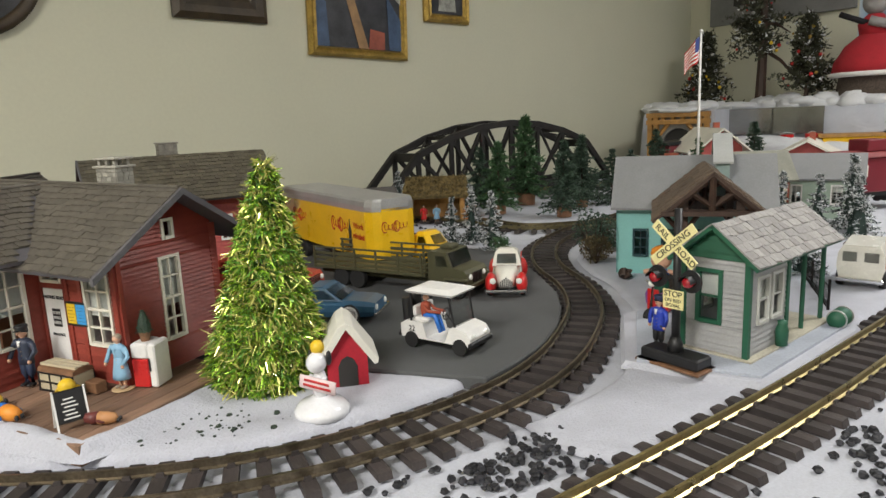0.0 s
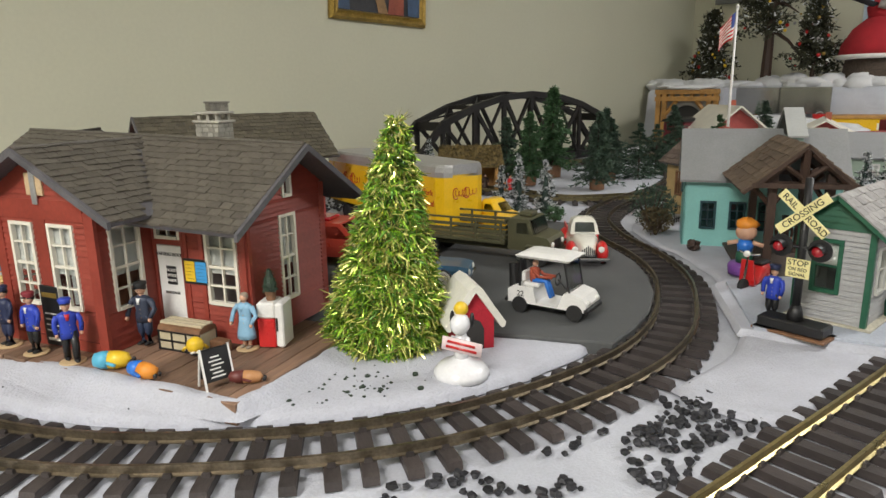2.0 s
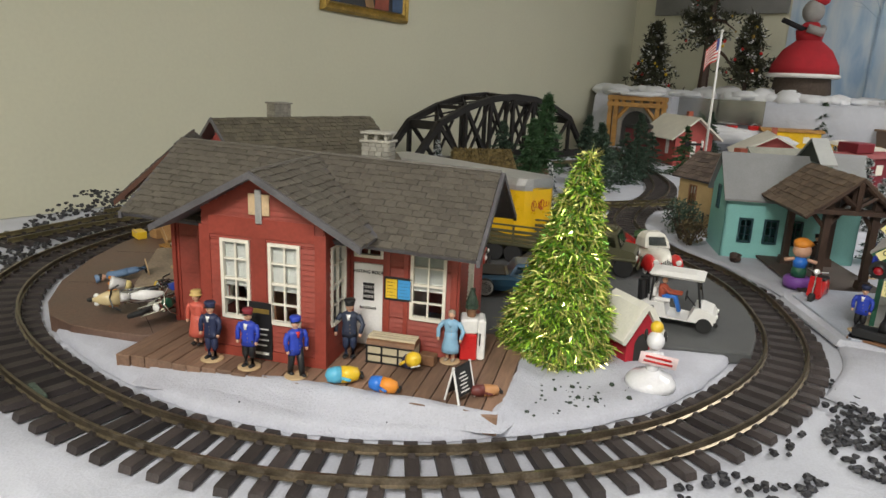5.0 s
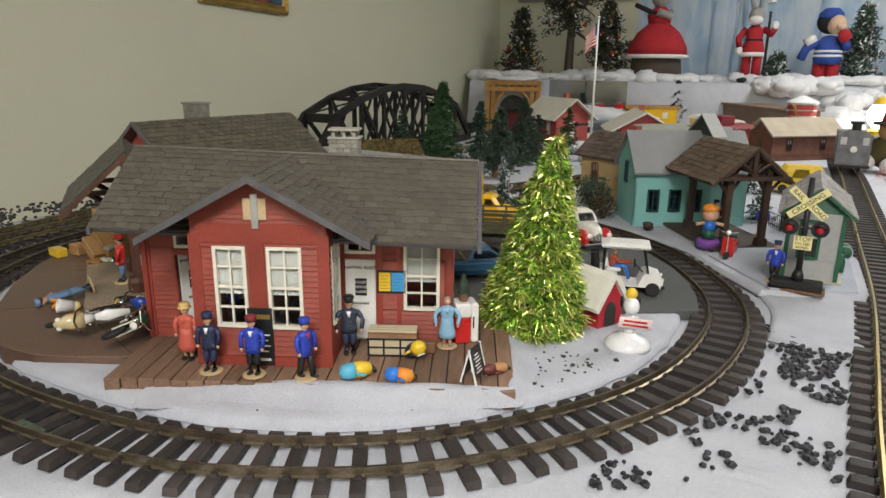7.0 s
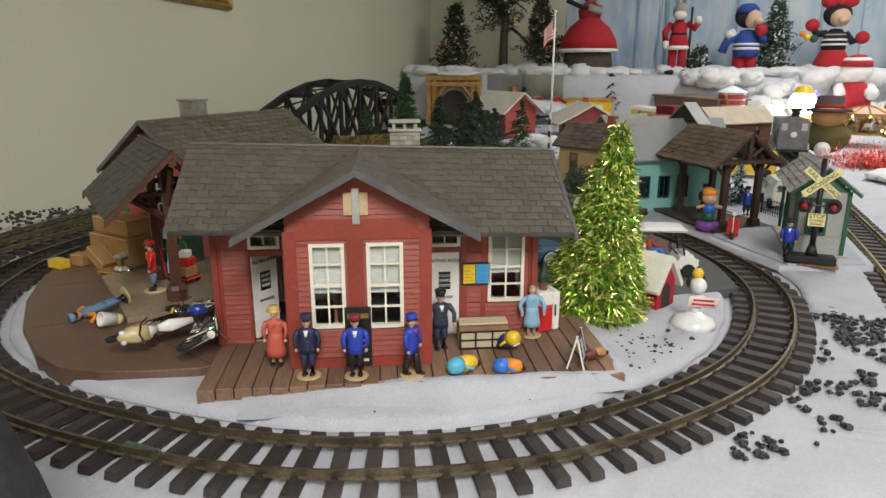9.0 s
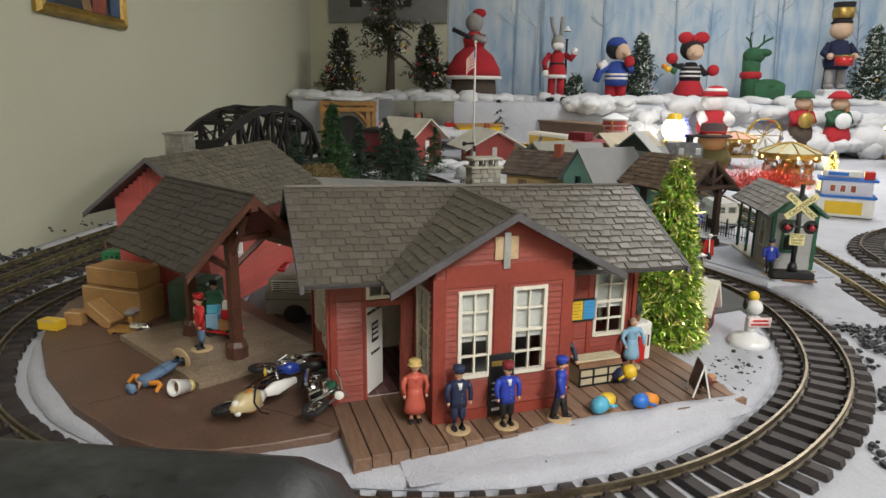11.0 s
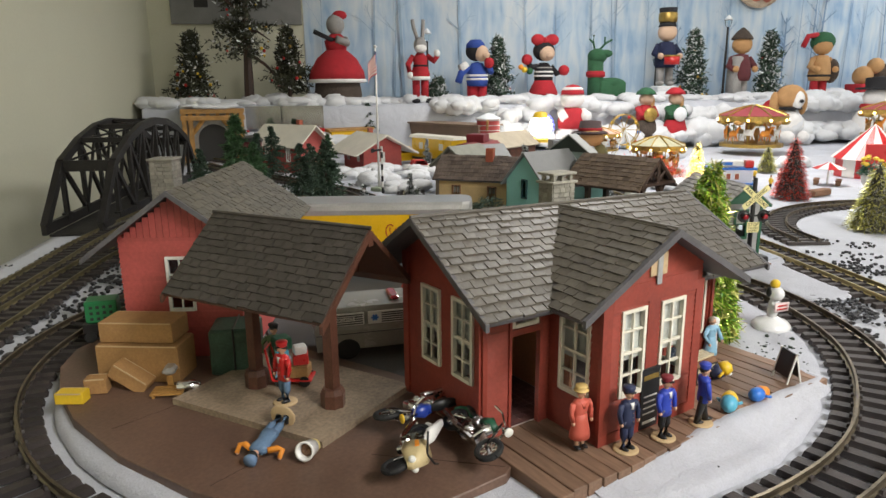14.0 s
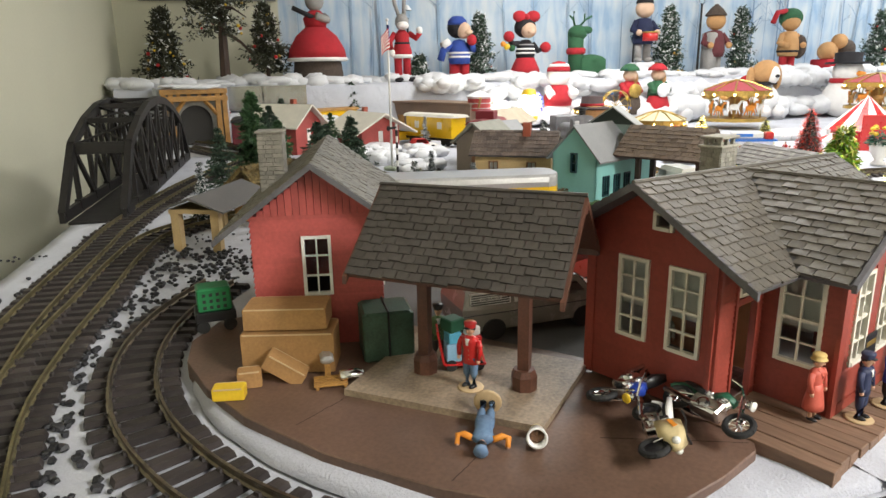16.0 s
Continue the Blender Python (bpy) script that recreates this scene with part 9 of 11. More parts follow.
for i in range(30):
    y = -1.75 - i * 0.15
    bm = bmesh.new()
    drift(bm, (rnd.uniform(-0.63, -0.56), y, rnd.uniform(0.15, 0.25)), (rnd.uniform(0.06, 0.09), rnd.uniform(0.09, 0.14), rnd.uniform(0.06, 0.09)), 90 + i)
    part("cotton_drift", bm, M_COTTON, shelf, smooth=True)


def spot(y, off, z=SZ, turn=0.0):
    """A pose on the shelf: y along the wall, off in front of it, facing the room."""
    return ROOM @ pose(-off, -y, z, 0, 0, 180 + turn)


# mirror panels under the shelf edge and the tunnel mouth
for k, (y0, y1) in enumerate(((-0.78, -0.60), (-1.0, -0.81))):
    bm = bmesh.new()
    box(bm, -0.655, -0.648, y0 - 0.02, y1 + 0.02, 0.14, 0.262, ROOM)
    solid("mirror_panel", bm, M_MIRROR, "dull mirrored panel standing below the snow shelf", "mirror panel", group="mirror panels")
bm = bmesh.new()
drift(bm, (-0.74, -0.82, 0.075), (0.085, 0.36, 0.065), 301)
solid("snow_ledge", bm, M_COTTON, "mounded cotton snow below the mirrored panels", "snow", ROOM, kind="structure", smooth=True)
for k, (y, off, h, col) in enumerate(((0.60, 0.74, 0.034, M_RED), (0.90, 0.74, 0.034, M_RED), (1.0, 0.72, 0.038, M_RED), (0.74, 0.73, 0.035, M_MIDBROWN))):
    tin = thing("red_tin" if col is M_RED else "planter", "small red tin on the snow ledge" if col is M_RED else "small brown planter with a green sprig", "tin" if col is M_RED else "planter", ROOM @ pose(-off, -y, 0.105, 0, 0, 40 * k))
    bm = bmesh.new()
    lathe(bm, [(0.024, 0.0), (0.027, h * 0.1), (0.029, h), (0.024, h), (0.022, h * 0.7), (0, h * 0.7)], 16)
    part("body", bm, col, tin)
    if col is M_MIDBROWN:
        bm = bmesh.new()
        needles(bm, h * 0.6, h + 0.07, 0.022, 0.004, 320, 0.016, 0.0022, 71)
        part("sprig", bm, M_NEEDLE2, tin)
    else:
        bm = bmesh.new()
        tube(bm, [(0.0, -0.029 * math.cos(a), h + 0.010 * math.sin(a)) for a in [math.pi * i / 8 for i in range(9)]], 0.0016, 6)
        part("bail", bm, M_SILVER, tin)
PT = turned(1.14, 3.295, 0.0, -37.7)
portal = thing("tunnel_portal", "golden timber tunnel portal with grey stone arch", "tunnel portal", PT)
bm = bmesh.new()
arch = [(-0.14, 0.0), (-0.075, 0.0)] + [(-0.075 * math.cos(t), 0.11 + 0.075 * math.sin(t)) for t in [math.pi * k / 12 for k in range(13)]] + [(0.075, 0.0), (0.14, 0.0), (0.14, 0.262), (-0.14, 0.262)]
side(bm, arch, 0.0, 0.02)
part("face", bm, mat("grey_tunnel_stone", (0.26, 0.25, 0.23), 0.8, var=0.25, scale=18, bump=0.6), portal)
for x in (-0.135, -0.105, 0.105, 0.135):
    bm = bmesh.new()
    box(bm, x - 0.011, x + 0.011, -0.02, 0.0, 0.0, 0.245)
    part("post", bm, M_TIMBER, portal)
for z in (0.238, 0.205):
    bm = bmesh.new()
    box(bm, -0.15, 0.15, -0.026, 0.002, z, z + 0.022)
    part("lintel", bm, M_TIMBER, portal)
for x in (-0.07, -0.023, 0.023, 0.07):
    bm = bmesh.new()
    box(bm, x - 0.008, x + 0.008, -0.018, 0.0, 0.227, 0.24)
    part("block", bm, M_TIMBER, portal)
for s in (-1, 1):
    bm = bmesh.new()
    cyl(bm, (s * 0.1, -0.012, 0.14), (s * 0.045, -0.012, 0.208), 0.010, n=4)
    part("brace", bm, M_TIMBER, portal)
# A solid black block behind the arch stands in for the tunnel's shade.
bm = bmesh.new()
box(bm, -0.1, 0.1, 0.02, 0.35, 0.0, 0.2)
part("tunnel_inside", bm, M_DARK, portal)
bm = bmesh.new()
drift(bm, (0, 0.03, 0.265), (0.13, 0.06, 0.02), 99)
part("snow_cap", bm, M_COTTON, portal, smooth=True)
bm = bmesh.new()
loft(bm, [[(x, y, z) for x, y, z in ((-0.16, 0.03, 0.0), (0.16, 0.03, 0.0), (0.16, 0.03, 0.264), (-0.16, 0.03, 0.264))], [(-0.16, 0.4, 0.0), (0.16, 0.4, 0.0), (0.16, 0.4, 0.264), (-0.16, 0.4, 0.264)]])
part("snow_cover", bm, M_SHEET, portal)

# ---- ornament trees on the shelf ----
M_OLDNEEDLE = mat("old_brown_needles", (0.045, 0.048, 0.026), 0.7, var=0.4, scale=40, piece=0.45)


def shelf_tree(m, h, r, label, seed, ornaments=24, lean=0.0, bare=0.2, frost=0.08, sparkle=0.0):
    t = thing("ornament_tree", label, "Christmas tree", m, "shelf trees")
    rr = random.Random(seed)
    bm = bmesh.new()
    tube(bm, [(0, 0, 0), (lean * 0.3 * h, 0.01, h * 0.4), (lean * h, 0, h)], [h * 0.03, h * 0.02, h * 0.006], 8)
    part("trunk", bm, M_BROWN, t)
    bm = bmesh.new()
    for k in range(26):
        f = bare + (1 - bare) * (k + rr.random()) / 26
        rad = r * (1.15 - f) * rr.uniform(0.45, 1.35)
        for j in range(5):
            a = rr.uniform(0, 6.28)
            base = Vector((lean * h * f * f, 0, h * f))
            tip = Vector((rad * math.cos(a), rad * math.sin(a), rad * rr.uniform(-0.35, 0.25)))
            for i in range(42):
                p = base + tip * rr.uniform(0.1, 1.0) * (1 + 0.25 * math.sin(a * 3 + seed)) + Vector((rr.gauss(0, 1), rr.gauss(0, 1), rr.gauss(0, 1))) * 0.011
                d = Vector((rr.uniform(-1, 1), rr.uniform(-1, 1), rr.uniform(-0.5, 1))).normalized() * rr.uniform(0.018, 0.034)
                w = d.cross(Vector((rr.uniform(-1, 1), rr.uniform(-1, 1), rr.uniform(-1, 1)))).normalized() * 0.0056
                face(bm, [bm.verts.new(p - w), bm.verts.new(p + w), bm.verts.new(p + d)], 1 if rr.random() < frost else 0)
    part("crown", bm, [M_NEEDLE if frost > 0.1 else M_OLDNEEDLE, M_FLOCK], t)
    for k in range(ornaments):
        f = bare + (1 - bare) * rr.random() * 0.9
        a, rad = rr.uniform(0, 6.28), r * (1.1 - f) * rr.uniform(0.7, 1.0)
        bm = bmesh.new()
        ball(bm, (lean * h * f * f + rad * math.cos(a), rad * math.sin(a), h * f), rr.uniform(0.006, 0.011), n=8, k=5)
        part("bauble", bm, rr.choice((M_RED, M_GOLD, M_SILVER, M_TOYYEL, M_WHITE)), t, smooth=True)
    return t


shelf_tree(spot(0.30, 0.36), 0.40, 0.13, "dark artificial tree hung with baubles on the snow shelf", 1, bare=0.05)
shelf_tree(spot(0.60, 0.36), 0.98, 0.20, "tall crooked artificial tree with red ornaments", 2, lean=0.03, bare=0.28, ornaments=40)
shelf_tree(spot(0.83, 0.38), 0.42, 0.14, "dark artificial tree with a white ornament", 3, bare=0.22)
bm = bmesh.new()
q = spot(0.60, 0.36)
for p0, p1, r in (((0.0, 0.0, 0.30), (0.02, 0.2, 0.12), 0.012), ((0, 0, 0.5), (0.02, -0.26, 0.68), 0.009), ((0, 0, 0.42), (0.01, 0.14, 0.36), 0.009)):
    tube(bm, [p0, ((p0[0] + p1[0]) / 2, (p0[1] + p1[1]) / 2, (p0[2] + p1[2]) / 2 + 0.02), p1], [r, r * 0.7, r * 0.3], 7, 0, q)
solid("bare_branch", bm, M_BROWN, "bare brown branches reaching from the crooked tree", "branch")
for y, h, r, n in ((1.72, 0.13, 0.07, 0), (2.10, 0.38, 0.1, 6), (3.41, 0.42, 0.10, 20), (3.95, 0.41, 0.11, 16), (5.1, 0.4, 0.12, 14)):
    shelf_tree(spot(y, 0.28), h, r, "frosted green artificial tree standing on the snow shelf", int(y * 100), ornaments=n, bare=0.06, frost=0.2)


def lamppost(m, h, label):
    lp = thing("lamp_post", label, "street lamp", m, "toy lamp posts")
    bm = bmesh.new()
    lathe(bm, [(0.022, 0), (0.02, 0.02), (0.008, 0.04), (0.006, h - 0.08), (0.010, h - 0.075), (0, h - 0.075)], 12)
    part("post", bm, M_IRON, lp)
    bm = bmesh.new()
    lathe(bm, [(0.014, h - 0.074), (0.024, h - 0.03), (0, h - 0.03)], 6)
    part("lantern", bm, M_GLASS, lp)
    bm = bmesh.new()
    lathe(bm, [(0.028, h - 0.03), (0.012, h - 0.008), (0.004, h), (0, h)], 6)
    part("cap", bm, M_FLOCK, lp)


lamppost(spot(3.62, 0.30), 0.53, "black toy street lamp with snowy lantern")
lamppost(spot(3.14, 0.30), 0.29, "short black toy street lamp")
lamppost(spot(1.66, 0.26), 0.44, "slim black toy street lamp behind a plush doll")

# ---- plush dolls: plain shapes ----
def doll(m, h, label, shapes, name="plush_doll", group="plush dolls"):
    """One plain mesh; shapes are (kind, material index, numbers) in units of its height."""
    bm = bmesh.new()
    mats, index = [], {}
    for kind, material, *v in shapes:
        if material.name not in index:
            index[material.name] = len(mats)
            mats.append(material)
        i = index[material.name]
        if kind == "ball":
            x, y, z, rx, ry, rz = v
            ball(bm, (x * h, y * h, z * h), rx * h, ry * h, rz * h, 16, 10, i, m)
        elif kind == "turn":
            x, y, *outline = v
            lathe(bm, [(r * h, z * h) for r, z in outline], 18, m @ Matrix.Translation((x * h, y * h, 0)), i)
        elif kind == "limb":
            pts, r = v
            tube(bm, [(a * h, b * h, c * h) for a, b, c in pts], r * h, 9, i, m)
        elif kind == "slab":
            x0, x1, y0, y1, z0, z1 = v
            rbox(bm, x0 * h, x1 * h, y0 * h, y1 * h, z0 * h, z1 * h, 0.02 * h, m, i)
    return solid(name, bm, mats, label, "plush doll", group=group, smooth=True)


def plain_body(coat, legs, head, hat=None, mitts=None, scarf=None):
    s = []
    for k in (-1, 1):
        s.append(("limb", legs, [(0, k * 0.07, 0.03), (0, k * 0.07, 0.3)], 0.06))
        s.append(("ball", legs, 0.03, k * 0.08, 0.035, 0.09, 0.055, 0.04))
        s.append(("limb", coat, [(0, k * 0.12, 0.58), (0.04, k * 0.2, 0.46), (0.12, k * 0.16, 0.42)], 0.045))
        s.append(("ball", mitts or head, 0.14, k * 0.15, 0.42, 0.045, 0.045, 0.045))
    s.append(("turn", coat, 0, 0, (0.14, 0.26), (0.16, 0.34), (0.14, 0.5), (0.1, 0.62), (0, 0.64)))
    s.append(("ball", head, 0.01, 0, 0.76, 0.13, 0.14, 0.13))
    if hat:
        s.append(("turn", hat, 0, 0, (0.15, 0.83), (0.14, 0.86), (0.09, 0.93), (0.02, 0.99), (0, 1.0)))
    if scarf:
        s.append(("turn", scarf, 0, 0, (0.1, 0.6), (0.13, 0.61), (0.13, 0.66), (0.1, 0.67)))
    return s


M_NAVYP = mat("navy_plush", (0.014, 0.02, 0.06), 0.9, var=0.1, scale=20, bump=1.0, fine=240, depth=0.003)
M_FLESHP = mat("plush_face", (0.6, 0.42, 0.3), 0.9, var=0.06, scale=20, bump=0.6)
doll(spot(1.11, 0.38), 0.52, "large plush doll in a wide red skirt over tweed", [("turn", M_TWEED, 0, 0, (0.26, 0.0), (0.27, 0.1), (0.25, 0.25), (0, 0.25)), ("turn", M_PLUSHW, 0, 0, (0.31, 0.235), (0.335, 0.25), (0.32, 0.275), (0.2, 0.28)), ("turn", M_PLUSH, 0, 0, (0.315, 0.27), (0.30, 0.36), (0.22, 0.5), (0.1, 0.6), (0, 0.61)), ("turn", M_PLUSH, 0, 0, (0.11, 0.58), (0.13, 0.68), (0.06, 0.76), (0, 0.76)), ("ball", M_PLUSHGR, 0.01, 0, 0.86, 0.1, 0.1, 0.11), ("ball", M_PLUSH, 0.0, 0.05, 0.96, 0.07, 0.08, 0.05), ("limb", M_PLUSHGR, [(0, 0.1, 0.7), (0.1, 0.12, 0.66), (0.14, 0.0, 0.7)], 0.04), ("limb", M_PLUSHK, [(0.1, -0.02, 0.68), (0.12, -0.24, 0.78)], 0.025)])
doll(spot(1.60, 0.38), 0.47, "tall slim plush doll in a red suit with white trim", [("limb", M_PLUSH, [(0, -0.055, 0.06), (0, -0.055, 0.36)], 0.05), ("limb", M_PLUSH, [(0, 0.055, 0.06), (0, 0.055, 0.36)], 0.05), ("turn", M_PLUSH, 0, 0, (0.11, 0.3), (0.12, 0.36), (0.085, 0.48), (0.095, 0.56), (0.04, 0.62), (0, 0.62)), ("turn", M_PLUSHW, 0, 0, (0.115, 0.285), (0.13, 0.3), (0.12, 0.33), (0.1, 0.335)), ("turn", M_PLUSHK, 0, 0, (0.088, 0.44), (0.096, 0.455), (0.092, 0.475), (0.08, 0.475)), ("limb", M_PLUSH, [(0, -0.09, 0.58), (0.03, -0.16, 0.48), (0.05, -0.14, 0.38)], 0.035), ("limb", M_PLUSH, [(0, 0.09, 0.58), (0.05, 0.17, 0.52), (0.1, 0.2, 0.58)], 0.035), ("ball", M_PLUSHW, 0.05, -0.14, 0.35, 0.04, 0.04, 0.05), ("ball", M_PLUSHW, 0.1, 0.2, 0.61, 0.04, 0.04, 0.045), ("ball", M_PLUSHGR, 0.02, 0, 0.71, 0.09, 0.085, 0.1), ("ball", M_PLUSHW, 0.08, 0, 0.67, 0.06, 0.075, 0.05), ("limb", M_PLUSHGR, [(0, -0.03, 0.78), (-0.01, -0.075, 0.92), (-0.02, -0.09, 1.02)], 0.024), ("limb", M_PLUSHGR, [(0, 0.03, 0.78), (-0.02, 0.04, 0.92), (-0.03, 0.05, 1.02)], 0.024), ("ball", M_PLUSHK, 0.04, -0.07, 0.03, 0.12, 0.075, 0.035), ("ball", M_PLUSHK, 0.04, 0.09, 0.03, 0.12, 0.075, 0.035)])
doll(spot(1.95, 0.36), 0.40, "plush doll in a blue striped sweater and red trousers", [("limb", M_PLUSH, [(0, -0.07, 0.02), (0, -0.07, 0.3)], 0.085), ("limb", M_PLUSH, [(0, 0.07, 0.02), (0, 0.07, 0.3)], 0.085), ("turn", M_PLUSHB, 0, 0, (0.15, 0.24), (0.165, 0.32), (0.15, 0.46), (0.09, 0.58), (0, 0.6)), ("turn", M_PLUSHW, 0, 0, (0.164, 0.33), (0.172, 0.345), (0.166, 0.36), (0.15, 0.36)), ("turn", M_PLUSHW, 0, 0, (0.158, 0.385), (0.168, 0.4), (0.16, 0.415), (0.14, 0.415)), ("limb", M_PLUSHB, [(0, -0.12, 0.52), (0.03, -0.25, 0.44), (0.05, -0.3, 0.3)], 0.055), ("limb", M_PLUSHW, [(0.01, -0.16, 0.56), (0.04, -0.27, 0.5)], 0.06), ("limb", M_PLUSHB, [(0, 0.12, 0.52), (0.08, 0.2, 0.45), (0.13, 0.15, 0.54)], 0.05), ("ball", M_PLUSH, 0.15, 0.15, 0.58, 0.075, 0.075, 0.08), ("ball", M_PLUSHK, -0.02, -0.02, 0.76, 0.15, 0.155, 0.15), ("ball", M_FLESHP, 0.07, 0.05, 0.72, 0.11, 0.11, 0.12), ("ball", M_FLESHP, 0.16, 0.1, 0.69, 0.06, 0.06, 0.045), ("turn", M_PLUSHB, -0.02, -0.02, (0.15, 0.8), (0.14, 0.86), (0.08, 0.92), (0, 0.93))])
doll(spot(2.37, 0.36), 0.40, "plush doll in a dark striped sweater and red skirt", [("limb", M_PLUSHK, [(0, -0.06, 0.0), (0, -0.06, 0.2)], 0.06), ("limb", M_PLUSHK, [(0, 0.06, 0.0), (0, 0.06, 0.2)], 0.06), ("turn", M_PLUSH, 0, 0, (0.22, 0.1), (0.225, 0.14), (0.18, 0.24), (0.13, 0.34), (0, 0.35)), ("turn", M_PLUSHK, 0, 0, (0.14, 0.32), (0.15, 0.4), (0.13, 0.5), (0.07, 0.58), (0, 0.59)), ("turn", M_PLUSHW, 0, 0, (0.148, 0.375), (0.157, 0.385), (0.15, 0.4), (0.13, 0.4)), ("turn", M_PLUSHW, 0, 0, (0.144, 0.435), (0.152, 0.445), (0.144, 0.46), (0.12, 0.46)), ("turn", M_PLUSHGR, 0, 0, (0.13, 0.5), (0.136, 0.51), (0.126, 0.52), (0.1, 0.52)), ("limb", M_PLUSHK, [(0, -0.11, 0.53), (0.04, -0.22, 0.52), (0.06, -0.28, 0.6)], 0.045), ("limb", M_PLUSHK, [(0, 0.11, 0.53), (0.03, 0.2, 0.42), (0.06, 0.27, 0.46)], 0.045), ("ball", M_PLUSH, 0.07, -0.29, 0.63, 0.075, 0.085, 0.08), ("ball", M_PLUSH, 0.07, 0.3, 0.47, 0.075, 0.085, 0.08), ("ball", M_TOYYEL, 0.12, -0.34, 0.48, 0.045, 0.045, 0.045), ("ball", M_PLUSHG, 0.12, -0.26, 0.46, 0.05, 0.05, 0.05), ("ball", M_ORANGE, 0.12, -0.4, 0.52, 0.04, 0.04, 0.04), ("ball", M_PLUSHK, -0.02, 0.0, 0.76, 0.155, 0.17, 0.15), ("ball", M_FLESHP, 0.07, 0.02, 0.72, 0.11, 0.125, 0.115), ("ball", M_FLESHP, 0.17, 0.03, 0.69, 0.05, 0.06, 0.045), ("ball", M_PLUSH, 0.03, -0.11, 0.92, 0.06, 0.11, 0.085), ("ball", M_PLUSH, 0.03, 0.11, 0.92, 0.06, 0.11, 0.085), ("ball", M_PLUSH, 0.05, 0, 0.91, 0.05, 0.045, 0.05)])
doll(spot(2.76, 0.34), 0.40, "dark green moss reindeer topiary with a red collar", [("slab", M_PLUSHG, -0.14, 0.16, -0.08, 0.34, 0.0, 0.30), ("ball", M_PLUSHG, 0, 0.14, 0.26, 0.17, 0.25, 0.1), ("limb", M_PLUSHG, [(0, -0.1, 0.05), (0, -0.11, 0.4), (0, -0.12, 0.66)], 0.125), ("ball", M_PLUSHG, 0.02, -0.1, 0.68, 0.13, 0.155, 0.12), ("ball", M_PLUSHG, 0.06, 0.02, 0.72, 0.07, 0.11, 0.06), ("turn", M_PLUSH, 0, -0.11, (0.125, 0.36), (0.15, 0.38), (0.15, 0.44), (0.12, 0.46)), ("limb", M_PLUSHG, [(0, -0.14, 0.78), (0, -0.17, 0.9), (0, -0.16, 1.0)], 0.016), ("limb", M_PLUSHG, [(0, -0.17, 0.88), (0, -0.23, 0.94)], 0.013), ("limb", M_PLUSHG, [(0, -0.06, 0.78), (0, 0.04, 0.88), (0, 0.14, 0.93)], 0.016), ("limb", M_PLUSHG, [(0, 0.02, 0.86), (0, 0.02, 0.97)], 0.013)])
doll(spot(3.18, 0.34, SZ + 0.09), 0.43, "toy drummer doll in navy coat and tall gold hat", plain_body(M_NAVYP, M_PLUSHGR, M_FLESHP) + [("turn", M_PLUSHK, 0, 0, (0.13, 0.84), (0.12, 0.87), (0.11, 0.88), (0.13, 1.1), (0, 1.1)), ("turn", M_GOLD, 0, 0, (0.125, 0.9), (0.135, 0.95), (0.135, 1.02), (0.12, 1.04)), ("turn", M_RED, 0.2, 0, (0.11, 0.3), (0.11, 0.42), (0, 0.42)), ("turn", M_GOLD, 0.2, 0, (0.115, 0.41), (0.115, 0.43), (0.1, 0.43))])
bm = bmesh.new()
rbox(bm, -0.06, 0.06, -0.07, 0.07, 0, 0.09, 0.01, spot(3.18, 0.34))
solid("doll_stand", bm, M_COTTON, "white cotton wrapped block under the drummer doll", "stand")
doll(spot(3.69, 0.36), 0.45, "caroller doll in maroon coat leaning on the lamp", plain_body(mat("maroon_plush", (0.12, 0.03, 0.035), 0.9, bump=0.8), M_PLUSHGR, M_PLUSHT, M_TWEED) + [("slab", M_PLUSHGR, -0.08, 0.12, -0.16, -0.02, 0.05, 0.6)])
doll(spot(4.27, 0.36), 0.44, "elf doll with green hood and red trousers", plain_body(M_PLUSHT, M_PLUSH, M_PLUSHT) + [("ball", M_PLUSHG, -0.03, 0.02, 0.82, 0.16, 0.18, 0.15), ("limb", M_PLUSH, [(0, -0.1, 0.92), (0, -0.25, 0.9), (0, -0.32, 0.75)], 0.04), ("turn", M_PLUSHK, 0, 0, (0.15, 0.31), (0.165, 0.33), (0.155, 0.36), (0.1, 0.36)), ("ball", M_TWEED, 0.02, 0.18, 0.4, 0.14, 0.08, 0.18)])
doll(spot(4.68, 0.34), 0.26, "pile of brown teddy bears in a box", [("slab", M_PLUSH, -0.3, 0.3, -0.5, 0.5, 0, 0.35), ("ball", M_PLUSHT, 0, -0.25, 0.55, 0.25, 0.25, 0.25), ("ball", M_TWEED, 0.05, 0.25, 0.6, 0.26, 0.26, 0.26), ("ball", M_PLUSHT, 0.1, 0, 0.8, 0.2, 0.2, 0.2)])
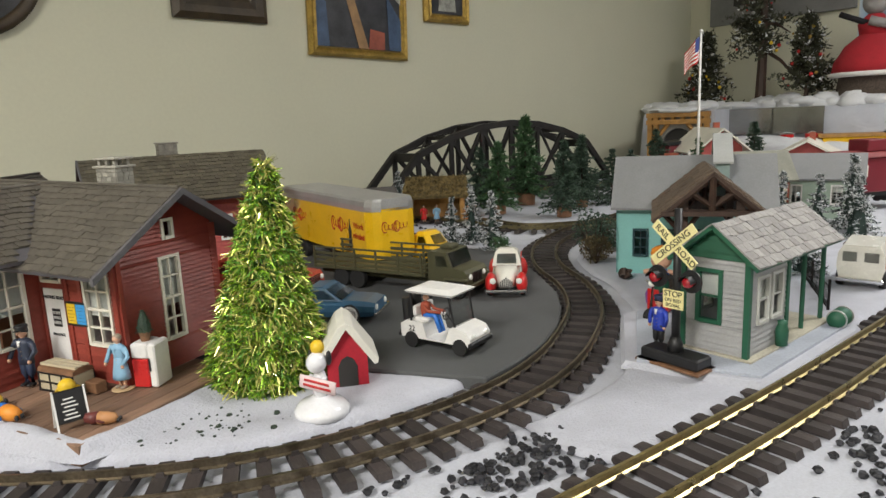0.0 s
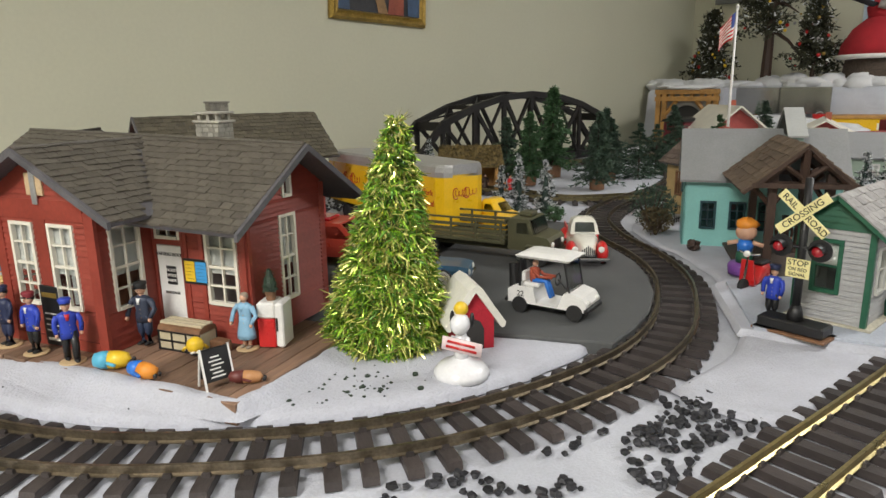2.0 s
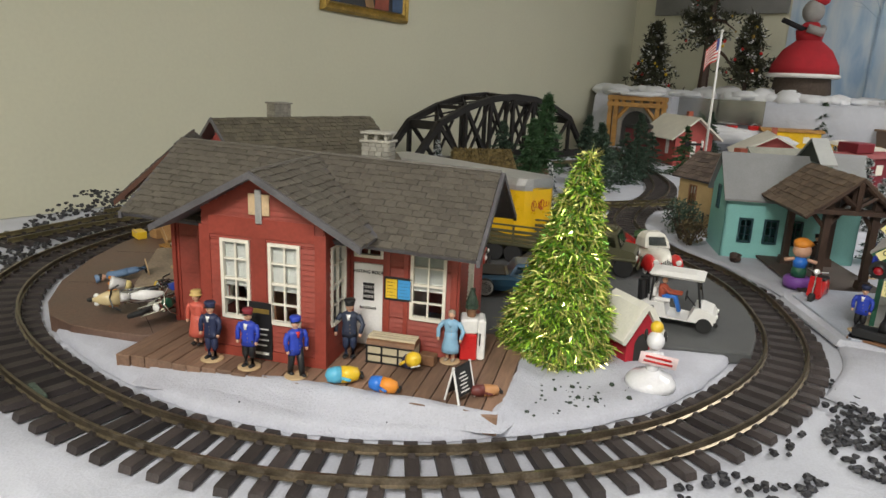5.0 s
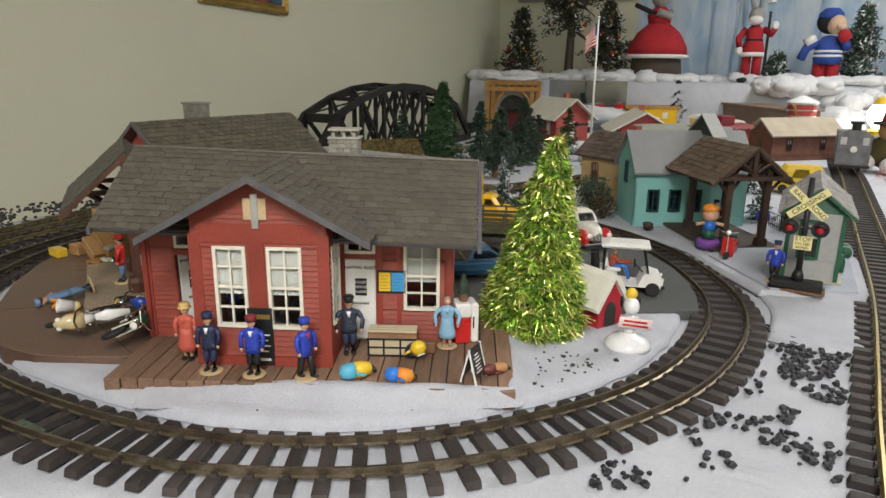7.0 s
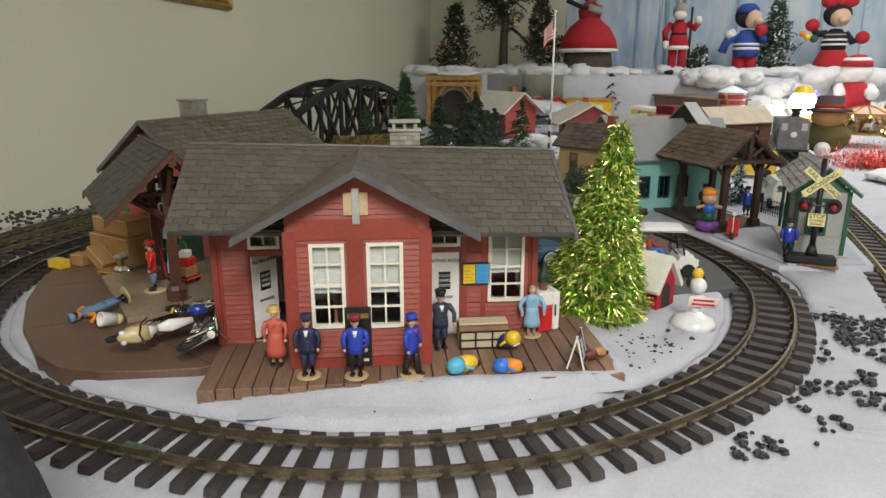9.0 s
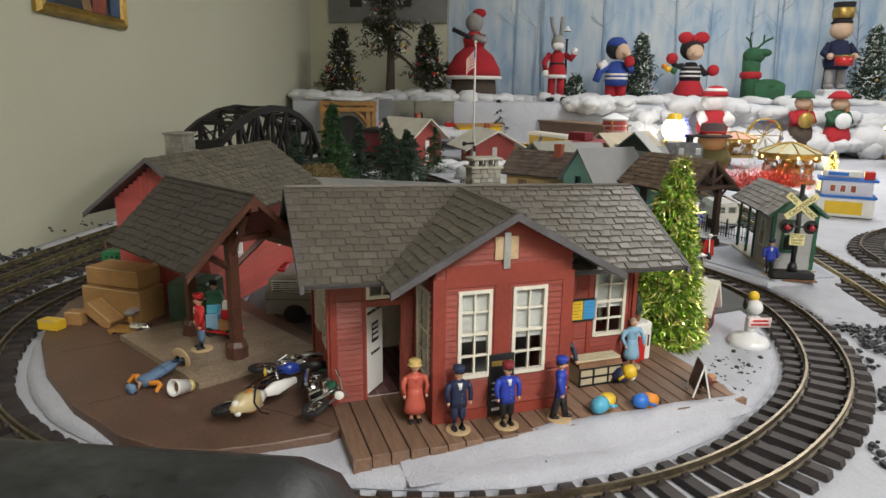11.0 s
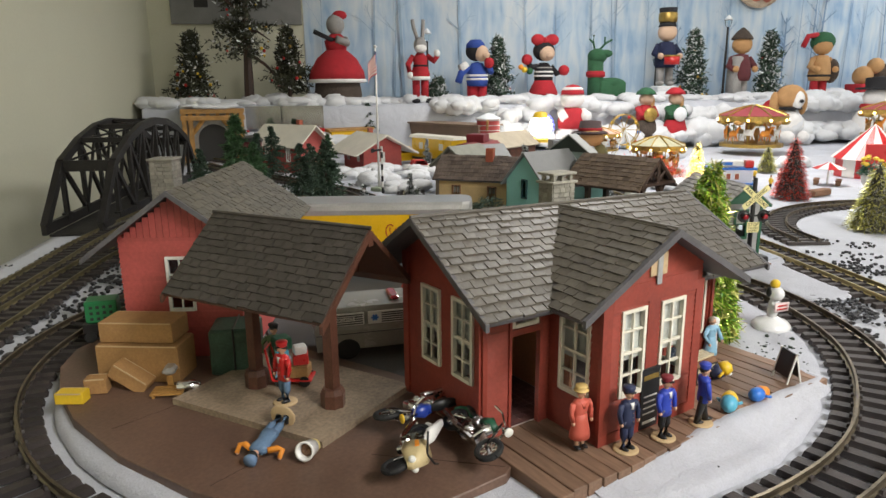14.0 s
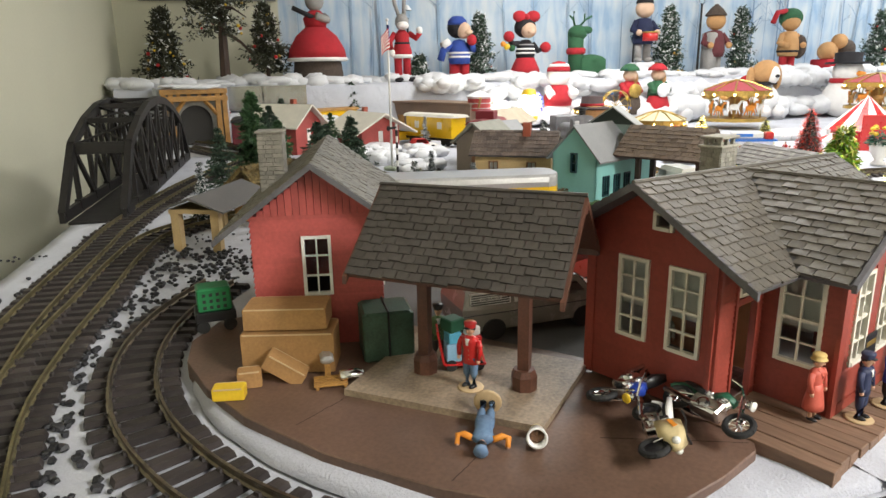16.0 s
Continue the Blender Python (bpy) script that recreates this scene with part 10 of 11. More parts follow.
doll(spot(2.40, 0.80, 0.06), 0.31, "white snowman plush in a red knitted coat and cap", [("turn", M_PLUSHW, 0, 0, (0.16, 0), (0.24, 0.1), (0.2, 0.25), (0, 0.25)), ("turn", M_PLUSH, 0, 0, (0.24, 0.2), (0.26, 0.35), (0.16, 0.56), (0, 0.58)), ("ball", M_PLUSHW, 0.0, 0, 0.73, 0.2, 0.22, 0.19), ("turn", M_PLUSH, 0, 0, (0.21, 0.80), (0.2, 0.87), (0.11, 0.96), (0, 0.98)), ("turn", M_PLUSHW, 0, 0, (0.19, 0.88), (0.185, 0.91), (0.15, 0.93)), ("ball", M_PLUSHW, 0.2, 0.2, 0.42, 0.1, 0.1, 0.1), ("limb", M_PLUSHW, [(0, 0.2, 0.5), (0.18, 0.24, 0.4)], 0.08), ("limb", M_PLUSHW, [(0, -0.2, 0.5), (0.18, -0.2, 0.38)], 0.08)])
for y, c, hc in ((2.84, M_PLUSH, M_PLUSHG), (3.02, M_PLUSHG, M_PLUSH)):
    doll(spot(y, 0.80, 0.06), 0.29, "seated cloth doll in red and green winter clothes", [("turn", M_PLUSH if c is M_PLUSHG else M_TWEED, 0.05, 0, (0.2, 0.0), (0.24, 0.15), (0.18, 0.35), (0, 0.36)), ("turn", c, 0, 0, (0.18, 0.3), (0.17, 0.5), (0.09, 0.64), (0, 0.65)), ("ball", M_FLESHP, 0.02, 0, 0.76, 0.13, 0.14, 0.13), ("turn", hc, 0, 0, (0.2, 0.84), (0.17, 0.9), (0.08, 0.97), (0, 0.98)), ("ball", M_PLUSHT, -0.03, 0.12, 0.68, 0.09, 0.08, 0.16), ("limb", c, [(0, 0.16, 0.58), (0.15, 0.16, 0.45), (0.22, 0.03, 0.45)], 0.06), ("limb", c, [(0, -0.16, 0.58), (0.15, -0.16, 0.45), (0.22, -0.03, 0.45)], 0.06), ("ball", M_GOLD if c is M_PLUSH else M_FLOCK, 0.25, 0, 0.46, 0.06, 0.14, 0.14)])
doll(spot(3.75, 0.80, 0.02), 0.34, "sitting plush puppy in tan and white with red backpack", [("ball", M_PLUSHW, 0, 0, 0.27, 0.26, 0.27, 0.3), ("ball", M_PLUSHT, -0.12, -0.1, 0.45, 0.2, 0.24, 0.26), ("ball", M_PLUSHT, 0.02, 0, 0.76, 0.22, 0.26, 0.22), ("ball", M_PLUSHW, 0.16, 0.03, 0.72, 0.12, 0.12, 0.16), ("ball", M_PLUSHK, 0.28, 0.03, 0.7, 0.03, 0.04, 0.03), ("ball", M_PLUSHT, -0.02, 0.28, 0.66, 0.08, 0.07, 0.2), ("ball", M_PLUSHT, -0.02, -0.28, 0.66, 0.08, 0.07, 0.2), ("ball", M_PLUSH, -0.2, -0.22, 0.5, 0.14, 0.16, 0.22), ("ball", M_PLUSHW, 0.22, 0.14, 0.1, 0.16, 0.1, 0.1), ("ball", M_PLUSHW, 0.22, -0.14, 0.1, 0.16, 0.1, 0.1), ("turn", M_PLUSHK, 0, 0, (0.2, 0.55), (0.22, 0.57), (0.2, 0.6))])
doll(spot(4.3, 0.85, 0.0), 0.38, "large white snowman plush with black hat", [("ball", M_PLUSHW, 0, 0, 0.3, 0.32, 0.34, 0.32), ("ball", M_PLUSHW, 0.02, 0, 0.72, 0.22, 0.24, 0.2), ("turn", M_PLUSHK, 0, 0, (0.34, 0.84), (0.33, 0.87), (0.2, 0.88), (0.21, 1.02), (0, 1.04)), ("limb", M_ORANGE, [(0.2, 0, 0.7), (0.34, 0, 0.68)], 0.04), ("turn", M_PLUSH, 0, 0, (0.2, 0.54), (0.25, 0.56), (0.23, 0.62), (0.15, 0.62))])
bm_q = turned(1.62, 1.52, 0.01, -150)
doll(bm_q, 0.20, "brown snow doll in dark felt hat with white mittens", [("ball", mat("olive_plush", (0.12, 0.1, 0.035), 0.9, bump=0.8), 0, 0, 0.3, 0.32, 0.4, 0.3), ("ball", M_PLUSHT, 0.08, 0, 0.66, 0.24, 0.27, 0.22), ("turn", mat("dark_felt", (0.05, 0.03, 0.03), 0.9), 0, 0, (0.38, 0.74), (0.36, 0.78), (0.24, 0.8), (0.22, 1.0), (0, 1.02)), ("turn", M_PLUSH, 0, 0, (0.245, 0.8), (0.25, 0.86), (0.2, 0.87)), ("ball", M_PLUSHW, 0.2, -0.35, 0.12, 0.13, 0.13, 0.13), ("ball", M_PLUSHW, 0.3, -0.02, 0.1, 0.13, 0.13, 0.13)])

# ---- lit globe ----
globe = thing("lit_globe", "brightly glowing white globe ornament with blue bulbs", "lamp", turned(2.25, 2.02, 0.06, -150))
M_GLOW = mat("glowing_white_plastic", (1.0, 0.93, 0.78), 0.4, var=0.02, bump=0, glow=9.0)
M_GLOWB = mat("glowing_blue_bulb", (0.08, 0.1, 1.0), 0.4, var=0.02, bump=0, glow=5.0)
M_GLOWY = mat("warm_bulb_and_tinsel_glow", (1.0, 0.7, 0.25), 0.4, var=0.02, bump=0, glow=7.0)
M_GLOWP = mat("pink_neon", (1.0, 0.12, 0.3), 0.4, var=0.02, bump=0, glow=4.0)
bm = bmesh.new()
lathe(bm, [(0.045, 0), (0.05, 0.02), (0.03, 0.03), (0, 0.03)], 16)
part("foot", bm, M_TOYYEL, globe)
bm = bmesh.new()
ball(bm, (0, 0, 0.085), 0.06, 0.06, 0.06, 18, 10)
part("globe", bm, M_GLOW, globe, "glowing white ball", smooth=True)
bm = bmesh.new()
lathe(bm, [(0.045, 0.13), (0.03, 0.16), (0, 0.165)], 16)
part("cap", bm, M_TOYYEL, globe)
for a in range(5):
    bm = bmesh.new()
    ball(bm, (0.0, 0.066 * math.sin(1.0 + a * 0.35), 0.085 - 0.066 * math.cos(1.0 + a * 0.35)), 0.009, n=8, k=5)
    part("blue_bulb", bm, M_GLOWB, globe)

# ---- flagpole ----
fp = thing("flagpole", "white flagpole with a small striped flag", "flagpole", turned(0.742, 1.976, 0.0, 0))
bm = bmesh.new()
rbox(bm, -0.022, 0.022, -0.022, 0.022, 0, 0.012, 0.002)
part("base", bm, paint("sage", (0.35, 0.4, 0.3), 0.6), fp)
bm = bmesh.new()
cyl(bm, (0, 0, 0.012), (0, 0, 0.487), 0.0045, 0.003, 10)
ball(bm, (0, 0, 0.488), 0.0055, n=8, k=5)
part("pole", bm, M_WHITE, fp, smooth=True)


def flag_point(u, v):
    """u along the fly, v up the hoist: the cloth hangs limp and folded."""
    return Vector((-0.004 - 0.042 * u, -0.012 * math.sin(u * 5.0) - 0.014 * u, 0.478 - 0.062 * (1 - v) * 1.0 - 0.046 * u - 0.004 * math.sin(u * 7 + v * 2)))


flag = None
for k in range(13):
    for lo, hi, c in ((0.0, 0.42, None), (0.42, 1.0, None)):
        v0, v1 = k / 13, (k + 1) / 13
        blue_part = lo == 0.0 and k >= 6
        c = paint("flag_navy", (0.03, 0.05, 0.2), 0.7) if blue_part else ((M_RED if k % 2 == 0 else M_WHITE))
        bm = bmesh.new()
        n = 6
        fr = [[bm.verts.new(flag_point(lo + (hi - lo) * i / n, v) + Vector((0, s * 0.0004, 0))) for i in range(n + 1)] for v, s in ((v0, -1), (v1, -1), (v1, 1), (v0, 1))]
        for r0, r1 in ((0, 1), (1, 2), (2, 3), (3, 0)):
            for i in range(n):
                face(bm, (fr[r0][i], fr[r0][i + 1], fr[r1][i + 1], fr[r1][i]))
        part("flag_stripe", bm, c, fp)
sem = thing("semaphore_signal", "black and white striped semaphore post", "railroad signal", turned(0.70, 1.93, 0.0, 0))
for k in range(8):
    bm = bmesh.new()
    cyl(bm, (0, 0, k * 0.02), (0, 0, k * 0.02 + 0.02), 0.004, n=8)
    part("post_band", bm, M_WHITE if k % 2 else M_BLACK, sem)
bm = bmesh.new()
box(bm, -0.045, 0.0, -0.002, 0.002, 0.145, 0.152)
lathe(bm, [(0.008, -0.002), (0.008, 0.002), (0, 0.002)], 14, pose(-0.05, 0, 0.149, 90, 0, 0))
part("arm", bm, M_BLACK, sem)

# ---- village houses ----
def cottage(m, length, width, eave, ridge, walls, roof, label, windows=2, trim=None, over=0.015, chim=None, porch=False, courses=True, name="model_house", door=True, winmat=None):
    h = thing(name, label, "model building", m, "village houses")
    L2, W2 = length / 2, width / 2
    winmat = winmat or M_WHITE
    faces = (("front_wall", frame_of(Matrix(), (1, 0, 0), (0, -1, 0), (0, -W2, 0)), L2), ("back_wall", frame_of(Matrix(), (-1, 0, 0), (0, 1, 0), (0, W2, 0)), L2))
    for nm, q, hl in faces:
        holes = [(-hl + (i + 0.5) * 2 * hl / windows - 0.013, -hl + (i + 0.5) * 2 * hl / windows + 0.013, eave * 0.35, eave * 0.8) for i in range(windows)]
        bm = bmesh.new()
        siding(bm, q, -hl, hl, 0, eave, holes, row=0.012)
        part(nm, bm, walls, h)
        for w in holes:
            window(h, q, *w, cols=2, rows=2, blind=0.4, material=winmat, label="small window with four panes")
    slope_k = (ridge - eave) / W2
    for nm, q in (("east_gable", frame_of(Matrix(), (0, 1, 0), (1, 0, 0), (L2, 0, 0))), ("west_gable", frame_of(Matrix(), (0, -1, 0), (-1, 0, 0), (-L2, 0, 0)))):
        hole = [(-0.012, 0.012, 0.004, eave * 0.8)]
        bm = bmesh.new()
        side_q = q @ Matrix.Identity(4)
        rings = [[side_q @ Vector((s, o, z)) for s, z in ((-W2, 0), (W2, 0), (W2, eave), (0, ridge - 0.004), (-W2, eave))] for o in (-0.004, 0.0004)]
        skin(bm, [[bm.verts.new(p) for p in r] for r in rings])
        part(nm, bm, walls, h)
        bm = bmesh.new()
        rbox(bm, -0.011, 0.011, -0.003, 0.001, 0.005, eave * 0.79, 0.001, q)
        part("door", bm, winmat, h)
    for s in (-1, 1):
        up = Vector((0, -s * (W2 + over), slope_k * (W2 + over)))
        p = (-L2 - over, s * (W2 + over), eave - slope_k * over + 0.003) if s < 0 else (L2 + over, s * (W2 + over), eave - slope_k * over + 0.003)
        if courses:
            slope(h, p, (1 if s < 0 else -1, 0, 0), up, length + 2 * over, up.length, w=0.018, h=0.014, material=roof, loose=False, seed=int(length * 1000) + s, trim=trim or M_TRIM)
        else:
            bm = bmesh.new()
            q = slope_pose(Matrix(), p, (1 if s < 0 else -1, 0, 0), up)
            box(bm, 0, length + 2 * over, 0, up.length, -0.003, 0.003, q)
            part("roof", bm, roof, h)
    if chim:
        bm = bmesh.new()
        box(bm, chim - 0.01, chim + 0.01, -0.02, 0.0, ridge - 0.03, ridge + 0.025)
        part("chimney", bm, M_ART3, h, "red brick chimney")
    return h


M_SNOWROOF = mat("cream_snow_roof", (0.70, 0.67, 0.58), 0.7, var=0.07, scale=18, bump=0.3)
M_BANDROOF = mat("banded_brown_roof", (0.12, 0.09, 0.075), 0.7, var=0.3, scale=30, bump=0.5, piece=0.3)
cottage(turned(0.475, 1.425, 0.002, -80), 0.20, 0.115, 0.118, 0.165, M_TANWALL, M_BANDROOF, "tan village house with banded brown roof", chim=0.03, winmat=M_MIDBROWN)
cottage(turned(0.735, 1.625, 0.002, -8), 0.135, 0.13, 0.115, 0.166, M_TAUPE, mat("olive_grey_roof", (0.22, 0.22, 0.18), 0.7, var=0.15), "taupe village house with grey green roof", courses=False, winmat=M_MIDBROWN)
M_CLAP = mat("cream_clapboard", (0.58, 0.54, 0.38), 0.6, var=0.08, piece=0.05)
clap = thing("clapboard_front", "cream clapboard house front with a red framed window", "house front", turned(0.735, 1.625, 0.002, -8) @ Matrix.Translation((0, -0.0655, 0)))
qf = frame_of(Matrix(), (1, 0, 0), (0, -1, 0), (0, -0.003, 0))
bm = bmesh.new()
siding(bm, qf, -0.066, 0.066, 0, 0.112, ((0.008, 0.034, 0.028, 0.08),), row=0.0075, lap=0.0014, thick=0.002)
part("wall", bm, M_CLAP, clap)
window(clap, qf, 0.008, 0.034, 0.028, 0.08, cols=1, rows=2, blind=0, material=M_ART3, label="red framed sash window", deep=0.002)
for x in (-0.066, 0.062):
    bm = bmesh.new()
    box(bm, x, x + 0.004, -0.006, 0.0, 0.0, 0.114)
    part("corner_board", bm, M_ART3, clap)
cottage(turned(0.93, 1.68, 0.002, -32), 0.17, 0.12, 0.105, 0.15, mat("mint_wall", (0.35, 0.45, 0.36), 0.6, var=0.1), M_GREYROOF, "pale green village shop with grey roof", courses=False)
cottage(turned(1.05, 2.69, 0.0, 88), 0.26, 0.16, 0.13, 0.195, M_REDBARN, M_SNOWROOF, "red village house with cream snow roof", courses=False, chim=-0.05, over=0.03)
cottage(turned(1.31, 2.44, 0.0, 60), 0.24, 0.18, 0.10, 0.15, M_REDBARN, M_SNOWROOF, "low red depot with wide cream snow roof", courses=False, over=0.06, chim=0.04)
cottage(turned(1.63, 1.92, 0.0, -8), 0.30, 0.13, 0.10, 0.15, mat("log_wall", (0.13, 0.05, 0.03), 0.7, var=0.3, scale=40, piece=0.2), mat("tan_flat_roof", (0.42, 0.36, 0.27), 0.75, var=0.12, scale=18), "brown log store with pale tan roof", courses=False, winmat=M_BROWN)
# long brown hall and the red water tank
hall = thing("brown_hall", "long plain brown flat topped hall", "model building", turned(2.07, 2.47, 0.0, 72), "village houses")
bm = bmesh.new()
rbox(bm, -0.30, 0.30, -0.08, 0.08, 0.0, 0.155, 0.003)
part("wall", bm, mat("brown_board_wall", (0.22, 0.15, 0.11), 0.75, var=0.12, scale=10), hall)
bm = bmesh.new()
rbox(bm, -0.31, 0.31, -0.09, 0.09, 0.155, 0.165, 0.002)
part("roof", bm, mat("brown_board_roof", (0.26, 0.18, 0.13), 0.75, var=0.12, scale=10), hall)
for x in (-0.2, -0.06, 0.1, 0.22):
    bm = bmesh.new()
    box(bm, x - 0.025, x + 0.025, 0.078, 0.083, 0.0, 0.09)
    part("door", bm, M_TIMBER, hall)
tank = thing("water_tank", "red banded water tank with snowy cone roof", "water tank", turned(1.97, 2.19, 0.0, 0))
bm = bmesh.new()
lathe(bm, [(0.058, 0.125), (0.06, 0.13), (0.058, 0.195), (0, 0.195)], 24)
part("drum", bm, mat("tank_red", (0.40, 0.05, 0.05), 0.6, var=0.15), tank, smooth=False)
bm = bmesh.new()
lathe(bm, [(0.066, 0.192), (0.064, 0.198), (0.01, 0.222), (0, 0.224)], 24)
part("roof", bm, M_FLOCK, tank)
for z in (0.135, 0.16, 0.185):
    bm = bmesh.new()
    lathe(bm, [(0.0595, z), (0.0615, z), (0.0615, z + 0.004), (0.0595, z + 0.004)], 24)
    part("hoop", bm, M_SILVER, tank)
for k in range(4):
    bm = bmesh.new()
    cyl(bm, (0.05 * math.cos(k * 1.571 + 0.6), 0.05 * math.sin(k * 1.571 + 0.6), 0), (0.045 * math.cos(k * 1.571 + 0.6), 0.045 * math.sin(k * 1.571 + 0.6), 0.125), 0.006, n=6)
    part("leg", bm, M_TEAL, tank)
bm = bmesh.new()
cyl(bm, (-0.05, -0.02, 0.14), (-0.12, -0.06, 0.19), 0.006, n=8)
part("spout", bm, M_TIMBER, tank)


def toy_car(m, label, body, cabin=None, length=0.13, width=0.055, height=0.05, glass=True, van=False, name="toy_car"):
    c = thing(name, label, "car", m, "village cars")
    L2, W2 = length / 2, width / 2
    bm = bmesh.new()
    top = height if van else height * 0.6
    loft(bm, [ring_at(-L2, W2 * 0.9, 0.01, top * 0.9), ring_at(-L2 * 0.9, W2, 0.008, top), ring_at(L2 * 0.5, W2, 0.008, top), ring_at(L2 * 0.85, W2 * 0.95, 0.008, top * (0.75 if van else 0.9)), ring_at(L2, W2 * 0.85, 0.01, top * (0.5 if van else 0.7))])
    part("body", bm, body, c)
    if not van:
        bm = bmesh.new()
        loft(bm, [[(-L2 * 0.6, -W2 * 0.9, top * 0.95), (L2 * 0.4, -W2 * 0.9, top * 0.95), (L2 * 0.4, W2 * 0.9, top * 0.95), (-L2 * 0.6, W2 * 0.9, top * 0.95)], [(-L2 * 0.45, -W2 * 0.75, height), (L2 * 0.15, -W2 * 0.75, height), (L2 * 0.15, W2 * 0.75, height), (-L2 * 0.45, W2 * 0.75, height)]])
        part("cabin", bm, cabin or body, c)
    for s in (-1, 1):
        bm = bmesh.new()
        zz0, zz1 = (height * 0.58, height * 0.88) if van else (top * 1.05, height * 0.94)
        loft(bm, [[(-L2 * 0.45, s * W2 * 0.9, zz0), (L2 * 0.3, s * W2 * 0.9, zz0), (L2 * 0.15, s * W2 * (0.9 if van else 0.78), zz1), (-L2 * 0.4, s * W2 * (0.9 if van else 0.78), zz1)], [(-L2 * 0.45, s * W2 * 1.02, zz0), (L2 * 0.3, s * W2 * 1.02, zz0), (L2 * 0.15, s * W2 * (1.01 if van else 0.9), zz1), (-L2 * 0.4, s * W2 * (1.01 if van else 0.9), zz1)]])
        part("side_window", bm, M_TINT, c)
        lamp_disc(c, L2, s * W2 * 0.6, height * 0.35, 0.005, M_LENS)
    four_wheels(c, (-L2 * 0.6, L2 * 0.6), W2 * 0.88, 0.012, 0.008)
    return c


toy_car(turned(1.55, 2.42, 0.002, -28), "yellow toy panel wagon in the village street", M_YELLOW, length=0.17, width=0.06, height=0.075)
toy_car(turned(1.27, 2.15, 0.002, -40), "white and red toy car in the snow", M_WHITE, M_RED, 0.14, 0.06, 0.05)
toy_car(turned(1.0, 1.36, 0.002, 140), "white and yellow toy camper van", M_TOYYEL, None, 0.12, 0.058, 0.075, van=True)

def wagon(m, label, body, roof, length=0.26, cupola=False, name="railway_car"):
    w = thing(name, label, "railway car", m, "railway cars")
    L2 = length / 2
    bm = bmesh.new()
    rbox(bm, -L2, L2, -0.045, 0.045, 0.035, 0.125, 0.003)
    part("body", bm, body, w)
    bm = bmesh.new()
    prof(bm, [(-0.052, 0.125), (0.052, 0.125), (0.04, 0.136), (0, 0.141), (-0.04, 0.136)], -L2 - 0.015, L2 + 0.015)
    part("roof", bm, roof, w)
    if cupola:
        bm = bmesh.new()
        rbox(bm, -0.035, 0.035, -0.034, 0.034, 0.138, 0.168, 0.002)
        part("cupola", bm, body, w)
    for s in (-1, 1):
        for x in (-L2 * 0.5, L2 * 0.5):
            bm = bmesh.new()
            box(bm, x - 0.014, x + 0.014, s * 0.0455 - 0.001, s * 0.0455 + 0.001, 0.075, 0.105)
            part("window", bm, M_WINDOW, w)
    four_wheels(w, (-L2 * 0.7, -L2 * 0.5, L2 * 0.5, L2 * 0.7), 0.022, 0.015, 0.006, hub=M_IRON)
    bm = bmesh.new()
    box(bm, -L2 - 0.02, L2 + 0.02, -0.03, 0.03, 0.022, 0.034)
    part("frame", bm, M_BLACK, w)
    return w


wagon(turned(1.116, 1.785, 0.012, 10), "dark red railway caboose standing in the village", paint("caboose_red", (0.17, 0.014, 0.024), 0.45), paint("caboose_roof", (0.2, 0.03, 0.03), 0.6), 0.22, True)
wagon(turned(1.80, 2.98, 0.001, -20), "yellow boxcar behind the village", M_YELLOW, M_TIMBER, 0.26)
wagon(turned(1.50, 2.20, 0.001, 70), "cream roofed yellow passenger car", M_YELLOW, M_SNOWROOF, 0.30)
wagon(turned(0.955, 2.83, 0.010, 42), "dark red passenger coach by the tunnel", paint("coach_maroon", (0.16, 0.02, 0.03), 0.4), M_BLACK, 0.2)
# locomotive on the straight track
lo = thing("steam_locomotive", "grey black toy locomotive on the straight track", "locomotive", turned(1.47, 1.562, 0.0165, 220.0))
bm = bmesh.new()
cyl(bm, (-0.06, 0, 0.06), (0.10, 0, 0.06), 0.036, n=20)
part("boiler", bm, mat("loco_grey", (0.19, 0.19, 0.2), 0.5, var=0.2), lo, smooth=False)
bm = bmesh.new()
cyl(bm, (0.10, 0, 0.06), (0.106, 0, 0.06), 0.034, 0.03, 20)
part("smokebox_door", bm, M_IRON, lo)
bm = bmesh.new()
prof(bm, [(-0.046, 0.024), (0.046, 0.024), (0.046, 0.118), (0.03, 0.130), (0, 0.134), (-0.03, 0.130), (-0.046, 0.118)], 0.085, 0.118)
front_box = part("cab_front", bm, mat("cab_front_grey", (0.17, 0.17, 0.18), 0.55, var=0.25, scale=40), lo, "dull grey boxed front")
for y in (-0.03, 0.03):
    bm = bmesh.new()
    rbox(bm, 0.1175, 0.1195, y - 0.009, y + 0.009, 0.088, 0.112, 0.001)
    part("cab_window", bm, M_SILVER, front_box)
bm = bmesh.new()
box(bm, 0.112, 0.124, -0.05, 0.05, 0.018, 0.026)
part("buffer_beam", bm, M_BLACK, front_box)
bm = bmesh.new()
lathe(bm, [(0.013, 0.13), (0.013, 0.15), (0.019, 0.153), (0.019, 0.16), (0, 0.16)], 14, Matrix.Translation((0.10, 0, 0)))
part("chimney", bm, M_BLACK, lo)
bm = bmesh.new()
rbox(bm, -0.13, -0.06, -0.042, 0.042, 0.03, 0.12, 0.003)
part("cab", bm, mat("cab_grey", (0.2, 0.2, 0.215), 0.5, var=0.2), lo)
bm = bmesh.new()
box(bm, -0.12, 0.11, -0.03, 0.03, 0.018, 0.028)
part("frame", bm, M_BLACK, lo)
lamp_disc(lo, 0.1195, 0, 0.075, 0.010, M_LENS)
four_wheels(lo, (-0.08, -0.03, 0.02, 0.07), 0.0235, 0.017, 0.007, hub=M_IRON)

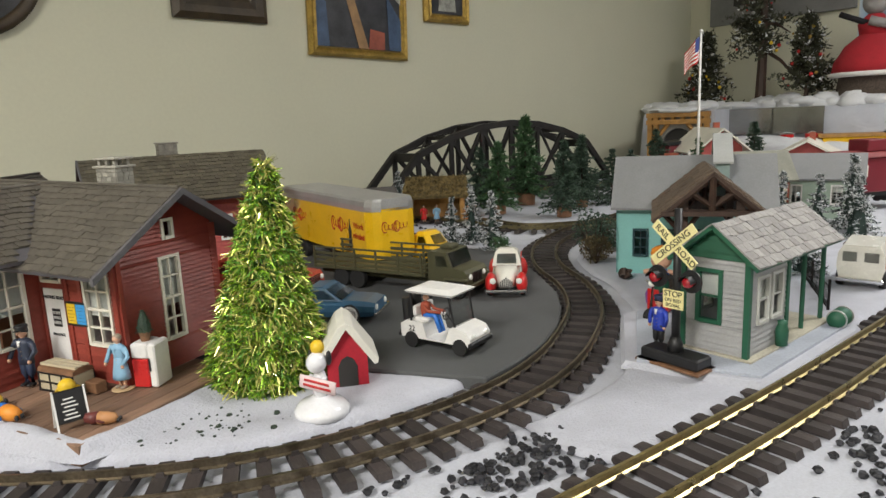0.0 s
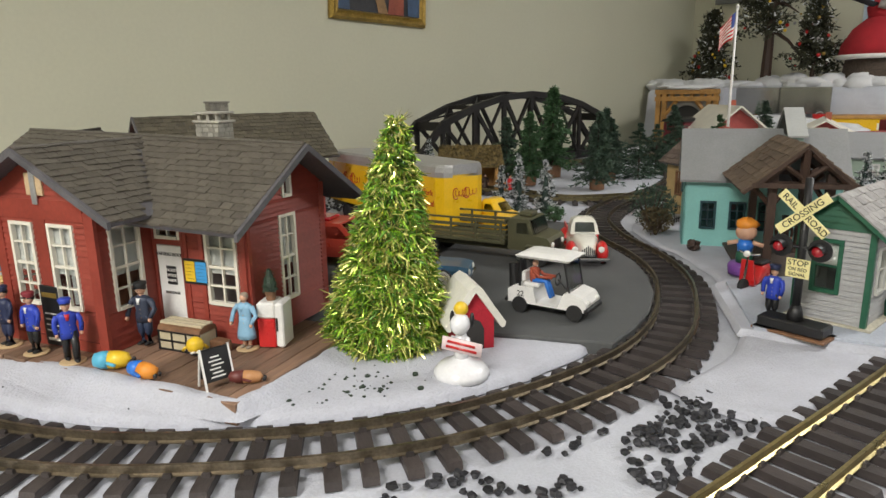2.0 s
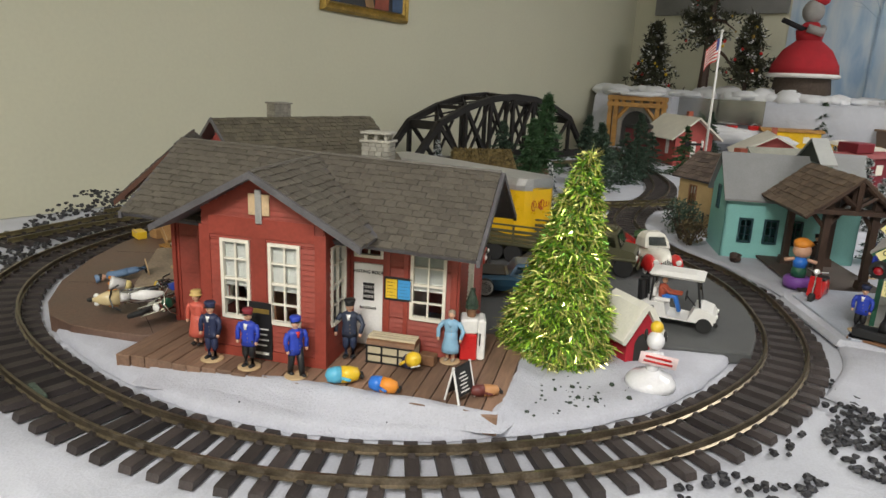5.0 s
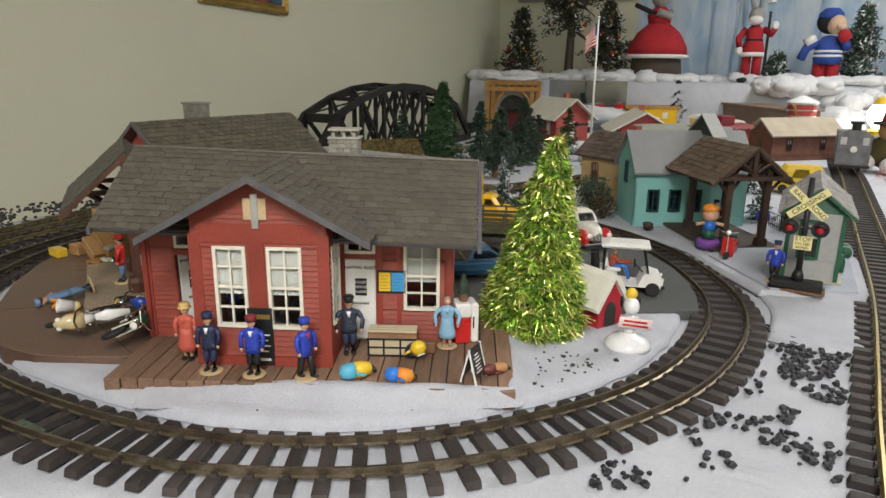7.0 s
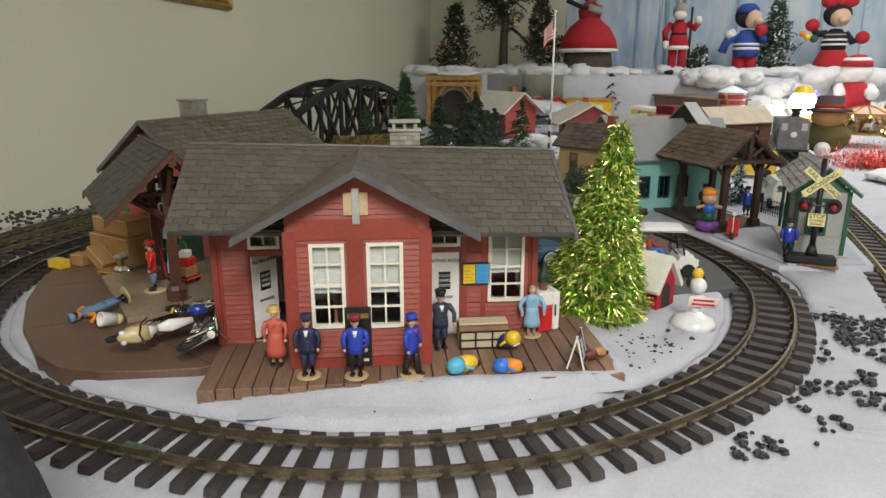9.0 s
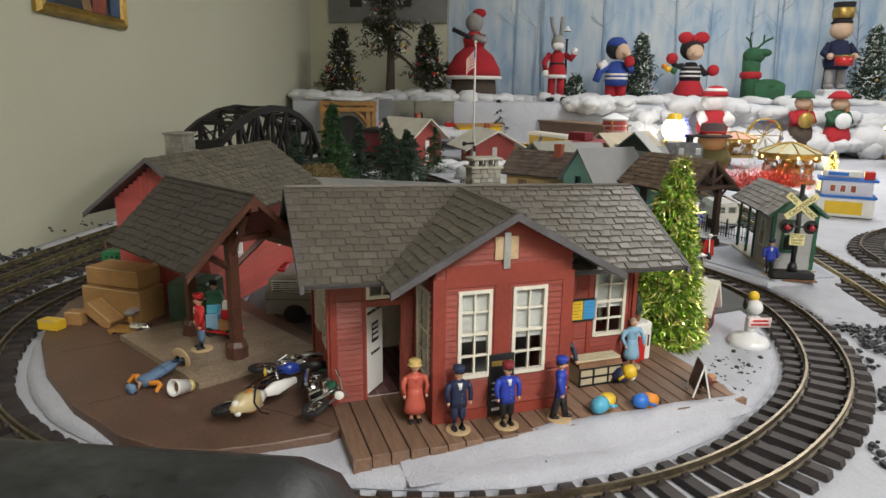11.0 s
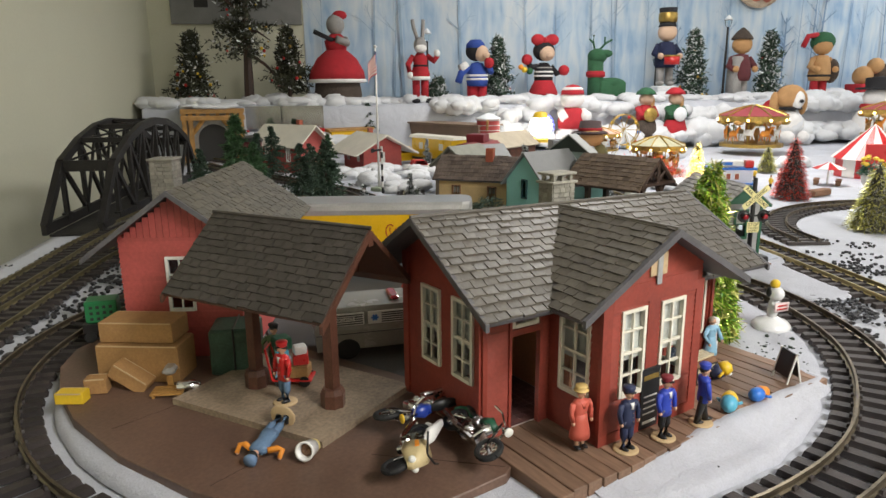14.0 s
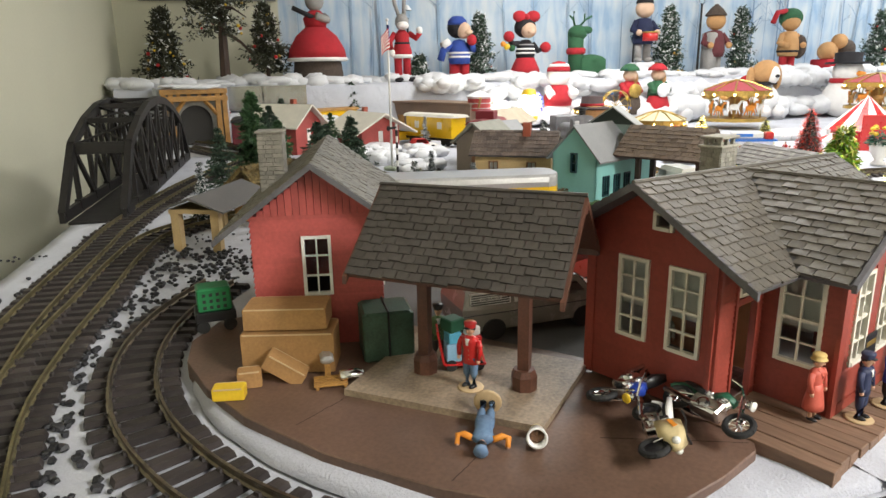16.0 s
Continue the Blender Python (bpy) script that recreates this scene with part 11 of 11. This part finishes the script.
# ---- carnival ----
def carousel(m, r, h, label, seed, top=(0.3, 0.05, 0.06)):
    c = thing("carousel", label, "carousel", m, "carnival rides")
    rr = random.Random(seed)
    bm = bmesh.new()
    lathe(bm, [(r, 0), (r, h * 0.08), (0, h * 0.08)], 20)
    part("base", bm, M_GOLD, c)
    bm = bmesh.new()
    lathe(bm, [(r * 1.05, h * 0.68), (r * 1.08, h * 0.76), (r * 0.5, h * 0.92), (0, h)], 20)
    part("roof", bm, paint("carousel_roof", top, 0.5), c)
    bm = bmesh.new()
    lathe(bm, [(r * 1.06, h * 0.62), (r * 1.09, h * 0.62), (r * 1.09, h * 0.75), (r * 1.06, h * 0.75)], 20)
    part("fascia", bm, M_GOLD, c)
    bm = bmesh.new()
    cyl(bm, (0, 0, 0), (0, 0, h * 0.8), r * 0.22, n=12)
    part("drum", bm, M_TIMBER, c)
    for k in range(10):
        a = k * 0.6283
        x, y = r * 0.82 * math.cos(a), r * 0.82 * math.sin(a)
        bm = bmesh.new()
        cyl(bm, (x, y, h * 0.08), (x, y, h * 0.7), r * 0.02, n=6)
        part("pole", bm, M_GOLD, c)
        bm = bmesh.new()
        q = turned(x, y, h * rr.uniform(0.0, 0.05), math.degrees(a) + 90)
        ball(bm, (0, 0, h * 0.32), r * 0.17, r * 0.07, h * 0.08, 9, 6, m=q)
        cyl(bm, (r * 0.12, 0, h * 0.34), (r * 0.2, 0, h * 0.46), r * 0.05, r * 0.035, 7, m=q)
        ball(bm, (r * 0.24, 0, h * 0.46), r * 0.085, r * 0.035, h * 0.03, 7, 4, m=q)
        for u, v in ((0.12, 0.2), (0.1, 0.08), (-0.12, -0.2), (-0.1, -0.06)):
            cyl(bm, (r * u, 0, h * 0.3), (r * v, 0, h * 0.15), r * 0.025, r * 0.018, 5, m=q)
        part("horse", bm, rr.choice((M_ORANGE, M_WHITE, M_TIMBER)), c)
        bm = bmesh.new()
        ball(bm, (r * 0.98 * math.cos(a + 0.314), r * 0.98 * math.sin(a + 0.314), h * 0.6), r * 0.16, r * 0.16, h * 0.07, 8, 5)
        part("swag", bm, M_GOLD if k % 2 else M_TIMBER, c)
        bm = bmesh.new()
        rib = [(r * f * math.cos(a), r * f * math.sin(a), h * g) for f, g in ((1.09, 0.765), (0.5, 0.93), (0.06, 1.0))]
        tube(bm, rib, r * 0.03, 5)
        part("roof_rib", bm, M_GOLD, c)
        bm = bmesh.new()
        ball(bm, (r * 1.1 * math.cos(a), r * 1.1 * math.sin(a), h * 0.66), r * 0.045, n=7, k=4)
        part("bulb", bm, M_GLOWY, c, "lit warm bulb")
    return c


carousel(turned(2.72, 1.03, 0.04, 0), 0.155, 0.21, "gilded toy carousel with glowing bulbs", 1)
carousel(turned(2.05, 1.62, 0.05, 0), 0.09, 0.11, "small pink roofed fairground ride", 2, (0.75, 0.42, 0.33))
carousel(turned(1.72, 1.26, 0.0, 0), 0.10, 0.15, "green and gold toy fairground pavilion", 3, (0.42, 0.40, 0.26))
carousel(turned(2.55, 0.42, 0.12, 0), 0.13, 0.16, "bright toy ride with coloured bulbs", 4)
fw = thing("ferris_wheel", "small golden toy ferris wheel", "ferris wheel", turned(2.2, 1.55, 0.02, 130), "carnival rides")
for s in (-1, 1):
    bm = bmesh.new()
    tube(bm, [(0.075 * math.cos(k * 0.3142), s * 0.012, 0.12 + 0.075 * math.sin(k * 0.3142)) for k in range(21)], 0.003, 6)
    part("rim", bm, M_GOLD, fw)
for k in range(10):
    bm = bmesh.new()
    cyl(bm, (0, 0, 0.12), (0.075 * math.cos(k * 0.6283), 0, 0.12 + 0.075 * math.sin(k * 0.6283)), 0.002, n=5)
    part("spoke", bm, M_GOLD, fw)
bm = bmesh.new()
for s in (-1, 1):
    cyl(bm, (0.05 * s, 0.02, 0), (0, 0.02, 0.12), 0.004, n=6)
    cyl(bm, (0.05 * s, -0.02, 0), (0, -0.02, 0.12), 0.004, n=6)
part("stand", bm, M_WHITE, fw)
for k in range(10):
    bm = bmesh.new()
    ball(bm, (0.078 * math.cos(k * 0.6283), 0, 0.108 + 0.078 * math.sin(k * 0.6283)), 0.009, n=8, k=5)
    part("gondola", bm, (M_RED, M_TOYYEL, M_TOYBLUE)[k % 3], fw)


def tent(m, r, h, label):
    t = thing("circus_tent", label, "tent", m, "carnival rides")
    for k in range(16):
        a0, a1 = 2 * math.pi * k / 16, 2 * math.pi * (k + 1) / 16
        bm = bmesh.new()
        for z0, r0, z1, r1 in ((0, r, h * 0.35, r), (h * 0.35, r * 1.08, h, 0.002)):
            p = [(r0 * math.cos(a0), r0 * math.sin(a0), z0), (r0 * math.cos(a1), r0 * math.sin(a1), z0), (r1 * math.cos(a1), r1 * math.sin(a1), z1), (r1 * math.cos(a0), r1 * math.sin(a0), z1)]
            q2 = [(x * 0.97, y * 0.97, z) for x, y, z in p]
            loft(bm, [q2, p])
        part("panel", bm, M_RED if k % 2 else M_WHITE, t)
    bm = bmesh.new()
    cyl(bm, (0, 0, h), (0, 0, h * 1.12), 0.003, n=6)
    part("finial", bm, M_GOLD, t)
    return t


tent(turned(1.98, 0.50, 0.0, 0), 0.13, 0.20, "large red and white striped circus tent")
parasol = thing("toy_parasol", "red and white parasol over a brown bench in the carnival", "parasol", turned(1.63, 0.63, 0.0, 0))
bm = bmesh.new()
cyl(bm, (0, 0, 0), (0, 0, 0.075), 0.003, n=8)
part("pole", bm, M_WHITE, parasol)
for k in range(10):
    a0, a1 = 0.6283 * k, 0.6283 * (k + 1)
    bm = bmesh.new()
    loft(bm, [[(0, 0, 0.080 + d), (0.055 * math.cos(a0), 0.055 * math.sin(a0), 0.058 + d), (0.055 * math.cos(a1), 0.055 * math.sin(a1), 0.058 + d)] for d in (0, 0.0015)])
    part("panel", bm, M_RED if k % 2 else M_WHITE, parasol)
for s in (-1, 1):
    bm = bmesh.new()
    rbox(bm, -0.035, 0.035, s * 0.035 - 0.01, s * 0.035 + 0.01, 0.014, 0.019, 0.001)
    for x in (-0.028, 0.028):
        box(bm, x - 0.003, x + 0.003, s * 0.035 - 0.008, s * 0.035 + 0.008, 0, 0.014)
    part("bench", bm, M_MIDBROWN, parasol)
bm = bmesh.new()
rbox(bm, -0.045, 0.045, -0.014, 0.014, 0, 0.022, 0.003, turned(1.33, 0.64, 0.0, -28))
solid("planter_box", bm, M_MIDBROWN, "low dark wooden planter box on the snow", "planter")
urn = thing("flower_urn", "white urn planted with yellow flowers", "flower pot", turned(1.40, 0.50, 0.0, 0))
bm = bmesh.new()
lathe(bm, [(0.022, 0), (0.024, 0.006), (0.012, 0.016), (0.03, 0.045), (0.034, 0.072), (0.028, 0.08), (0, 0.076)], 18)
part("urn", bm, M_WHITE, urn, smooth=True)
bm = bmesh.new()
needles(bm, 0.07, 0.115, 0.042, 0.016, 420, 0.018, 0.003, 77)
tagged(part("foliage", bm, M_GREEN, urn), kind="stuff")
rr = random.Random(5)
for k in range(9):
    bm = bmesh.new()
    ball(bm, (rr.uniform(-0.035, 0.035), rr.uniform(-0.035, 0.035), rr.uniform(0.10, 0.125)), 0.009, 0.009, 0.006, 8, 5, rough=0.2)
    part("flower", bm, M_TOYYEL, urn)
neon = thing("neon_sign", "pink glowing neon sign in front of the tent", "sign", turned(1.84, 0.47, 0.10, 200))
bm = bmesh.new()
tube(bm, [(0, 0.05 * math.cos(k * 0.3142), 0.03 * math.sin(k * 0.3142)) for k in range(21)], 0.004, 6)
part("neon_tube", bm, M_GLOWP, neon)
bm = bmesh.new()
rbox(bm, 0.004, 0.01, -0.06, 0.06, -0.1, 0.035, 0.002)
part("board", bm, M_RED, neon)
# diner
DN = turned(1.106, 0.882, 0.0, 200) @ Matrix.Diagonal((0.82, 0.82, 0.72, 1))
diner = thing("toy_diner", "white and blue two storey toy diner", "model building", DN, "village houses")
bm = bmesh.new()
rbox(bm, -0.05, 0.05, -0.085, 0.085, 0.0, 0.075, 0.004)
part("ground_floor", bm, M_WHITE, diner)
bm = bmesh.new()
rbox(bm, -0.055, 0.035, -0.075, 0.075, 0.075, 0.14, 0.004)
part("upper_floor", bm, mat("lilac_white", (0.66, 0.66, 0.75), 0.5, var=0.05), diner)
for z in (0.074, 0.136):
    bm = bmesh.new()
    rbox(bm, -0.057, 0.056 if z < 0.1 else 0.04, -0.088, 0.088, z, z + 0.008, 0.001)
    part("blue_band", bm, M_TOYBLUE, diner)
for y in (-0.042, -0.012, 0.018):
    bm = bmesh.new()
    box(bm, 0.0345, 0.0365, y - 0.01, y + 0.01, 0.092, 0.122)
    w = part("window", bm, M_WHITE, diner)
    bm = bmesh.new()
    box(bm, 0.0365, 0.0372, y - 0.007, y + 0.007, 0.095, 0.119)
    part("pane", bm, M_ART3, w)
bm = bmesh.new()
box(bm, 0.0495, 0.0515, -0.06, 0.05, 0.012, 0.06)
part("shop_window", bm, M_TOYYEL, diner)
bm = bmesh.new()
rbox(bm, 0.0, 0.03, -0.075, 0.04, 0.148, 0.175, 0.004)
part("roof_sign", bm, M_WHITE, diner)
bm = bmesh.new()
box(bm, 0.03, 0.032, -0.06, 0.0, 0.155, 0.168)
part("sign_bar", bm, M_TOYBLUE, diner)
bm = bmesh.new()
rbox(bm, 0.002, 0.034, 0.045, 0.075, 0.144, 0.175, 0.003)
part("red_tower", bm, M_RED, diner)


def tinsel_cone(m, h, r, label, material, other, seed, n=2600, ln=0.014, wd=0.0012, name="tinsel_tree"):
    t = thing(name, label, "Christmas tree", m, "tinsel trees")
    bm = bmesh.new()
    lathe(bm, [(r * 0.75, 0.004), (r * 0.4, h * 0.5), (0.003, h * 0.95), (0, h * 0.96)], 16)
    part("core", bm, M_DARK, t)
    for k, (mt, c) in enumerate(((material, n), (other, n // 3))):
        bm = bmesh.new()
        needles(bm, 0.004, h, r * 0.95, r * 0.06, c, ln, wd, seed + k)
        tagged(part("tinsel", bm, mt, t), kind="stuff")


tinsel_cone(turned(1.222, 0.715, 0.0, 0), 0.195, 0.06, "dark red tinsel tree with silver baubles", M_TINSELR, M_SILVER, 5)
tinsel_cone(turned(0.79, 0.50, 0.0, 0), 0.17, 0.062, "pale gold tinsel tree inside the carnival track", M_TINSELG, M_SILVER, 6)
# The slim tree's second set of blades is emissive: glow added to plain tinsel.
tinsel_cone(turned(1.62, 1.08, 0.0, 0), 0.14, 0.035, "slim gold tinsel tree beside the diner", M_TINSELG, M_GLOWY, 7, 1800)
tinsel_cone(turned(1.9, 0.86, 0.0, 0), 0.11, 0.04, "small gold tinsel tree in the carnival", M_TINSELG, M_SILVER, 8, 1400)
bm = bmesh.new()
rr = random.Random(8)
for _ in range(4200):
    a = rr.uniform(0, 1)
    p = Vector((1.56 + rr.gauss(0, 0.045) - 0.10 * a, 1.18 + rr.gauss(0, 0.045) + 0.16 * a, abs(rr.gauss(0.02, 0.022))))
    d = Vector((rr.uniform(-1, 1), rr.uniform(-1, 1), rr.uniform(-1, 1))).normalized() * 0.014
    w = d.cross(UP).normalized() * 0.0016
    face(bm, [bm.verts.new(p - w), bm.verts.new(p + w), bm.verts.new(p + d)])
solid("red_garland", bm, M_TINSELR, "heaped red tinsel garland on the snow", "garland", kind="stuff")
rr = random.Random(14)
for k in range(9):
    x, y = rr.uniform(1.3, 2.2), rr.uniform(0.3, 1.0)
    if (x - 1.98) ** 2 + (y - 0.5) ** 2 < 0.04 or (x - 1.5) ** 2 + (y - 0.99) ** 2 < 0.02:
        continue
    figure("figurine", turned(x, y, 0.002, rr.uniform(0, 360)), "small painted carnival figurine on the snow", rr.choice((M_RED, M_TOYYEL, M_GREEN, M_ROYAL)), M_BROWN, None, False, base=True, tall=0.05)
for k, (x, y, h) in enumerate(((1.18, 2.30, 0.04), (0.90, 2.10, 0.05), (0.80, 1.90, 0.035), (1.1, 2.05, 0.04), (1.55, 2.65, 0.06), (0.95, 2.3, 0.04), (1.30, 1.10, 0.03), (1.8, 1.3, 0.05), (2.3, 1.35, 0.06), (2.2, 0.8, 0.05))):
    bm = bmesh.new()
    drift(bm, (x, y, 0.004), (0.09, 0.07, h), 200 + k)
    solid("snow_heap", bm, M_COTTON, "heap of white cotton snow in the village", "snow", kind="structure", smooth=True)

# ---- chair back at the table's edge ----
chair = thing("leather_chair", "dark grey leather chair with added black knobs along the backrest", "chair", turned(-0.889, 0.596, 0.0, -49.5))
bm = bmesh.new()
sec = []
for i in range(29):
    t = i / 28
    x = -0.36 + 0.484 * t
    z = 0.174 + 0.010 * math.sin(math.pi * t) - 0.09 * (max(0, t - 0.9) / 0.1) ** 2 - 0.03 * max(0, 0.1 - t) / 0.1
    y = -0.02 * math.cos(math.pi * (t - 0.5))
    sec.append([(x, y - 0.03, -0.4), (x, y - 0.07, z - 0.06), (x, y - 0.066, z - 0.014), (x, y - 0.04, z + 0.001), (x, y, z), (x, y + 0.022, z - 0.012), (x, y + 0.034, z - 0.05), (x, y + 0.03, -0.4)])
loft(bm, sec)
back = part("backrest", bm, M_LEATHER, chair, smooth=True)
# Added knobs along the top, where the plain leather only has gloss flecks.
for i in range(9):
    t = 0.08 + i * 0.1
    x = -0.36 + 0.484 * t
    bm = bmesh.new()
    ball(bm, (x, -0.02 * math.cos(math.pi * (t - 0.5)) - 0.04, 0.1755 + 0.010 * math.sin(math.pi * t)), 0.0048, 0.0048, 0.0024, 10, 5, rough=0.12)
    part("stud", bm, M_BLACK, back, smooth=True)
bm = bmesh.new()
rbox(bm, -0.34, 0.12, -0.5, -0.09, -0.42, -0.34, 0.03)
part("seat", bm, M_LEATHER, chair)
for x in (-0.32, 0.1):
    for y in (-0.47, -0.07):
        bm = bmesh.new()
        cyl(bm, (x, y, RZ0), (x, y, -0.40), 0.014, 0.018, 8)
        part("leg", bm, M_BROWN, chair)
